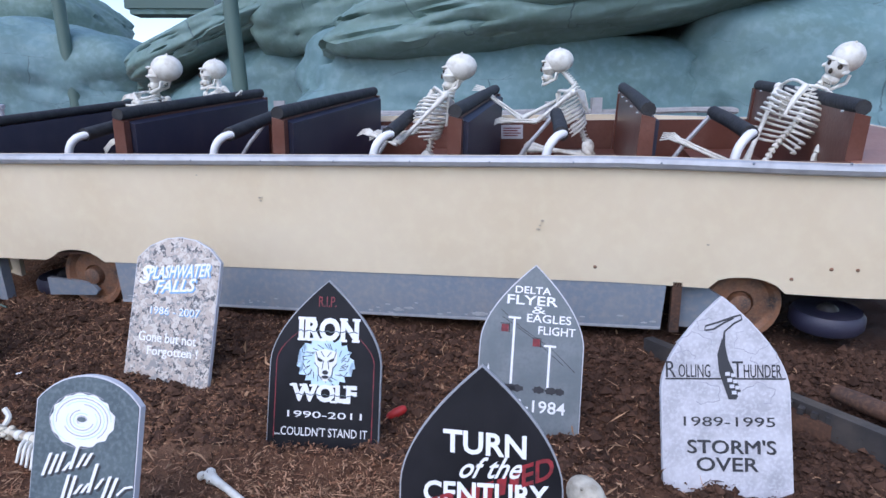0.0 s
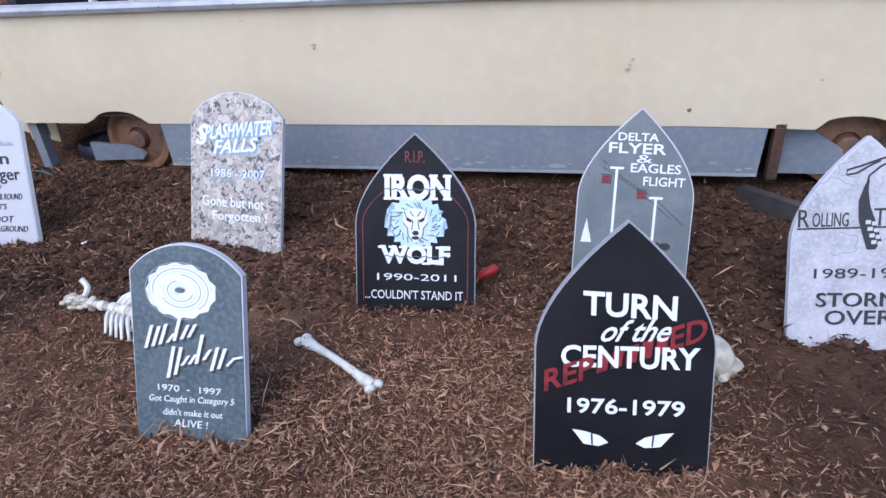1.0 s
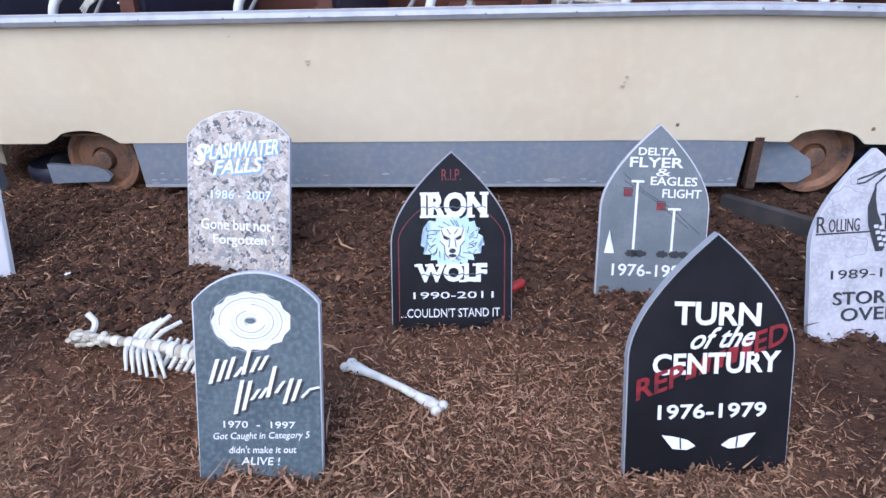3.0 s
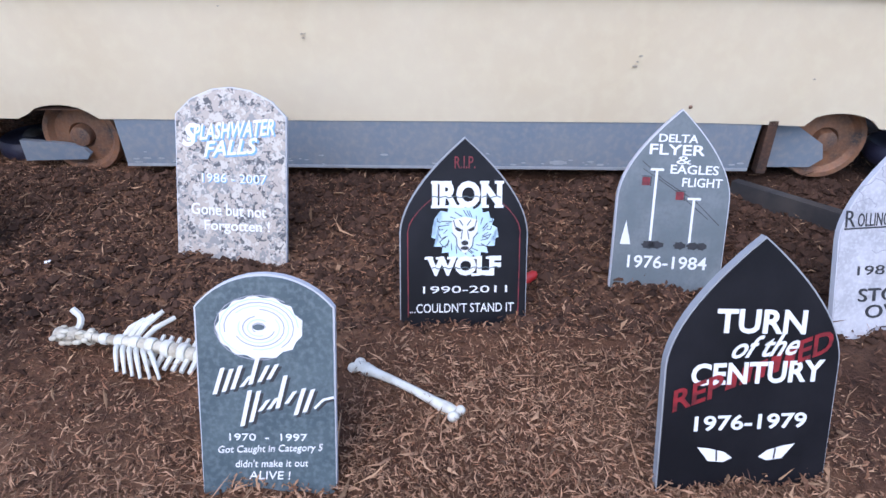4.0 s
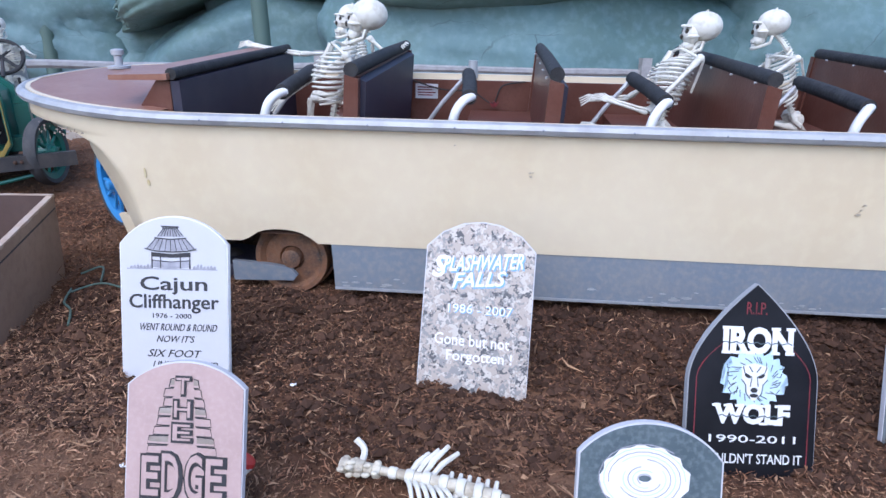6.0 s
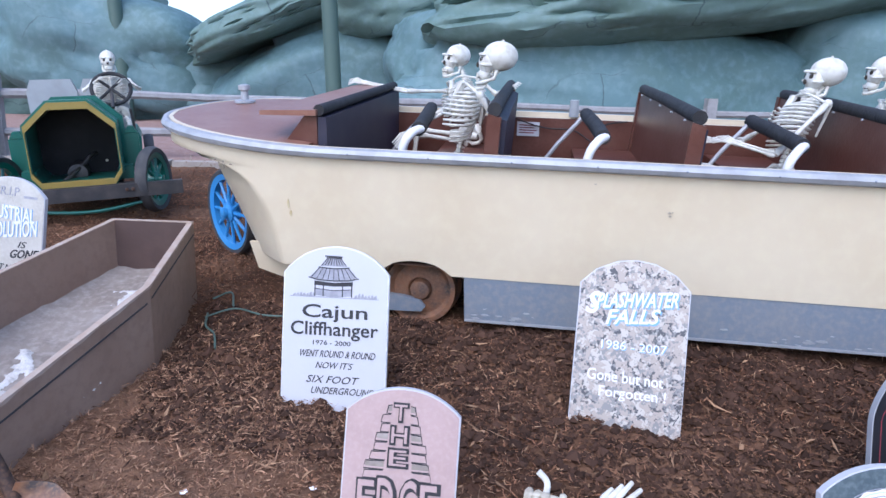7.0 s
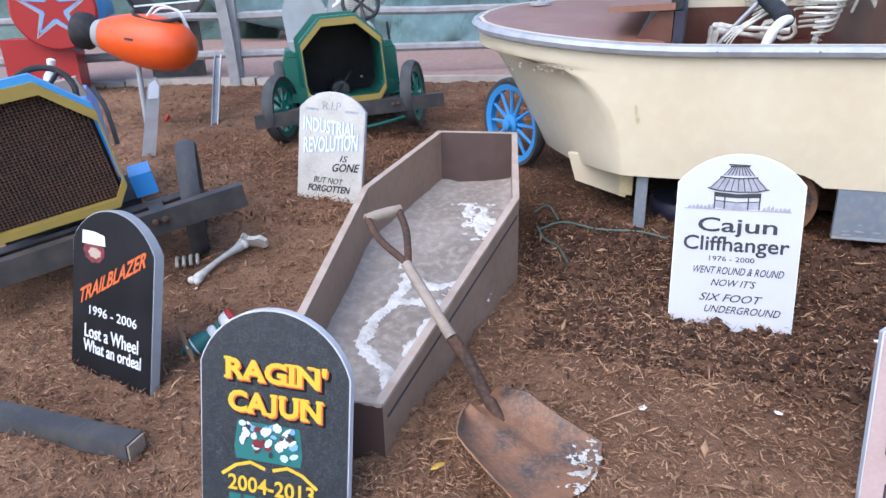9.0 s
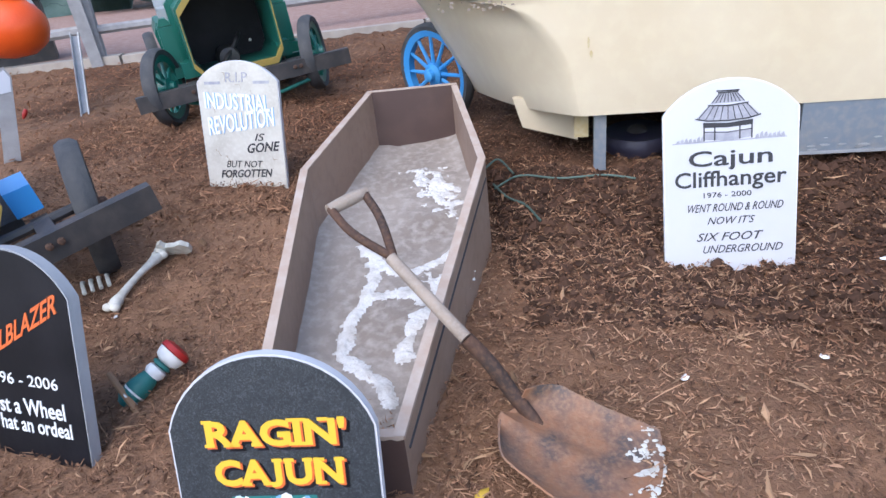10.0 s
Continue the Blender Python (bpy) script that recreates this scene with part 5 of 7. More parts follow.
def skeleton(frame_m, pelvis, neck, head, face, arms, legs, label, chest_face=None, tilt=0.0, size=1.0, shoulders=0.165):
    """A plastic skeleton as one mesh. arms: (elbow, wrist) for each side; legs: (knee, ankle)."""
    bm = bmesh.new()
    P, N, Hd = Vector(pelvis), Vector(neck), Vector(head)
    up = (N - P).normalized()
    f = Vector(chest_face or face)
    f = (f - up * f.dot(up)).normalized()
    side = up.cross(f).normalized()
    L = (N - P).length
    spine = bend([P, P.lerp(N, 0.35) + f * 0.012, P.lerp(N, 0.7) - f * 0.028, N, Hd - Vector((0, 0, 0.03)) * size - Vector(face).normalized() * 0.02], 7)
    for i, q in enumerate(spine):
        d = (spine[min(i + 1, len(spine) - 1)] - spine[max(i - 1, 0)]).normalized()
        r = 0.019 - 0.007 * i / len(spine)
        tube([q - d * 0.008, q + d * 0.008], [r, r * 0.9], 7, bm)
        tube([q, q - f * 0.028], [0.006, 0.003], 5, bm)
    tube(spine, 0.009, 6, bm)
    # rib cage
    for k in range(12):
        t = 0.38 + 0.56 * k / 11
        c = P.lerp(N, t) - f * 0.015
        w = (0.105 + 0.035 * math.sin(math.pi * min(1, (1 - k / 11) * 0.8 + 0.1))) * (0.60 if k == 11 else 0.82 if k == 10 else 0.95 if k == 9 else 1)
        dep = w * 1.12
        for sgn in (-1, 1):
            pts = []
            span = 2.95 if k > 4 else 2.5 if k > 2 else 1.9
            for j in range(9):
                a = span * j / 8
                pts.append(c + side * sgn * w * math.sin(a) + f * (dep * 0.5 - dep * 0.5 * math.cos(a) * 1.15) - up * (0.055 * j / 8) + up * 0.02)
            tube(pts, [0.0055, 0.0062, 0.0068, 0.007, 0.007, 0.007, 0.0065, 0.006, 0.005], 6, bm)
    top = P.lerp(N, 0.92) + f * 0.095
    tube([top, top - up * 0.09 + f * 0.02, top - up * 0.17 + f * 0.015], [0.018, 0.015, 0.008], 7, bm)
    # shoulders
    S = []
    for sgn in (-1, 1):
        sh = N - up * 0.055 + side * sgn * shoulders
        S.append(sh)
        tube(bend([top, top.lerp(sh, 0.5) + f * 0.03 + up * 0.02, sh], 4), 0.0075, 6, bm)
        bl = [sh - f * 0.02, N - up * 0.07 - f * 0.055 + side * sgn * 0.07, N - up * 0.20 - f * 0.05 + side * sgn * 0.085]
        v = [bm.verts.new(q + o) for o in (f * 0.006, -f * 0.006) for q in bl]
        bm.faces.new(v[:3])
        bm.faces.new(v[5:2:-1])
        for i in range(3):
            bm.faces.new((v[i], v[i + 3], v[(i + 1) % 3 + 3], v[(i + 1) % 3]))
        ball(bm, sh, (0.022, 0.022, 0.022), 8, 6)
    for sh, (elbow, wrist) in zip(S, arms):
        long_bone(bm, sh, elbow, 0.0115)
        e, w = Vector(elbow), Vector(wrist)
        off = (w - e).orthogonal().normalized() * 0.010
        long_bone(bm, e + off, w + off * 0.7, 0.007)
        long_bone(bm, e - off, w - off * 0.7, 0.0065)
        hand(bm, w, (w - e))
    # pelvis and legs
    for sgn in (-1, 1):
        ring = [P + side * sgn * (0.055 + 0.055 * math.cos(a)) + up * 0.062 * math.sin(a) + f * 0.02 * math.sin(a * 2) for a in (2 * math.pi * k / 10 for k in range(11))]
        tube(ring, [0.014, 0.016, 0.02, 0.02, 0.016, 0.013, 0.012, 0.014, 0.013, 0.012, 0.014], 7, bm)
        ball(bm, P + side * sgn * 0.08 + up * 0.03, (0.035, 0.018, 0.04), 8, 6)
    for sgn, (knee, ankle) in zip((-1, 1), legs):
        hip = P + side * sgn * 0.085 - up * 0.02
        long_bone(bm, hip, knee, 0.014, 1.8)
        long_bone(bm, knee, ankle, 0.012, 1.7)
        k, a = Vector(knee), Vector(ankle)
        tube([k.lerp(a, 0.06) + side * 0.02, a + side * 0.016], 0.006, 6, bm)
        d = f if abs(f.z) < 0.8 else side
        tube([a - d * 0.03, a + d * 0.05 - up * 0.02, a + d * 0.13 - up * 0.03], [0.016, 0.017, 0.010], 7, bm)
    skull_mesh(bm, Hd, face, tilt, size)
    return solid("skeleton", bm, [M_BONE, M_SOCKET], frame_m, label, "skeleton", "skeleton props", smooth=50)


BL = (-1, 0, 0)
skeleton(BOAT, (-2.45, 0.55, -0.17), (-2.33, 0.57, 0.265), (-2.262, 0.588, 0.372), (-1, -0.12, 0.05), (((-2.56, 0.78, 0.09), (-2.74, 0.70, -0.03)), ((-2.21, 0.42, 0.03), (-2.22, 0.40, -0.16))), (((-2.80, 0.45, -0.14), (-2.86, 0.45, -0.40)), ((-2.82, 0.62, -0.13), (-2.88, 0.62, -0.40))), "white plastic skeleton sitting upright in the boat, elbow out", size=1.0)
skeleton(BOAT, (-2.48, 1.55, -0.15), (-2.55, 1.66, 0.225), (-2.604, 1.70, 0.335), (-0.75, -0.65, 0.05), (((-2.92, 1.62, 0.12), (-3.24, 1.62, 0.17)), ((-2.32, 1.52, 0.13), (-2.20, 1.30, 0.20))), (((-2.82, 1.45, -0.14), (-2.86, 1.45, -0.4)), ((-2.84, 1.6, -0.13), (-2.88, 1.6, -0.4))), "white plastic skeleton reaching an arm along the boat's console", size=1.0)
skeleton(BOAT, (-0.80, 0.72, -0.17), (-0.66, 0.82, 0.235), (-0.62, 0.85, 0.335), (-1, -0.1, -0.02), (((-0.92, 0.98, -0.02), (-1.10, 0.93, -0.02)), ((-0.90, 0.52, -0.02), (-1.08, 0.62, 0.02))), (((-1.16, 0.66, -0.15), (-1.2, 0.66, -0.4)), ((-1.17, 0.84, -0.15), (-1.2, 0.84, -0.4))), "white plastic skeleton leaning forward over the lap bar")
skeleton(BOAT, (0.12, 1.34, -0.19), (0.0, 1.36, 0.235), (-0.095, 1.38, 0.345), (-1, 0.05, -0.05), (((-0.30, 1.24, 0.03), (-0.52, 1.24, 0.19)), ((-0.20, 1.20, 0.02), (-0.40, 1.22, 0.02))), (((-0.28, 1.26, -0.16), (-0.32, 1.26, -0.4)), ((-0.28, 1.46, -0.16), (-0.32, 1.46, -0.4))), "white plastic skeleton slouching, seen beside the bench")
skeleton(BOAT, (0.90, 0.55, -0.20), (1.16, 0.66, 0.235), (1.275, 0.68, 0.345), (-0.75, -0.66, -0.15), (((0.82, 0.46, -0.13), (0.52, 0.50, 0.0)), ((1.12, 0.42, -0.05), (1.06, 0.40, -0.28))), (((0.55, 0.46, -0.17), (0.5, 0.46, -0.40)), ((0.55, 0.66, -0.17), (0.5, 0.66, -0.40))), "white plastic skeleton lounging back with its head tipped over", chest_face=(-0.65, -0.75, 0.2), tilt=-22)


# ---- open coffin ----
def coffin():
    # rim corners from the foot: right foot, right shoulder, right head, left head, left shoulder, left foot
    rim = [Vector(p) for p in ((-3.344, 1.911, 0.157), (-3.045, 2.965, 0.425), (-3.095, 3.665, 0.550), (-3.479, 3.645, 0.558), (-3.690, 3.000, 0.440), (-3.700, 1.935, 0.165))]
    c = thing("coffin", pose(0, 0, 0), "open brown wooden coffin, rim chipped, half full of mud", "coffin")
    mid = sum(rim, Vector()) / 6
    for i in range(6):
        a, b = rim[i], rim[(i + 1) % 6]
        d = (b - a)
        d.z = 0
        d.normalize()
        n = Vector((d.y, -d.x, 0))
        if n.dot(Vector((mid.x - a.x, mid.y - a.y, 0))) > 0:
            n = -n
        bm = bmesh.new()
        k = 8
        lo = []
        for j in range(k + 1):
            p = a.lerp(b, j / k)
            q = p - n * 0.024
            lo.append([bm.verts.new(v) for v in ((p.x, p.y, ground_z(p.x, p.y) - 0.05), (p.x, p.y, p.z), (q.x, q.y, q.z), (q.x, q.y, ground_z(p.x, p.y) - 0.05))])
        for u, v in zip(lo, lo[1:]):
            for e in range(4):
                bm.faces.new((u[e], u[(e + 1) % 4], v[(e + 1) % 4], v[e]))
        bm.faces.new(lo[0])
        bm.faces.new(lo[-1][::-1])
        tidy(bm)
        # end boards get a darker brown; at the head it paints in shade
        part("side_board", bm, M_COFFINDARK if i in (2, 5) else M_COFFIN, c, "dark brown end board, the head end's shade put into its colour" if i in (2, 5) else "")
        bm = bmesh.new()
        up = Vector((0, 0, 1))
        rng = random.Random(i)
        prev = None
        for j in range(25):
            p = a.lerp(b, j / 24)
            w = [p + n * 0.0015, p + n * 0.0015 + up * (0.003 + rng.uniform(0, 0.0015)), p - n * 0.0255 + up * (0.003 + rng.uniform(0, 0.0015)), p - n * 0.0255]
            w[0] -= up * rng.uniform(0.002, 0.012)
            cur = [bm.verts.new(v) for v in w]
            if prev:
                for e in range(3):
                    bm.faces.new((prev[e], prev[e + 1], cur[e + 1], cur[e]))
            prev = cur
        tidy(bm)
        part("worn_rim", bm, M_COFFINEDGE, c, "chipped pale rim edge")
        if i in (0, 1):
            p, q = a.lerp(b, 0.02) - up * 0.055, a.lerp(b, 0.98) - up * 0.06
            bm = tube([p + n * 0.0, q + n * 0.0], 0.004, 6)
            part("joint_line", bm, M_INK, c)
    # mud floor lying parallel to the rim
    inner = [v.lerp(mid, 0.02) for v in rim]
    bm = bmesh.new()
    gx, gy = 34, 80
    grid = {}
    for j in range(gy + 1):
        t = j / gy
        y = 1.95 + (3.655 - 1.95) * t
        if y < 2.98:
            f = (y - 1.93) / (2.98 - 1.93)
            x0, x1 = -3.690 + (-3.675 + 3.690) * f, -3.350 + (-3.055 + 3.350) * f
        else:
            f = (y - 2.98) / (3.66 - 2.98)
            x0, x1 = -3.675 + (-3.470 + 3.675) * f, -3.055 + (-3.105 + 3.055) * f
        for i in range(gx + 1):
            x = x0 + (x1 - x0) * i / gx
            z = 0.162 + (y - 1.92) * 0.2275 - 0.165 - 0.07 * t
            z += 0.014 * noise.noise((x * 5, y * 5, 2)) + 0.008 * noise.noise((x * 18, y * 18, 5))
            z += 0.02 * (abs(i / gx - 0.5) * 2) ** 6
            grid[i, j] = bm.verts.new((x, y, z))
    for j in range(gy):
        for i in range(gx):
            bm.faces.new((grid[i, j], grid[i + 1, j], grid[i + 1, j + 1], grid[i, j + 1]))
    part("dried_mud", bm, M_DUST, c, "rough grey-brown dried mud filling")


coffin()


def mud_z(x, y):
    return 0.162 + (y - 1.92) * 0.2275 - 0.165 - 0.07 * (y - 1.95) / 1.7


def buried_bones():
    """A ragged white crust of crumbled bone lying in the coffin's mud."""
    lines = (((-3.50, 2.86), (-3.44, 2.76)), ((-3.44, 2.76), (-3.47, 2.62)), ((-3.47, 2.62), (-3.53, 2.48)), ((-3.53, 2.48), (-3.54, 2.36)), ((-3.54, 2.36), (-3.45, 2.27)), ((-3.45, 2.27), (-3.39, 2.17)), ((-3.44, 2.74), (-3.34, 2.70)), ((-3.34, 2.70), (-3.20, 2.78)), ((-3.20, 2.78), (-3.17, 2.64)), ((-3.17, 2.64), (-3.22, 2.50)), ((-3.22, 2.50), (-3.32, 2.48)), ((-3.32, 2.48), (-3.36, 2.34)), ((-3.48, 2.60), (-3.36, 2.61)), ((-3.36, 2.61), (-3.30, 2.56)))

    def near(x, y):
        best = 9
        for (ax, ay), (bx, by) in lines:
            dx, dy = bx - ax, by - ay
            t = min(1, max(0, ((x - ax) * dx + (y - ay) * dy) / (dx * dx + dy * dy)))
            best = min(best, math.hypot(x - ax - t * dx, y - ay - t * dy))
        return best

    def thick(x, y):
        """Height of the crust; none where it is negative."""
        r = noise.noise((x * 26, y * 26, 1)) + 0.6 * noise.noise((x * 60, y * 60, 4))
        wide = 0.024 + 0.022 * max(0, noise.noise((x * 7, y * 7, 8)))
        a = 1 - near(x, y) / wide + 0.55 * r
        fan = 0.75 - math.hypot((x + 3.235) / 0.10, (y - 2.62) / 0.13) + 0.9 * r
        head = 0.95 - math.hypot((x + 3.215 + 0.35 * (y - 3.2)) / 0.085, (y - 3.20) / 0.18) + 1.0 * r
        return max(a, fan, head)
    bm = bmesh.new()
    step = 0.006
    grid = {}

    def vert(i, j):
        if (i, j) not in grid:
            x, y = -3.64 + step * i, 2.10 + step * j
            k = thick(x, y)
            x, y = x + 0.0025 * noise.noise((x * 90, y * 90, 2)), y + 0.0025 * noise.noise((x * 90, y * 90, 6))
            m = 0.014 * noise.noise((x * 5, y * 5, 2)) + 0.008 * noise.noise((x * 18, y * 18, 5))
            grid[i, j] = bm.verts.new((x, y, mud_z(x, y) + m + 0.001 + 0.007 * min(1, max(-0.3, k)) + 0.004 * noise.noise((x * 70, y * 70, 3))))
        return grid[i, j]
    for i in range(92):
        for j in range(215):
            x, y = -3.64 + step * (i + 0.5), 2.10 + step * (j + 0.5)
            if thick(x, y) > 0.12:
                bm.faces.new((vert(i, j), vert(i + 1, j), vert(i + 1, j + 1), vert(i, j + 1)))
    return solid("buried_skeleton", bm, M_CRUST, pose(0, 0, 0), "crumbled white bones half sunk in the coffin mud", "bones", kind="stuff", smooth=70)


buried_bones()


# ---- shovel leaning over the coffin ----
def shovel():
    s = thing("shovel", pose(0, 0, 0), "old rusty D-handled shovel leaning across the coffin rim", "shovel")
    top, y_at, mid, sock = Vector((-3.452, 2.470, 0.497)), Vector((-3.352, 2.290, 0.408)), Vector((-3.185, 2.100, 0.268)), Vector((-3.078, 2.045, 0.115))
    part("shaft", tube(bend([y_at, y_at.lerp(mid, 0.5), mid], 4), [0.0165] * 9, 12), M_WOOD, s, "weathered grey wooden shaft")
    part("socket", tube(bend([mid, mid.lerp(sock, 0.5) + Vector((0, 0, 0.012)), sock, Vector((-3.02, 1.985, 0.052)), Vector((-2.985, 1.93, 0.036))], 5), [0.0185] * 11 + [0.018, 0.017, 0.016, 0.015, 0.014, 0.012, 0.010, 0.008, 0.006, 0.004], 12), M_RUSTDARK, s, "rusted steel socket and shank")
    gl, gr = Vector((-3.505, 2.425, 0.505)), Vector((-3.420, 2.505, 0.512))
    part("yoke", tube(bend([gl, gl.lerp(y_at, 0.45) + Vector((-0.012, -0.012, 0)), y_at + Vector((-0.008, 0.012, 0.004)), y_at], 5), 0.012, 10), M_RUSTDARK, s)
    part("yoke", tube(bend([gr, gr.lerp(y_at, 0.45) + Vector((0.012, 0.012, 0)), y_at + Vector((0.004, 0.012, 0.004)), y_at], 5), 0.012, 10), M_RUSTDARK, s)
    part("grip", tube([gl - (gr - gl) * 0.06, gl.lerp(gr, 0.3), gl.lerp(gr, 0.7), gr + (gr - gl) * 0.06], [0.015, 0.018, 0.018, 0.015], 12), M_WOOD, s, "worn wooden grip")
    # blade: a dished plate
    c, ax = Vector((-3.0, 1.92, 0.03)), Vector((0.80, -0.60, 0)).normalized()
    sd = Vector((-ax.y, ax.x, 0))
    base = ground_z(-2.98, 1.90) + 0.030
    bm = bmesh.new()
    n, m = 24, 20
    g = {}
    for i in range(n + 1):
        t = i / n
        half = 0.135 + 0.03 * t - 0.075 * max(0, 0.22 - t) / 0.22 * max(0, 0.22 - t) / 0.22
        for j in range(m + 1):
            q = 2 * j / m - 1
            along = -0.155 + 0.37 * t - (0.05 * q * q * t) - 0.035 * q * q * (1 - t) * -1
            p = c + ax * along + sd * half * q
            z = 0.026 + 0.055 * q ** 4 * (1 - 0.55 * t) - 0.026 * t + 0.03 * (1 - t) ** 3 + 0.004 * noise.noise((i * 0.6, j * 0.6, 0))
            z += 0.016 * math.exp(-(q / 0.16) ** 2) * (1 - t)
            g[i, j] = bm.verts.new((p.x, p.y, base + z))
    for i in range(n):
        for j in range(m):
            bm.faces.new((g[i, j], g[i + 1, j], g[i + 1, j + 1], g[i, j + 1]))
    tidy(bm)
    b = part("blade", bm, M_RUST, s, "rust-brown dished steel blade", smooth=60)
    thicken(b, 0.004)
    bm = bmesh.new()
    rng = random.Random(4)
    for _ in range(240):
        t, q = min(0.99, rng.gauss(0.91, 0.06)), min(0.97, rng.gauss(0.42, 0.25))
        p = c + ax * (-0.155 + 0.37 * t - 0.05 * q * q * t) + sd * (0.135 + 0.03 * t) * q
        ball(bm, (p.x, p.y, base + 0.028 + 0.055 * q ** 4 * (1 - 0.55 * t) - 0.026 * t), (rng.uniform(0.003, 0.012), rng.uniform(0.003, 0.012), 0.0022), 8, 6)
    part("cement_crust", bm, M_BEIGE, b, "pale dried cement crust", smooth=60)


shovel()


# ---- vintage ride cars ----
def octagon(w, z0, z1, cut):
    return [(-w / 2 + cut * 0.35, z0), (w / 2 - cut * 0.35, z0), (w / 2, z0 + cut * 0.5), (w / 2, z1 - cut), (w / 2 - cut * 1.05, z1), (-w / 2 + cut * 1.05, z1), (-w / 2, z1 - cut), (-w / 2, z0 + cut * 0.5)]


def spoked_wheel(parent, m, r, rim_mat, spokes=12, tyre=0.045):
    t = part("wheel", lathe([(r - tyre, -tyre * 0.8), (r - tyre * 0.35, -tyre * 0.95), (r, -tyre * 0.4), (r, tyre * 0.4), (r - tyre * 0.35, tyre * 0.95), (r - tyre, tyre * 0.8)], 36, loop=True), M_RUBBER, parent, "worn black rubber tyre", m)
    part("rim", lathe([(r - tyre * 1.9, -0.022), (r - tyre * 0.95, -0.032), (r - tyre * 0.95, 0.032), (r - tyre * 1.9, 0.022)], 36, loop=True), rim_mat, t)
    part("hub", lathe([(0.02, -0.075), (0.032, -0.07), (0.036, -0.045), (0.062, -0.032), (0.062, 0.03)], 18), rim_mat, t)
    for k in range(spokes):
        a = 2 * math.pi * k / spokes
        part("spoke", tube([(0.05 * math.cos(a), -0.012, 0.05 * math.sin(a)), ((r - tyre * 1.7) * math.cos(a), -0.006, (r - tyre * 1.7) * math.sin(a))], [0.013, 0.010], 7), rim_mat, t)
    return t


def ring_cut(outer, inner, y0, y1):
    """A frame between two outlines of equal count."""
    bm = bmesh.new()
    v = [[bm.verts.new((x, y, z)) for x, z in o] for o, y in ((outer, y0), (inner, y0), (inner, y1), (outer, y1))]
    k = len(outer)
    for a in range(4):
        for i in range(k):
            bm.faces.new((v[a][i], v[a][(i + 1) % k], v[(a + 1) % 4][(i + 1) % k], v[(a + 1) % 4][i]))
    return tidy(bm, 0.004)


def vintage_car(m, paint, seat, label, grille, rim_mat, wheel_z=0.255, tall=0.0, seat_dz=0.0, wheel_lean=0.0, guards=True, dx=0.0):
    """Front at y = 0 facing -y, ground at z = 0."""
    c = thing("vintage_ride_car", m, label, "car", "vintage ride cars")
    o = octagon(0.61, 0.25, 0.87 + tall, 0.165) if guards else octagon(0.575, 0.30, 0.885 + tall, 0.16)
    i = octagon(0.53, 0.305, 0.815 + tall, 0.148)
    part("radiator_frame", ring_cut(octagon(0.585, 0.255 if guards else 0.29, 0.855 + tall, 0.16), octagon(0.573, 0.295, 0.805 + tall, 0.153) if guards else octagon(0.570, 0.325, 0.805 + tall, 0.150), 0.08, 0.12), M_GOLD, c, "mustard yellow radiator surround", pose(dx, 0, 0))
    part("radiator_shell", ring_cut(o, octagon(0.56, 0.28 if guards else 0.31, 0.845 + tall, 0.155), 0.10, 0.22 if guards else 0.15), paint, c, m=pose(dx, 0, 0))
    part("hood", ring_cut(octagon(0.585, 0.26, 0.855 + tall, 0.16), octagon(0.56, 0.28, 0.835 + tall, 0.15), 0.22, 0.72) if guards else ring_cut(octagon(0.36, 0.30, 0.80 + tall, 0.12), octagon(0.34, 0.32, 0.78 + tall, 0.11), 0.15, 0.60), paint, c, m=pose(dx, 0, 0))
    if grille:
        bm = bmesh.new()
        for k in range(35):
            x = -0.255 + 0.51 * k / 34
            hgt = 0.80 + tall - max(0, abs(x) - 0.12) * 0.95
            bm = tube([(x, 0.125, 0.30 + max(0, abs(x) - 0.21) * 1.2), (x, 0.125, hgt)], 0.0034, 5, bm)
        for k in range(40):
            z = 0.31 + (0.48 + tall) * k / 39
            w = 0.255 - max(0, z - 0.655 - tall) * 0.98
            bm = tube([(-w, 0.13, z), (w, 0.13, z)], 0.0034, 5, bm)
        part("grille", bm, M_RUSTDARK, c, "dark wire-mesh radiator grille", pose(dx, 0, 0))
        part("grille_backing", prism(octagon(0.54, 0.29, 0.825 + tall, 0.15), 0.135, 0.148), M_BLACK, c, m=pose(dx, 0, 0))
    part("engine_bay", box(-0.28, 0.28, 0.24, 0.70, 0.22, 0.26), M_FOAM, c)
    part("firewall", prism(octagon(0.56 if guards else 0.33, 0.27 if guards else 0.33, 0.84 + tall if guards else 0.77, 0.155 if guards else 0.10), 0.68 if guards else 0.58, 0.70 if guards else 0.59), M_BLACK, c, m=pose(dx, 0, 0))
    part("frame_tube", tube(bend([(-0.12, 0.3, 0.27), (0.0, 0.45, 0.36), (0.06, 0.5, 0.42), (0.1, 0.66, 0.44)], 4), 0.015, 8), M_DARKSTEEL, c)
    part("motor_block", lathe([(0.02, -0.08), (0.07, -0.07), (0.08, 0.0), (0.08, 0.09), (0.03, 0.11)], 14), M_DARKSTEEL, c, m=pose(-0.03, 0.5, 0.31))
    # body tub, cowl, running boards
    part("cowl", prism(octagon(0.66 if guards else 0.38, 0.25, 0.885 + tall * 0.8 if guards else 0.80, 0.17 if guards else 0.12), 0.72, 0.84, 0.01), paint, c, m=pose(dx, 0, 0))
    half = 0.42 if guards else 0.19
    part("body_tub", prism([(-half, 0.22), (half, 0.22), (half + 0.03, 0.52), (half, 0.60), (-half, 0.60), (-half - 0.03, 0.52)], 0.84, 1.75, 0.02), paint, c)
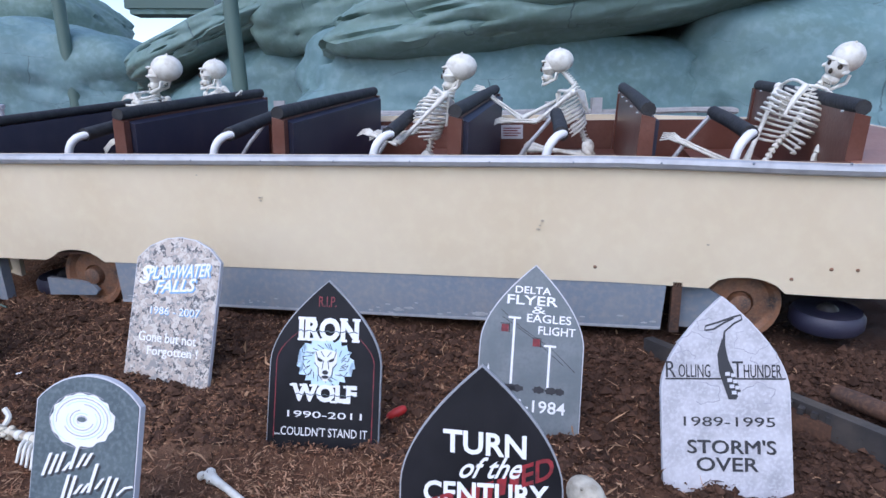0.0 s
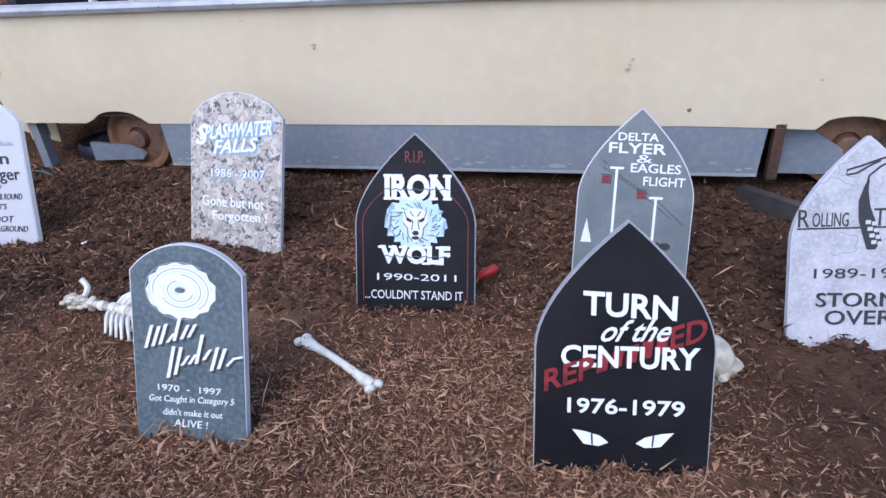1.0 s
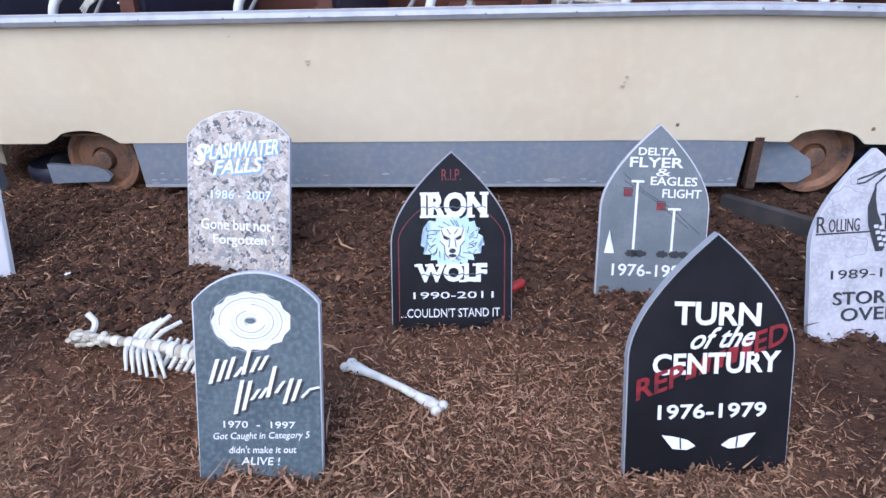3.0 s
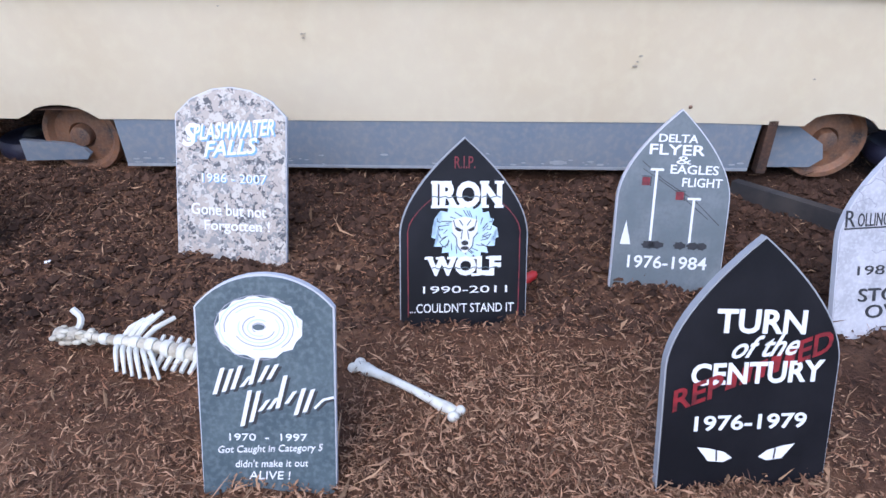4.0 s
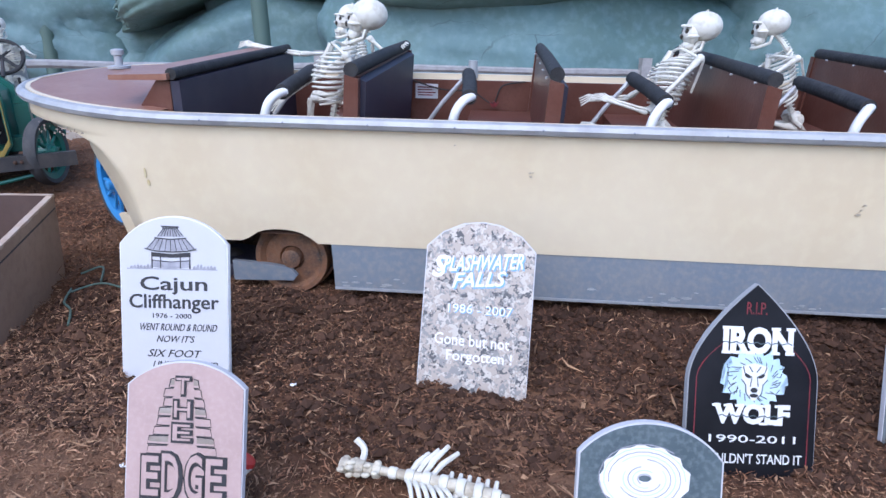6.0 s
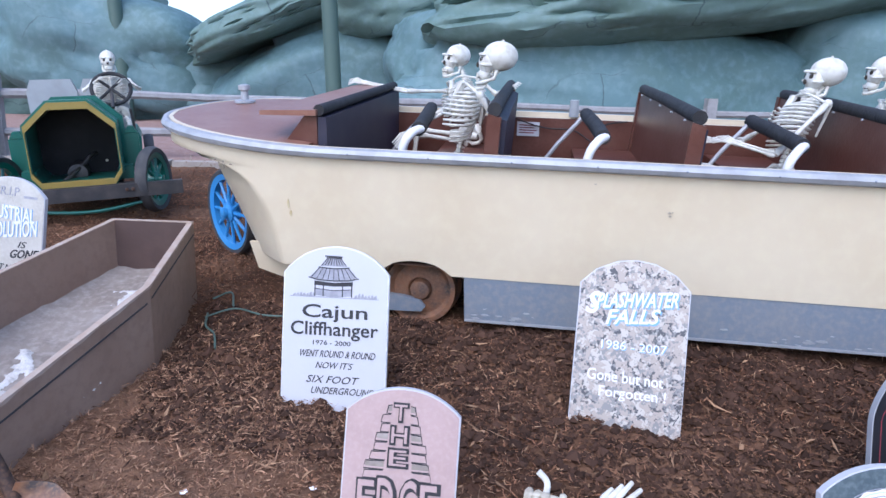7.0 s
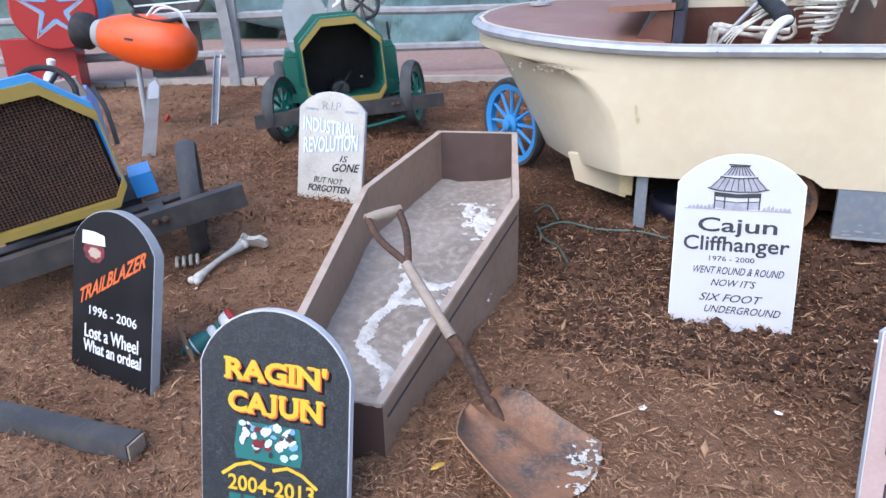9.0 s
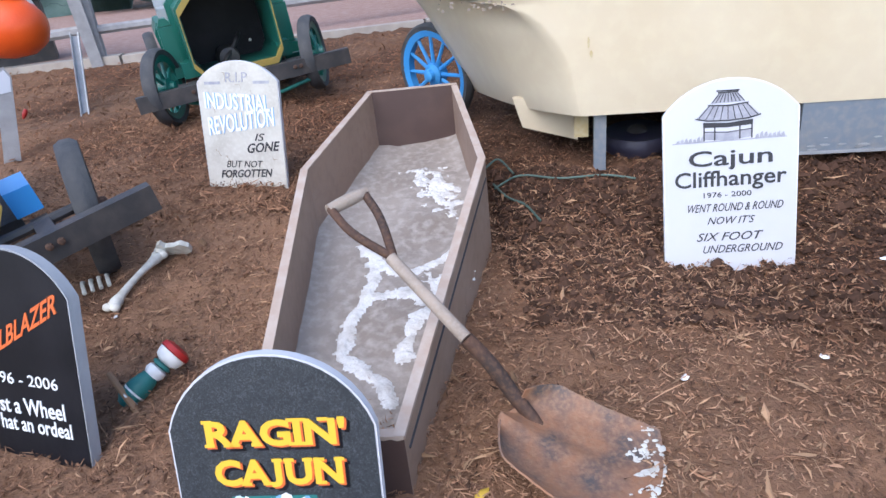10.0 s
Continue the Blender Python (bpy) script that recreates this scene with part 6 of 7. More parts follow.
    for d in (-1, 1):
        if guards:
            part("running_board", box(min(d * 0.36, d * 0.58), max(d * 0.36, d * 0.58), 0.5, 1.1, 0.20, 0.235, 0.01), paint, c)
        pts = bend([(d * 0.52, -0.02 + 0.0, 0.30), (d * 0.52, 0.10, 0.46), (d * 0.52, 0.28, 0.50), (d * 0.52, 0.50, 0.38), (d * 0.52, 0.72, 0.24)], 4)
        bm = bmesh.new()
        prev = None
        for p in pts:
            cur = [bm.verts.new((p.x - d * 0.10, p.y, p.z)), bm.verts.new((p.x, p.y, p.z + 0.02)), bm.verts.new((p.x + d * 0.09, p.y, p.z - 0.01))]
            if prev:
                for e in range(2):
                    bm.faces.new((prev[e], prev[e + 1], cur[e + 1], cur[e]))
            prev = cur
        tidy(bm)
        bm.free()
        if guards:
            lamp = part("side_lamp", box(min(d * 0.335, d * 0.43), max(d * 0.335, d * 0.43), 0.34, 0.52, 0.34, 0.60, 0.02), paint, c)
            part("lamp_foot", box(min(d * 0.32, d * 0.46), max(d * 0.32, d * 0.46), 0.30, 0.56, 0.27, 0.337, 0.012), paint, lamp)
            part("lamp_cap", prism([(d * 0.38 - 0.045, 0.603), (d * 0.38 + 0.045, 0.603), (d * 0.38 + 0.02, 0.65), (d * 0.38 - 0.02, 0.65)], 0.36, 0.50, 0.006), paint, lamp)
        part("lamp_box", box(min(d * 0.27, d * 0.365), max(d * 0.27, d * 0.365), 0.20, 0.40, 0.27, 0.37, 0.012), paint, c)
        spoked_wheel(c, pose(d * 0.50, 0.16 if guards else 0.36, wheel_z, 0, wheel_lean, 0) @ pose(0, 0, 0, 0, 0, 90 - (24 if guards else 8)), 0.25 if guards else 0.285, rim_mat, 10)
        if guards:
            spoked_wheel(c, pose(d * 0.50, 1.55, wheel_z, 0, wheel_lean, 0) @ pose(0, 0, 0, 0, 0, 90), 0.25, rim_mat, 10)
        sx, sw_ = (d * 0.20, 1.0) if guards else (d * 0.10, 0.5)
        part("seat_back", prism([(sx - 0.18 * sw_, 0.55), (sx + 0.18 * sw_, 0.55), (sx + 0.19 * sw_, 0.92), (sx + 0.15 * sw_, 1.02), (sx - 0.15 * sw_, 1.02), (sx - 0.19 * sw_, 0.92)], 1.30, 1.42, 0.02), seat, c, "moulded bucket seat back", pose(0, 0, seat_dz))
        part("seat_cushion", box(sx - 0.18 * sw_, sx + 0.18 * sw_, 0.98, 1.32, 0.55, 0.68, 0.02), seat, c, m=pose(0, 0, seat_dz))
    part("front_axle", tube([(-0.50, 0.16, 0.235), (0.50, 0.16, 0.235)], 0.02, 8), M_DARKSTEEL, c)
    part("bumper_beam", box(-0.69, 0.69, -0.06, -0.005, 0.165, 0.265, 0.006), M_DARKSTEEL, c, "long dark steel bumper beam")
    for x in (-0.33, 0.33):
        part("bumper_bracket", prism([(x - 0.04, 0.18), (x + 0.04, 0.18), (x + 0.03, 0.25), (x - 0.03, 0.25)], -0.005, 0.20, 0.004), M_DARKSTEEL, c)
        for dx in (-0.02, 0.02):
            part("bolt", lathe([(0.002, -0.078), (0.012, -0.074), (0.014, -0.06)], 8), M_RUSTDARK, c, m=pose(x + dx, 0, 0.225))
    if guards:
        part("lower_guard", tube(bend([(-0.40, 0.0, 0.16), (-0.2, -0.03, 0.10), (0.1, -0.03, 0.08), (0.42, 0.0, 0.12)], 5), 0.013, 8), paint, c)
    # steering wheel
    sw = part("steering_wheel", tube([(0.15 * math.cos(2 * math.pi * k / 24), 0, 0.15 * math.sin(2 * math.pi * k / 24)) for k in range(25)], 0.016, 8, caps=False), M_FOAM, c, "black steering wheel", pose(0.27 if guards else 0.02, 0.98, 0.93 + seat_dz * 0.75, -32, 0, 0))
    for k in range(4):
        a = math.pi / 4 + math.pi / 2 * k
        part("wheel_spoke", tube([(0, 0, 0), (0.15 * math.cos(a), 0, 0.15 * math.sin(a))], 0.012, 6), M_FOAM, sw)
    part("column", tube([(0.27 if guards else 0.02, 0.99, 0.92 + seat_dz * 0.75), (0.27 if guards else 0.02, 0.80, 0.78)], 0.014, 8), M_DARKSTEEL, c)
    part("brake_lever", tube(bend([(0.40, 0.55, 0.30), (0.41, 0.50, 0.6), (0.40, 0.46, 0.78)] if guards else [(0.27, 0.55, 0.45), (0.28, 0.57, 0.62), (0.26, 0.60, 0.72)], 4), 0.011, 7), M_DARKSTEEL, c)
    return c


GREEN_CAR = pose(-4.376, 5.17, 0.212, 0, -4.0, 22)
vintage_car(GREEN_CAR, M_GREEN, M_SEAT, "green vintage ride car with mustard radiator surround and empty engine bay", False, M_GREEN)
vintage_car(pose(-4.80, 2.75, 0.04, 2.0, -10.8, 36), M_BLUE, M_TANSEAT, "bright blue vintage ride car with mesh grille, tilted in the mulch", True, M_RUSTDARK, 0.14, 0.0, -0.32, 10.0, False, -0.035)
skeleton(GREEN_CAR, (0.27, 1.22, 0.70), (0.27, 1.22, 1.05), (0.268, 1.20, 1.165), (0, -1, 0), (((0.05, 1.12, 0.92), (0.17, 0.98, 1.00)), ((0.49, 1.12, 0.92), (0.39, 0.98, 0.98))), (((0.17, 0.90, 0.66), (0.17, 0.80, 0.40)), ((0.37, 0.90, 0.66), (0.37, 0.80, 0.40))), "small white skeleton driving the green car, hands on the wheel", size=0.9, shoulders=0.14)
_w = thing("spare_wheel", pose(-3.165, 4.62, 0.43, 4, 0, -48), "loose bright blue spoked wheel with black tyre leaning behind the boat", "wheel")
spoked_wheel(_w, pose(0, 0, 0), 0.282, M_BLUE, 12, 0.038)


# ---- far corner: orange float, drum, cage, bottle ----
def orange_float():
    c = thing("orange_float", pose(-6.10, 5.40, 0.915, 0, 9, -2) @ Matrix.Diagonal((0.88, 0.94, 0.94, 1)), "orange plastic rocket-shaped tub with black end cap, propped on posts", "float")
    bm = lathe([(0.04, -0.48), (0.105, -0.46), (0.150, -0.34), (0.20, -0.15), (0.222, 0.05), (0.215, 0.22), (0.18, 0.36), (0.12, 0.44), (0.04, 0.47)], 32, axis="x")
    part("tub", bm, M_SAFETY, c, smooth=60)
    part("seat_rim", tube([(0.12 + 0.22 * math.cos(2 * math.pi * k / 24), 0.10 * math.sin(2 * math.pi * k / 24), 0.20 + 0.02 * math.cos(4 * math.pi * k / 24)) for k in range(25)], 0.016, 8, caps=False), M_FOAM, c)
    part("white_band", lathe([(0.110, -0.462), (0.130, -0.40), (0.136, -0.385), (0.13, -0.38), (0.105, -0.46)], 32, axis="x", loop=True), M_SEAT, c, "pale grey nose band")
    cap = part("end_cap", lathe([(0.03, -0.66), (0.12, -0.66), (0.15, -0.645), (0.15, -0.56), (0.10, -0.50), (0.06, -0.46)], 26, axis="x"), M_FOAM, c, "black slotted cap")
    for k in range(6):
        a = 2 * math.pi * k / 6
        part("cap_slot", tube([(-0.666, 0.09 * math.cos(a), 0.09 * math.sin(a)), (-0.654, 0.09 * math.cos(a), 0.09 * math.sin(a))], 0.026, 10), M_DARKSTEEL, cap)
    part("cap_hub", tube([(-0.675, 0, 0), (-0.654, 0, 0)], 0.03, 12), M_STEEL, cap)
    part("hoop", tube(bend([(0.05, -0.06, 0.19), (0.16, -0.06, 0.30), (0.32, -0.02, 0.28), (0.38, 0.05, 0.14)], 5), 0.010, 7), M_WHITE, c)
    part("hoop", tube(bend([(0.0, 0.08, 0.19), (0.10, 0.08, 0.27), (0.26, 0.10, 0.27), (0.36, 0.10, 0.14)], 5), 0.010, 7), M_WHITE, c)
    part("slot_mark", box(-0.04, 0.04, -0.226, -0.212, 0.02, 0.035, 0.003), M_INK, c)


orange_float()
solid("prop_post", tube([(0, 0, -0.15), (0.02, 0, 0.66)], 0.022, 10), M_ALU, pose(-6.22, 5.40, ground_z(-6.22, 5.40)), "thin galvanised post carrying the orange tub", "post", "prop posts")
_p = thing("prop_post", pose(-5.90, 4.885, ground_z(-5.90, 4.885), -7, 13, 30), "weathered grey wooden stake with a pointed top in the mulch", "post", "prop posts")
part("stake", prism([(-0.05, -0.15), (0.046, -0.15), (0.042, 0.52), (0.004, 0.58), (-0.044, 0.53)], -0.018, 0.018, 0.005), M_FENCE, _p)
part("paint_remnant", prism([(-0.036, 0.41), (0.034, 0.43), (0.034, 0.515), (0.004, 0.56), (-0.036, 0.52)], -0.0215, -0.0185), M_OFFWHITE, _p, "flaking white paint near the top")
for _at, _rx, _ry, _h, _m, _l in (((-5.843, 5.823, 0.20), -20, 1, 0.59, M_WHITE, "white-edged galvanised post stuck in the mulch"),):
    _p = thing("prop_post", pose(*_at, _rx, _ry, 0) @ pose(0, 0, 0, 0, 0, 20), _l, "post", "prop posts")
    part("web", box(-0.03, 0.03, -0.006, 0.006, -0.12, _h - 0.02, 0.002), M_ALU, _p)
    part("flange", box(0.022, 0.03, -0.045, -0.007, -0.12, _h, 0.002), _m, _p)
    part("flange", box(-0.03, -0.022, -0.045, -0.007, -0.12, _h, 0.002), M_ALU, _p)
_d = thing("logo_drum", pose(-8.2, 7.1, 1.17, 0, 0, 28), "red and blue ride drum with silver star outline on its end", "drum")
part("end_disc", lathe([(0.02, -0.02), (0.40, -0.02), (0.42, 0.0), (0.42, 0.03)], 32), M_RED, _d, "red round end panel")
part("shell", lathe([(0.415, 0.03), (0.43, 0.05), (0.46, 0.55), (0.47, 1.0), (0.45, 1.02)], 32), M_BLUE, _d, "pale blue drum shell")
for _k in range(5):
    _a = 2 * math.pi * _k / 5 + math.pi / 2
    _b = _a + math.pi / 5
    _c = _a - math.pi / 5
    for _r, _m in ((1.0, M_ALU), (0.82, M_LETBLUE)):
        stroke([[(0.13 * _r * math.cos(_c), 0.13 * _r * math.sin(_c)), (0.35 * _r * math.cos(_a), 0.35 * _r * math.sin(_a)), (0.13 * _r * math.cos(_b), 0.13 * _r * math.sin(_b))]], 0.03, _m, _d, -0.022 - 0.002 * (_r < 1), "star_line")
part("red_base", box(-0.6, 0.1, 0.1, 0.7, -0.95, -0.30, 0.02), M_RED, _d)
_k0 = thing("wire_cage", pose(-7.42, 8.0, 1.45, 0, 0, 25), "dark round ride cage with white bars", "cage")
part("cage_drum", lathe([(0.30, 0.2), (0.47, 0.05), (0.48, 0.0), (0.46, -0.01), (0.44, 0.04), (0.28, 0.12)], 32, loop=True), M_DARKSTEEL, _k0)
for _k in range(8):
    _z = -0.38 + 0.11 * _k
    _w2 = math.sqrt(max(0.01, 0.45 ** 2 - _z * _z))
    part("cage_bar", tube([(-_w2, -0.03, _z), (_w2, -0.03, _z + 0.05)], 0.011, 7), M_WHITE, _k0)
part("cage_stand", box(-0.3, 0.3, 0.1, 0.4, -1.2, -0.40, 0.02), M_DARKSTEEL, _k0)
_t = thing("timber_upright", pose(-6.62, 7.86, ground_z(-6.62, 7.86), 0, -3, 20), "grey weathered timber upright leaning by the fence", "board")
part("panel", prism([(-0.06, -0.12), (0.05, -0.12), (0.06, 0.55), (0.05, 1.18), (-0.07, 1.24), (-0.06, 0.72)], -0.015, 0.015, 0.004), M_FENCE, _t)
part("prop_leg", box(-0.02, 0.02, 0.018, 0.05, -0.1, 0.6, 0.004), M_WOOD, _t)
_bz = ground_z(-7.45, 5.85)
_bt = thing("plastic_bottle", pose(-7.45, 5.85, _bz, 0, 12, 0), "translucent white plastic bottle standing in the mulch", "bottle")
part("bottle_body", lathe([(0.06, -0.02), (0.075, 0.0), (0.075, 0.32), (0.06, 0.40), (0.03, 0.46), (0.03, 0.5)], 18, axis="z"), M_OFFWHITE, _bt)
part("bottle_cap", lathe([(0.036, 0.5), (0.036, 0.54), (0.02, 0.55)], 14, axis="z"), M_WHITE, _bt)


# ---- scattered bones ----
def femur(bm, a, b, r=0.016):
    a, b = Vector(a), Vector(b)
    d = (b - a).normalized()
    s = d.cross(Vector((0, 0, 1))).normalized()
    k = [a.lerp(b, t) + Vector((0, 0, 0.012 * math.sin(math.pi * t))) for t in (0, 0.08, 0.2, 0.4, 0.6, 0.8, 0.92, 1)]
    tube(k, [r * 1.3, r * 1.5, r, r * 0.85, r * 0.85, r, r * 1.4, r * 1.3], 12, bm)
    for p, e in ((a, -1), (b, 1)):
        for q in (-1, 1):
            ball(bm, p + s * q * r * 1.05 + d * e * r * 0.35 + Vector((0, 0, 0.002)), (r * 1.25, r * 1.1, r * 1.1), 12, 8)


_bm = bmesh.new()
femur(_bm, (-0.775, 1.862, ground_z(-0.775, 1.862) + 0.02), (-0.535, 1.638, ground_z(-0.535, 1.638) + 0.015), 0.0135)
solid("leg_bone", _bm, M_BONE, pose(0, 0, 0), "white plastic leg bone lying on the mulch", "bone")
_bm = bmesh.new()
_hz = ground_z(-4.30, 3.25)
femur(_bm, (-4.452, 2.915, ground_z(-4.452, 2.915) + 0.022), (-4.372, 3.215, _hz + 0.035), 0.0155)
_wing = [(0.0, 0.0), (0.018, 0.052), (0.040, 0.066), (0.048, 0.038), (0.085, 0.040), (0.122, 0.058), (0.146, 0.030), (0.140, -0.010), (0.105, -0.032), (0.060, -0.026), (0.025, -0.030)]
_flip = pose(-4.385, 3.255, _hz + 0.045, 38, 0, -8)
_tmp = prism(_wing, -0.010, 0.010, 0.006)
bmesh.ops.transform(_tmp, matrix=_flip, verts=_tmp.verts)
_wm = bpy.data.meshes.new("wing")
_tmp.to_mesh(_wm)
_tmp.free()
_bm.from_mesh(_wm)
bpy.data.meshes.remove(_wm)
ball(_bm, (-4.370, 3.235, _hz + 0.048), (0.026, 0.024, 0.024), 14, 10)
solid("hip_bone", _bm, M_BONE, pose(0, 0, 0), "white leg bone with hip joint on the mulch", "bone")


def spine_prop():
    """A limbless spine with stub ribs and a worn head end."""
    a, b = Vector((-1.640, 2.105, ground_z(-1.64, 2.105) + 0.045)), Vector((-1.195, 1.945, ground_z(-1.195, 1.945) + 0.055))
    d = (b - a).normalized()
    s = Vector((0, 0, 1)).cross(d).normalized()
    t0 = thing("spine_bone", pose(0, 0, 0), "weathered white spine with broken ribs lying on the mulch", "bones")
    rng = random.Random(6)
    n = 20
    for k in range(n):
        t = k / (n - 1)
        p = a.lerp(b, t) + Vector((0, 0, 0.012 * math.sin(t * 3.0)))
        bm = bmesh.new()
        r = 0.019 + 0.014 * smooth_step(0.15, 0.9, t) + (0.008 if t < 0.2 else 0)
        r *= 0.84 - 0.25 * smooth_step(0.85, 1.0, t)
        tube([p - d * 0.012, p - d * 0.008, p + d * 0.008, p + d * 0.012], [r * 0.9, r, r, r * 0.9] if not k % 2 else [r * 0.72, r * 0.78, r * 0.78, r * 0.72], 12, bm)
        if t < 0.22:
            for _ in range(5):
                ball(bm, p + s * rng.uniform(-0.03, 0.03) + Vector((0, 0, rng.uniform(-0.02, 0.02))), (rng.uniform(0.008, 0.016), rng.uniform(0.006, 0.012), 0.008), 8, 6)
        part("vertebra", bm, M_BONEOLD if (t < 0.22 or k % 2) else M_BONE, t0)
    for k in range(6):
        t = 0.40 + 0.04 * k
        p = a.lerp(b, t)
        bm = bmesh.new()
        e = p - s * (0.095 - 0.004 * abs(k - 3)) + d * (0.045 + 0.008 * k) + Vector((0, 0, -0.03))
        tube(bend([p, p.lerp(e, 0.5) + Vector((0, 0, 0.025)), e], 4), [0.006, 0.0075, 0.008, 0.008, 0.007, 0.007, 0.006, 0.005, 0.005], 7, bm)
        part("rib", bm, M_BONE, t0)
        if k < 4:
            q = p + s * (0.075 + 0.010 * k) + d * (0.045 + 0.008 * k) + Vector((0, 0, 0.045 + 0.012 * (k % 3)))
            part("rib", tube([p, p.lerp(q, 0.5) + Vector((0, 0, 0.012)), q], [0.007, 0.009, 0.007], 7), M_BONE, t0)
    for k in range(6):
        t = 0.66 + 0.055 * k
        p = a.lerp(b, t)
        part("stub", tube([p, p - s * 0.055 + Vector((0, 0, -0.02))], [0.010, 0.007], 6), M_BONE, t0)
        part("stub", tube([p, p + s * 0.045 + Vector((0, 0, 0.02))], [0.010, 0.006], 6), M_BONE, t0)
    for t, h in ((0.10, 0.06),):
        p = a.lerp(b, t)
        bm = tube(bend([p, p + s * 0.04 + Vector((0, 0, h * 0.6)), p + s * 0.05 - d * 0.03 + Vector((0, 0, h))], 4), [0.010] * 9, 7)
        part("stub", bm, M_BONE, t0)


spine_prop()
_bm = bmesh.new()
skull_mesh(_bm, Vector((0, 0, 0)), (0.4, -0.9, 0.1), 60, 0.74)
solid("skull", _bm, [M_BONEOLD, M_SOCKET], pose(0.405, 1.675, ground_z(0.405, 1.675) + 0.045, 20, 30, 20), "dirty cream skull lying on its side in the mulch", "skull", smooth=60)


# ---- loose props ----
def small_float(name, m, label):
    """A red-topped painted fishing float with a teal body."""
    t = thing(name, m @ Matrix.Diagonal((1.25, 1.25, 1.25, 1)), label, "toy")
    part("body", lathe([(0.012, -0.06), (0.026, -0.045), (0.03, -0.01), (0.024, 0.02), (0.02, 0.03)], 16, axis="x"), M_TEAL, t)
    part("neck", lathe([(0.02, 0.03), (0.026, 0.04), (0.024, 0.052), (0.018, 0.056)], 16, axis="x"), M_WHITE, t)
    part("collar", lathe([(0.019, 0.057), (0.025, 0.061), (0.025, 0.066), (0.02, 0.069)], 16, axis="x"), M_TEAL, t)
    part("cup", lathe([(0.018, 0.07), (0.031, 0.078), (0.036, 0.092), (0.037, 0.100)], 16, axis="x"), M_WHITE, t, "white cup top")
    part("rim", lathe([(0.036, 0.1005), (0.040, 0.103), (0.037, 0.115), (0.024, 0.121), (0.015, 0.119)], 16, axis="x"), M_RED, t, "red rim of the cup")
    for k in range(3):
        part("stripe", lathe([(0.0255 + 0.002 * k, -0.042 + 0.016 * k), (0.030 - 0.001 * k, -0.040 + 0.016 * k), (0.030 - 0.001 * k, -0.036 + 0.016 * k), (0.0255 + 0.001 * k, -0.034 + 0.016 * k)], 16, axis="x", loop=True), M_WHITE, t)


small_float("painted_toy", pose(-4.165, 2.43, ground_z(-4.165, 2.43) + 0.04, 0, -25, 40), "teal and red painted plastic toy lying on its side")
small_float("painted_toy", pose(-1.972, 2.07, ground_z(-1.972, 2.07) + 0.012, 0, -62, 20) @ Matrix.Diagonal((0.8, 0.8, 0.8, 1)), "red, white and teal painted plastic toy standing in mulch")
_bm = tube([(0, 0, 0), (0.12, 0.02, 0.10)], [0.011, 0.009], 8)
solid("wooden_stake", _bm, M_PALECHIP, pose(-4.155, 2.35, ground_z(-4.155, 2.35) - 0.01, 0, 0, 130), "short pale wooden stake behind a headstone", "stake")
for _x, _y, _l in ((-0.195, 2.20, "red plastic tail light lying half buried"), (-6.365, 5.934, "small red plastic flower head in the mulch"), (-4.90, 3.75, "small red plastic scrap in the mulch")):
    _z = ground_z(_x, _y)
    solid("red_lamp", lathe([(0.005, -0.04), (0.012, -0.03), (0.018, 0.0), (0.016, 0.03), (0.008, 0.04)], 14, axis="x"), M_RED, pose(_x, _y, _z + 0.03, 0, -60 if _y > 5 else -20, 15), _l, "lamp", "red scraps")
_bm = bmesh.new()
box(-0.26, 0.26, -0.035, 0.035, -0.03, 0.025, bm=_bm)
_tb = thing("timber_beam", pose(-4.335, 1.905, ground_z(-4.3, 1.9) + 0.03, 0, 3, -6), "dark weathered timber edging with a sawn end in the mulch", "beam")
part("timber", tidy(_bm, 0.006), M_RUBBER, _tb)
part("sawn_end", box(0.261, 0.268, -0.032, 0.032, -0.03, 0.021, 0.002), M_WOOD, _tb, "pale splintered sawn end")
_bm = bmesh.new()
box(-0.55, 0.55, -0.025, 0.025, -0.04, 0.085, bm=_bm)
solid("track_rail", tidy(_bm, 0.006), M_DARKSTEEL, pose(1.17, 2.32, ground_z(1.17, 2.32), 0, 0, -61), "dark steel track rail half sunk in the mulch", "rail")
_rk = thing("tooth_rack", pose(1.36, 2.02, ground_z(1.3, 2.0) + 0.005, 0, 4, -42), "dark toothed steel rack bar lying on the mulch", "rack")
part("rack_bar", box(-0.28, 0.40, -0.03, 0.03, -0.03, 0.05, 0.005), M_RUSTDARK, _rk)
for _k in range(14):
    part("tooth", box(-0.26 + 0.045 * _k, -0.24 + 0.045 * _k, -0.028, 0.028, 0.053, 0.075, 0.003), M_DARKSTEEL, _rk)
solid("steel_pipe", tube([(0, 0, 0), (0.05, -0.09, -0.005), (0.20, -0.34, -0.02)], [0.03, 0.034, 0.034], 16), M_RUSTDARK, pose(1.45, 2.28, ground_z(1.45, 2.28) + 0.07), "rusty steel pipe lying at an angle", "pipe")
for _pts in (((-2.98, 3.42), (-2.86, 3.50), (-2.70, 3.42), (-2.52, 3.40), (-2.40, 3.34)), ((-2.98, 3.46), (-2.94, 3.30), (-2.88, 3.22), (-2.84, 3.10)), ((-3.0, 3.62), (-2.93, 3.70), (-2.88, 3.55))):
    solid("thin_cable", tube(bend([(x, y, ground_z(x, y) + 0.012 + 0.02 * abs(math.sin(9 * x))) for x, y in _pts], 6), 0.005, 6), M_POLE, pose(0, 0, 0), "thin dull green cable trailing over the mulch", "cable", "cables")


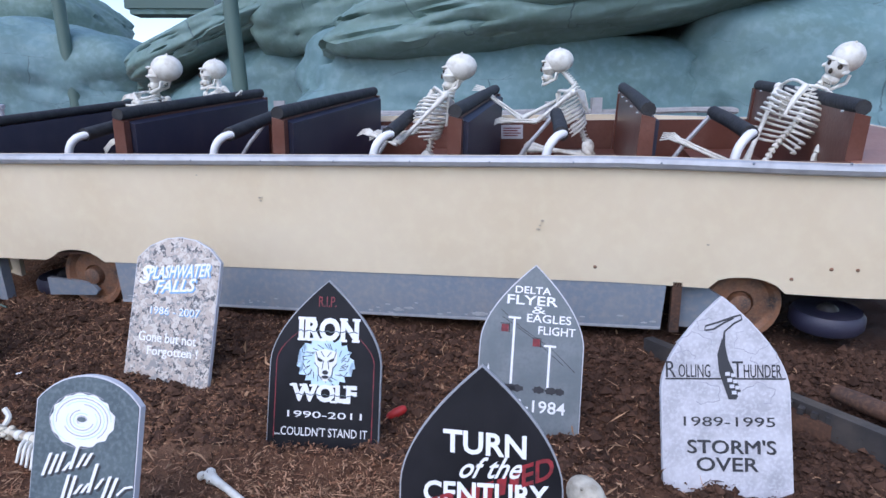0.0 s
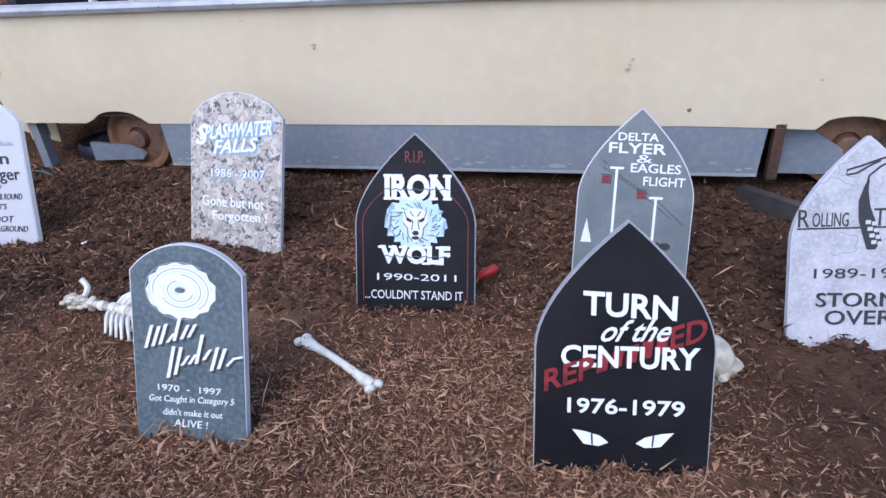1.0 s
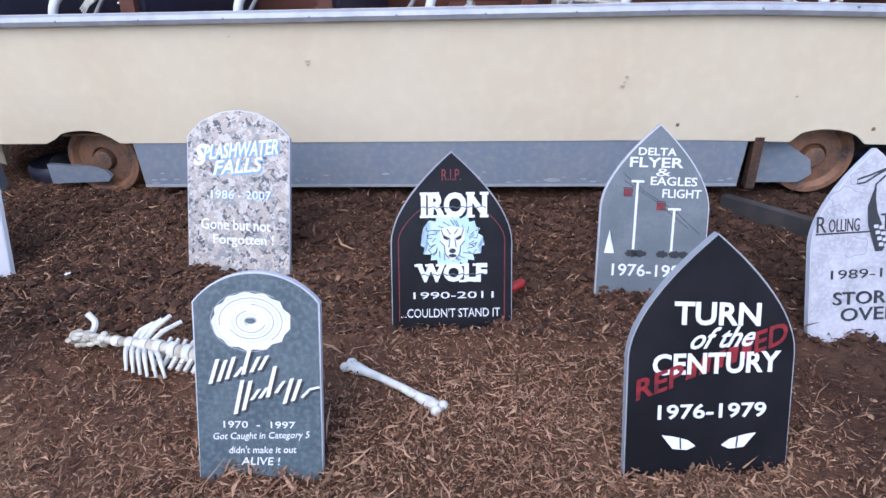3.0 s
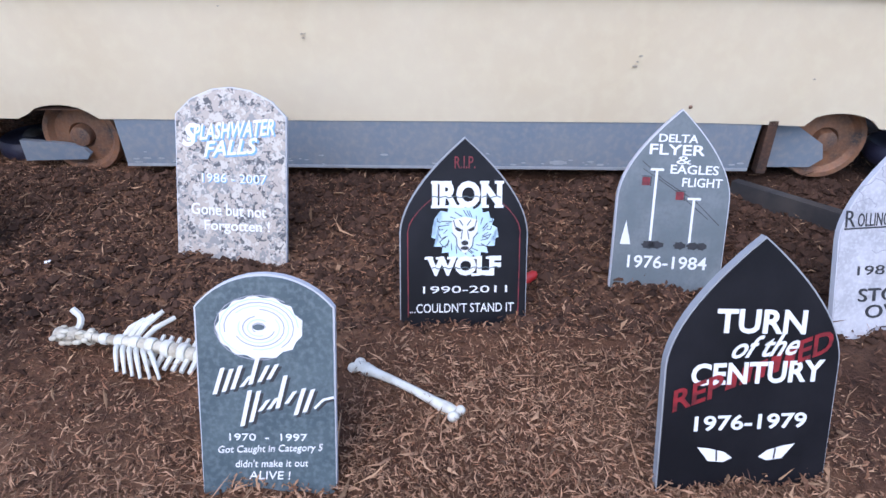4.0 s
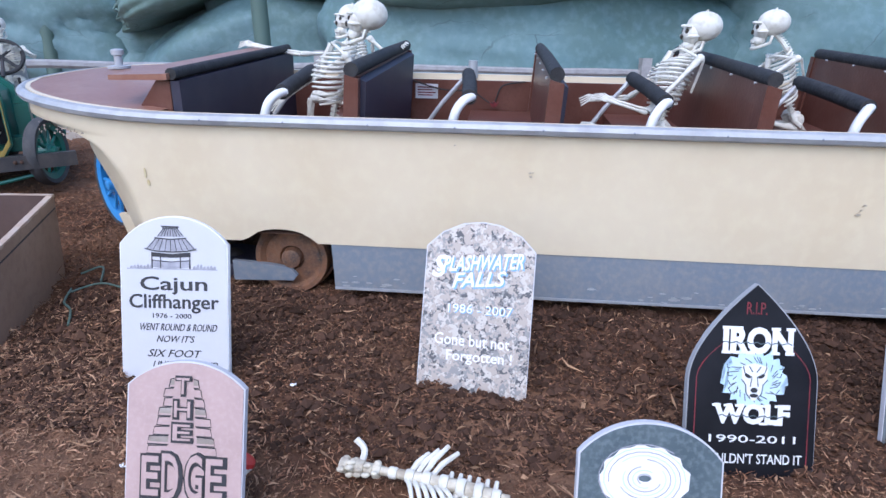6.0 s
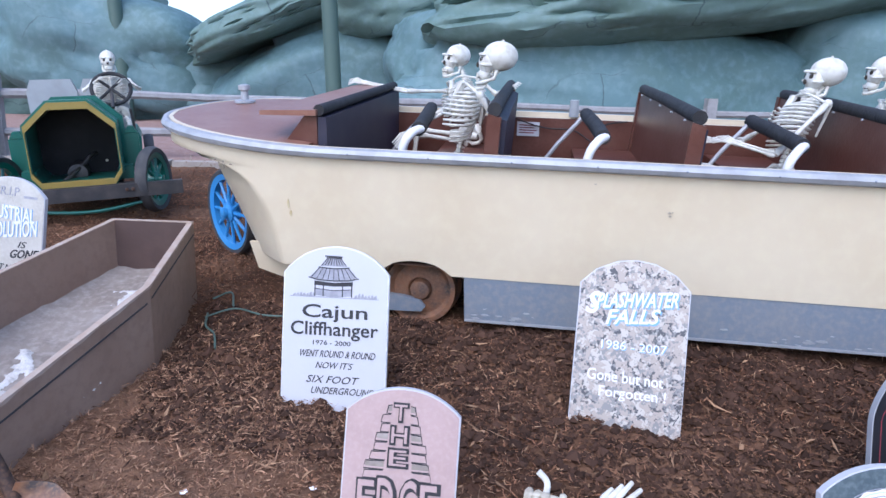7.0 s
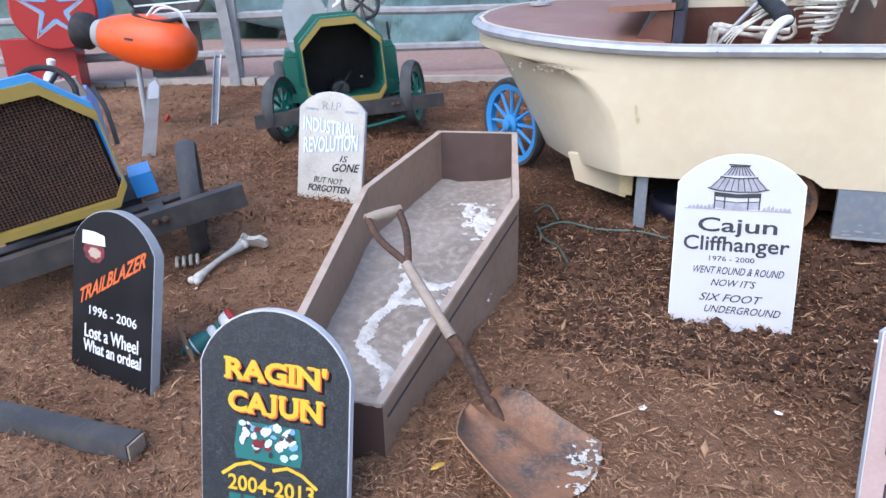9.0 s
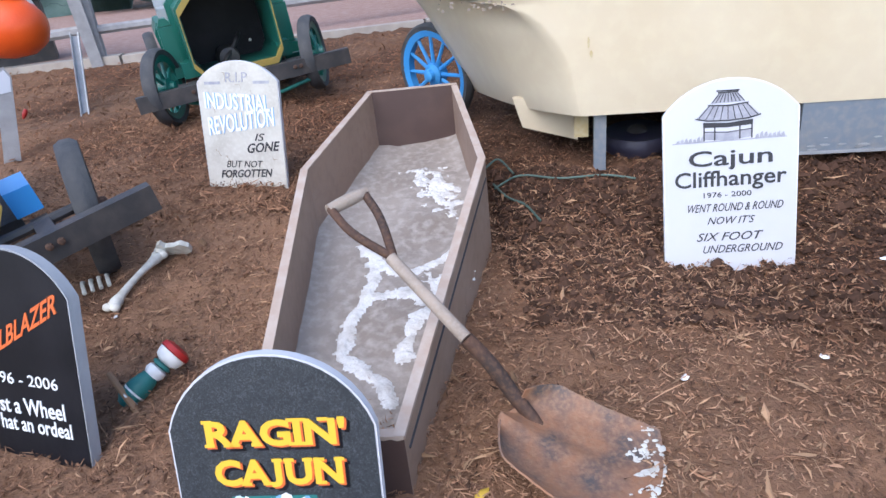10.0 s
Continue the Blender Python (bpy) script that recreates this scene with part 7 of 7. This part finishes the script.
_hb = thing("hand_bones", pose(-4.60, 3.02, ground_z(-4.60, 3.02) + 0.02, 0, 0, 35), "white finger bones lying under the blue car's bumper", "bones")
for _k in range(4):
    part("finger", tube(bend([(0.03 * _k, 0, 0.0), (0.03 * _k + 0.006, 0.05, 0.022), (0.03 * _k + 0.014, 0.10, 0.004)], 4), [0.008] * 9, 7), M_BONE, _hb)


# ---- wood chips ----
def chips(name, count, region, length, width, material, seed, label, keep=None):
    """A layer of thin bark shreds, one joined mesh."""
    rng = np.random.default_rng(seed)
    x0, x1, y0, y1 = region
    x = rng.uniform(x0, x1, count)
    y = y0 + (y1 - y0) * rng.random(count) ** 1.45
    if keep:
        ok = rng.random(count) < keep(x, y)
        x, y = x[ok], y[ok]
        count = len(x)
    z = np.array([ground_z(a, b) for a, b in zip(x, y)])
    L = rng.lognormal(math.log(length), 0.55, count)
    W = rng.lognormal(math.log(width), 0.4, count)
    a = rng.uniform(0, 2 * math.pi, count)
    pitch = rng.normal(0, 0.42, count)
    d = np.stack([np.cos(a) * np.cos(pitch), np.sin(a) * np.cos(pitch), np.sin(pitch)], 1)
    s = np.stack([-np.sin(a), np.cos(a), rng.normal(0, 0.3, count)], 1)
    c = np.stack([x, y, z + 0.003 + np.abs(np.sin(pitch)) * L * 0.35 + rng.random(count) ** 2 * 0.016], 1)
    bow = rng.normal(0, 0.12, count)[:, None] * L[:, None]
    up = np.array((0, 0, 1.0))
    p0, p3 = c - d * L[:, None] / 2, c + d * L[:, None] / 2
    mid = c + s * bow
    v = np.stack([p0, mid + s * W[:, None] / 2, mid - s * W[:, None] / 2, p3, mid + up * (W[:, None] * 0.45)], 1).reshape(-1, 3)
    base = (np.arange(count) * 5)[:, None]
    f = np.concatenate([base + np.array(t) for t in ((0, 2, 4), (0, 4, 1), (3, 4, 2), (3, 1, 4))], 0)
    me = bpy.data.meshes.new(name)
    me.from_pydata(v.tolist(), [], f.tolist())
    me.materials.append(material)
    return tagged(new(name, me), label, "wood chips", kind="stuff")


# keeps fewer shreds towards +x, where the bed's colour is darker
damp = lambda x, y: 1 - 0.65 * np.clip((x - 0.15) / 0.5, 0, 1)
chips("bark_shreds", 105000, (-5.6, 1.9, 0.75, 5.4), 0.018, 0.0042, M_CHIP, 1, "shredded reddish brown bark mulch", damp)
chips("dark_shreds", 85000, (-5.6, 1.9, 0.75, 5.4), 0.018, 0.0055, M_DARKCHIP, 4, "darker damp bark shreds in the mulch")
chips("pale_shreds", 26000, (-5.6, 1.9, 0.75, 5.4), 0.021, 0.0038, M_PALECHIP, 2, "paler dry wood shreds scattered over the mulch", damp)
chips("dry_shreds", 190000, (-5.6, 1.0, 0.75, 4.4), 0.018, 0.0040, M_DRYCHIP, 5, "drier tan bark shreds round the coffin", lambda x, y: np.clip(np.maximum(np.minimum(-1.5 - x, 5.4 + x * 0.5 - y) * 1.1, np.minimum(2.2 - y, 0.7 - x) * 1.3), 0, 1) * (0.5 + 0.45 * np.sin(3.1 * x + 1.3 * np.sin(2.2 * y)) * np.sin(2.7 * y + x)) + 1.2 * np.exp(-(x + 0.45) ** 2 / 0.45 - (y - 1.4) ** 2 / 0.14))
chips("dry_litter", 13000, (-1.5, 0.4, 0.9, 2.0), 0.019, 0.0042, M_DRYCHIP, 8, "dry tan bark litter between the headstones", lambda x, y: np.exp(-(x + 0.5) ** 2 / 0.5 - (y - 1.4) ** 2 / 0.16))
chips("large_shreds", 2200, (-4.6, 1.0, 0.85, 3.4), 0.040, 0.0075, M_PALECHIP, 7, "long pale splinters lying loose on the mulch", damp)
chips("far_shreds", 26000, (-9.0, -3.0, 3.5, 7.8), 0.034, 0.008, M_CHIP, 3, "coarse bark mulch further back")


def clods(count, seed):
    """Crumbs of dark brown soil lying thickest along the foot of the boat, one joined mesh."""
    rng = np.random.default_rng(seed)
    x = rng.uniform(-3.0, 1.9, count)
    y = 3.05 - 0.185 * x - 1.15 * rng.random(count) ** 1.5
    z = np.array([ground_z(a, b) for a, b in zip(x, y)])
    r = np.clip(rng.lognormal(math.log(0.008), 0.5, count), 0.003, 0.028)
    c = np.stack([x, y, z + r * 0.35], 1)
    a = rng.uniform(0, math.pi / 2, count)
    sides = []
    for k in range(4):
        b = a + math.pi / 2 * k
        q = r * rng.uniform(0.7, 1.35, count)
        sides.append(c + np.stack([np.cos(b) * q, np.sin(b) * q, rng.uniform(-0.25, 0.25, count) * r], 1))
    tip = np.zeros((count, 3))
    tip[:, 2] = r * rng.uniform(0.5, 0.95, count)
    tip[:, :2] = rng.normal(0, 0.2, (count, 2)) * r[:, None]
    v = np.stack(sides + [c + tip, c - tip], 1).reshape(-1, 3)
    base = (np.arange(count) * 6)[:, None]
    f = np.concatenate([base + np.array(t) for k in range(4) for t in ((k, (k + 1) % 4, 4), ((k + 1) % 4, k, 5))], 0)
    me = bpy.data.meshes.new("soil_crumbs")
    me.from_pydata(v.tolist(), [], f.tolist())
    me.materials.append(M_CLOD)
    return tagged(new("soil_crumbs", me), "dark brown soil crumbs beside the boat", "soil", kind="stuff")


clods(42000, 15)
_rng = random.Random(12)
for _i in range(16):
    _x, _y = _rng.uniform(-4.6, 1.2), _rng.uniform(1.4, 3.2)
    _bm = bmesh.new()
    _k = [_bm.verts.new((math.cos(_a) * (0.016 if _j % 2 else 0.011), math.sin(_a) * 0.009, 0.003 * (_j % 2))) for _j, _a in enumerate(2 * math.pi * _j / 8 for _j in range(8))]
    _top = _bm.verts.new((0, 0, 0.007))
    for _j in range(8):
        _bm.faces.new((_k[_j], _k[(_j + 1) % 8], _top))
    solid("small_flake", _bm, M_PALECHIP if _i % 4 else M_WHITE, pose(_x, _y, ground_z(_x, _y) + 0.008, _rng.uniform(-12, 12), _rng.uniform(-12, 12), _rng.uniform(0, 360)), "small pale flake on the mulch", "flake", "pale flakes")
for _x, _y in ((-3.19, 1.86), (-2.86, 1.74), (-3.0, 1.72)):
    _bm = bmesh.new()
    _o = [(0.026, 0), (0.012, 0.010), (-0.012, 0.012), (-0.026, 0.004), (-0.014, -0.010), (0.010, -0.011)]
    _k = [_bm.verts.new((a, b, 0.004 * math.sin(40 * a))) for a, b in _o]
    _top = _bm.verts.new((0, 0, 0.008))
    for _j in range(6):
        _bm.faces.new((_k[_j], _k[(_j + 1) % 6], _top))
    solid("fallen_leaf", _bm, M_YLEAF, pose(_x, _y, ground_z(_x, _y) + 0.012, 8, 5, 40 * _x), "small yellow fallen leaf on the mulch", "leaf", "fallen leaves")
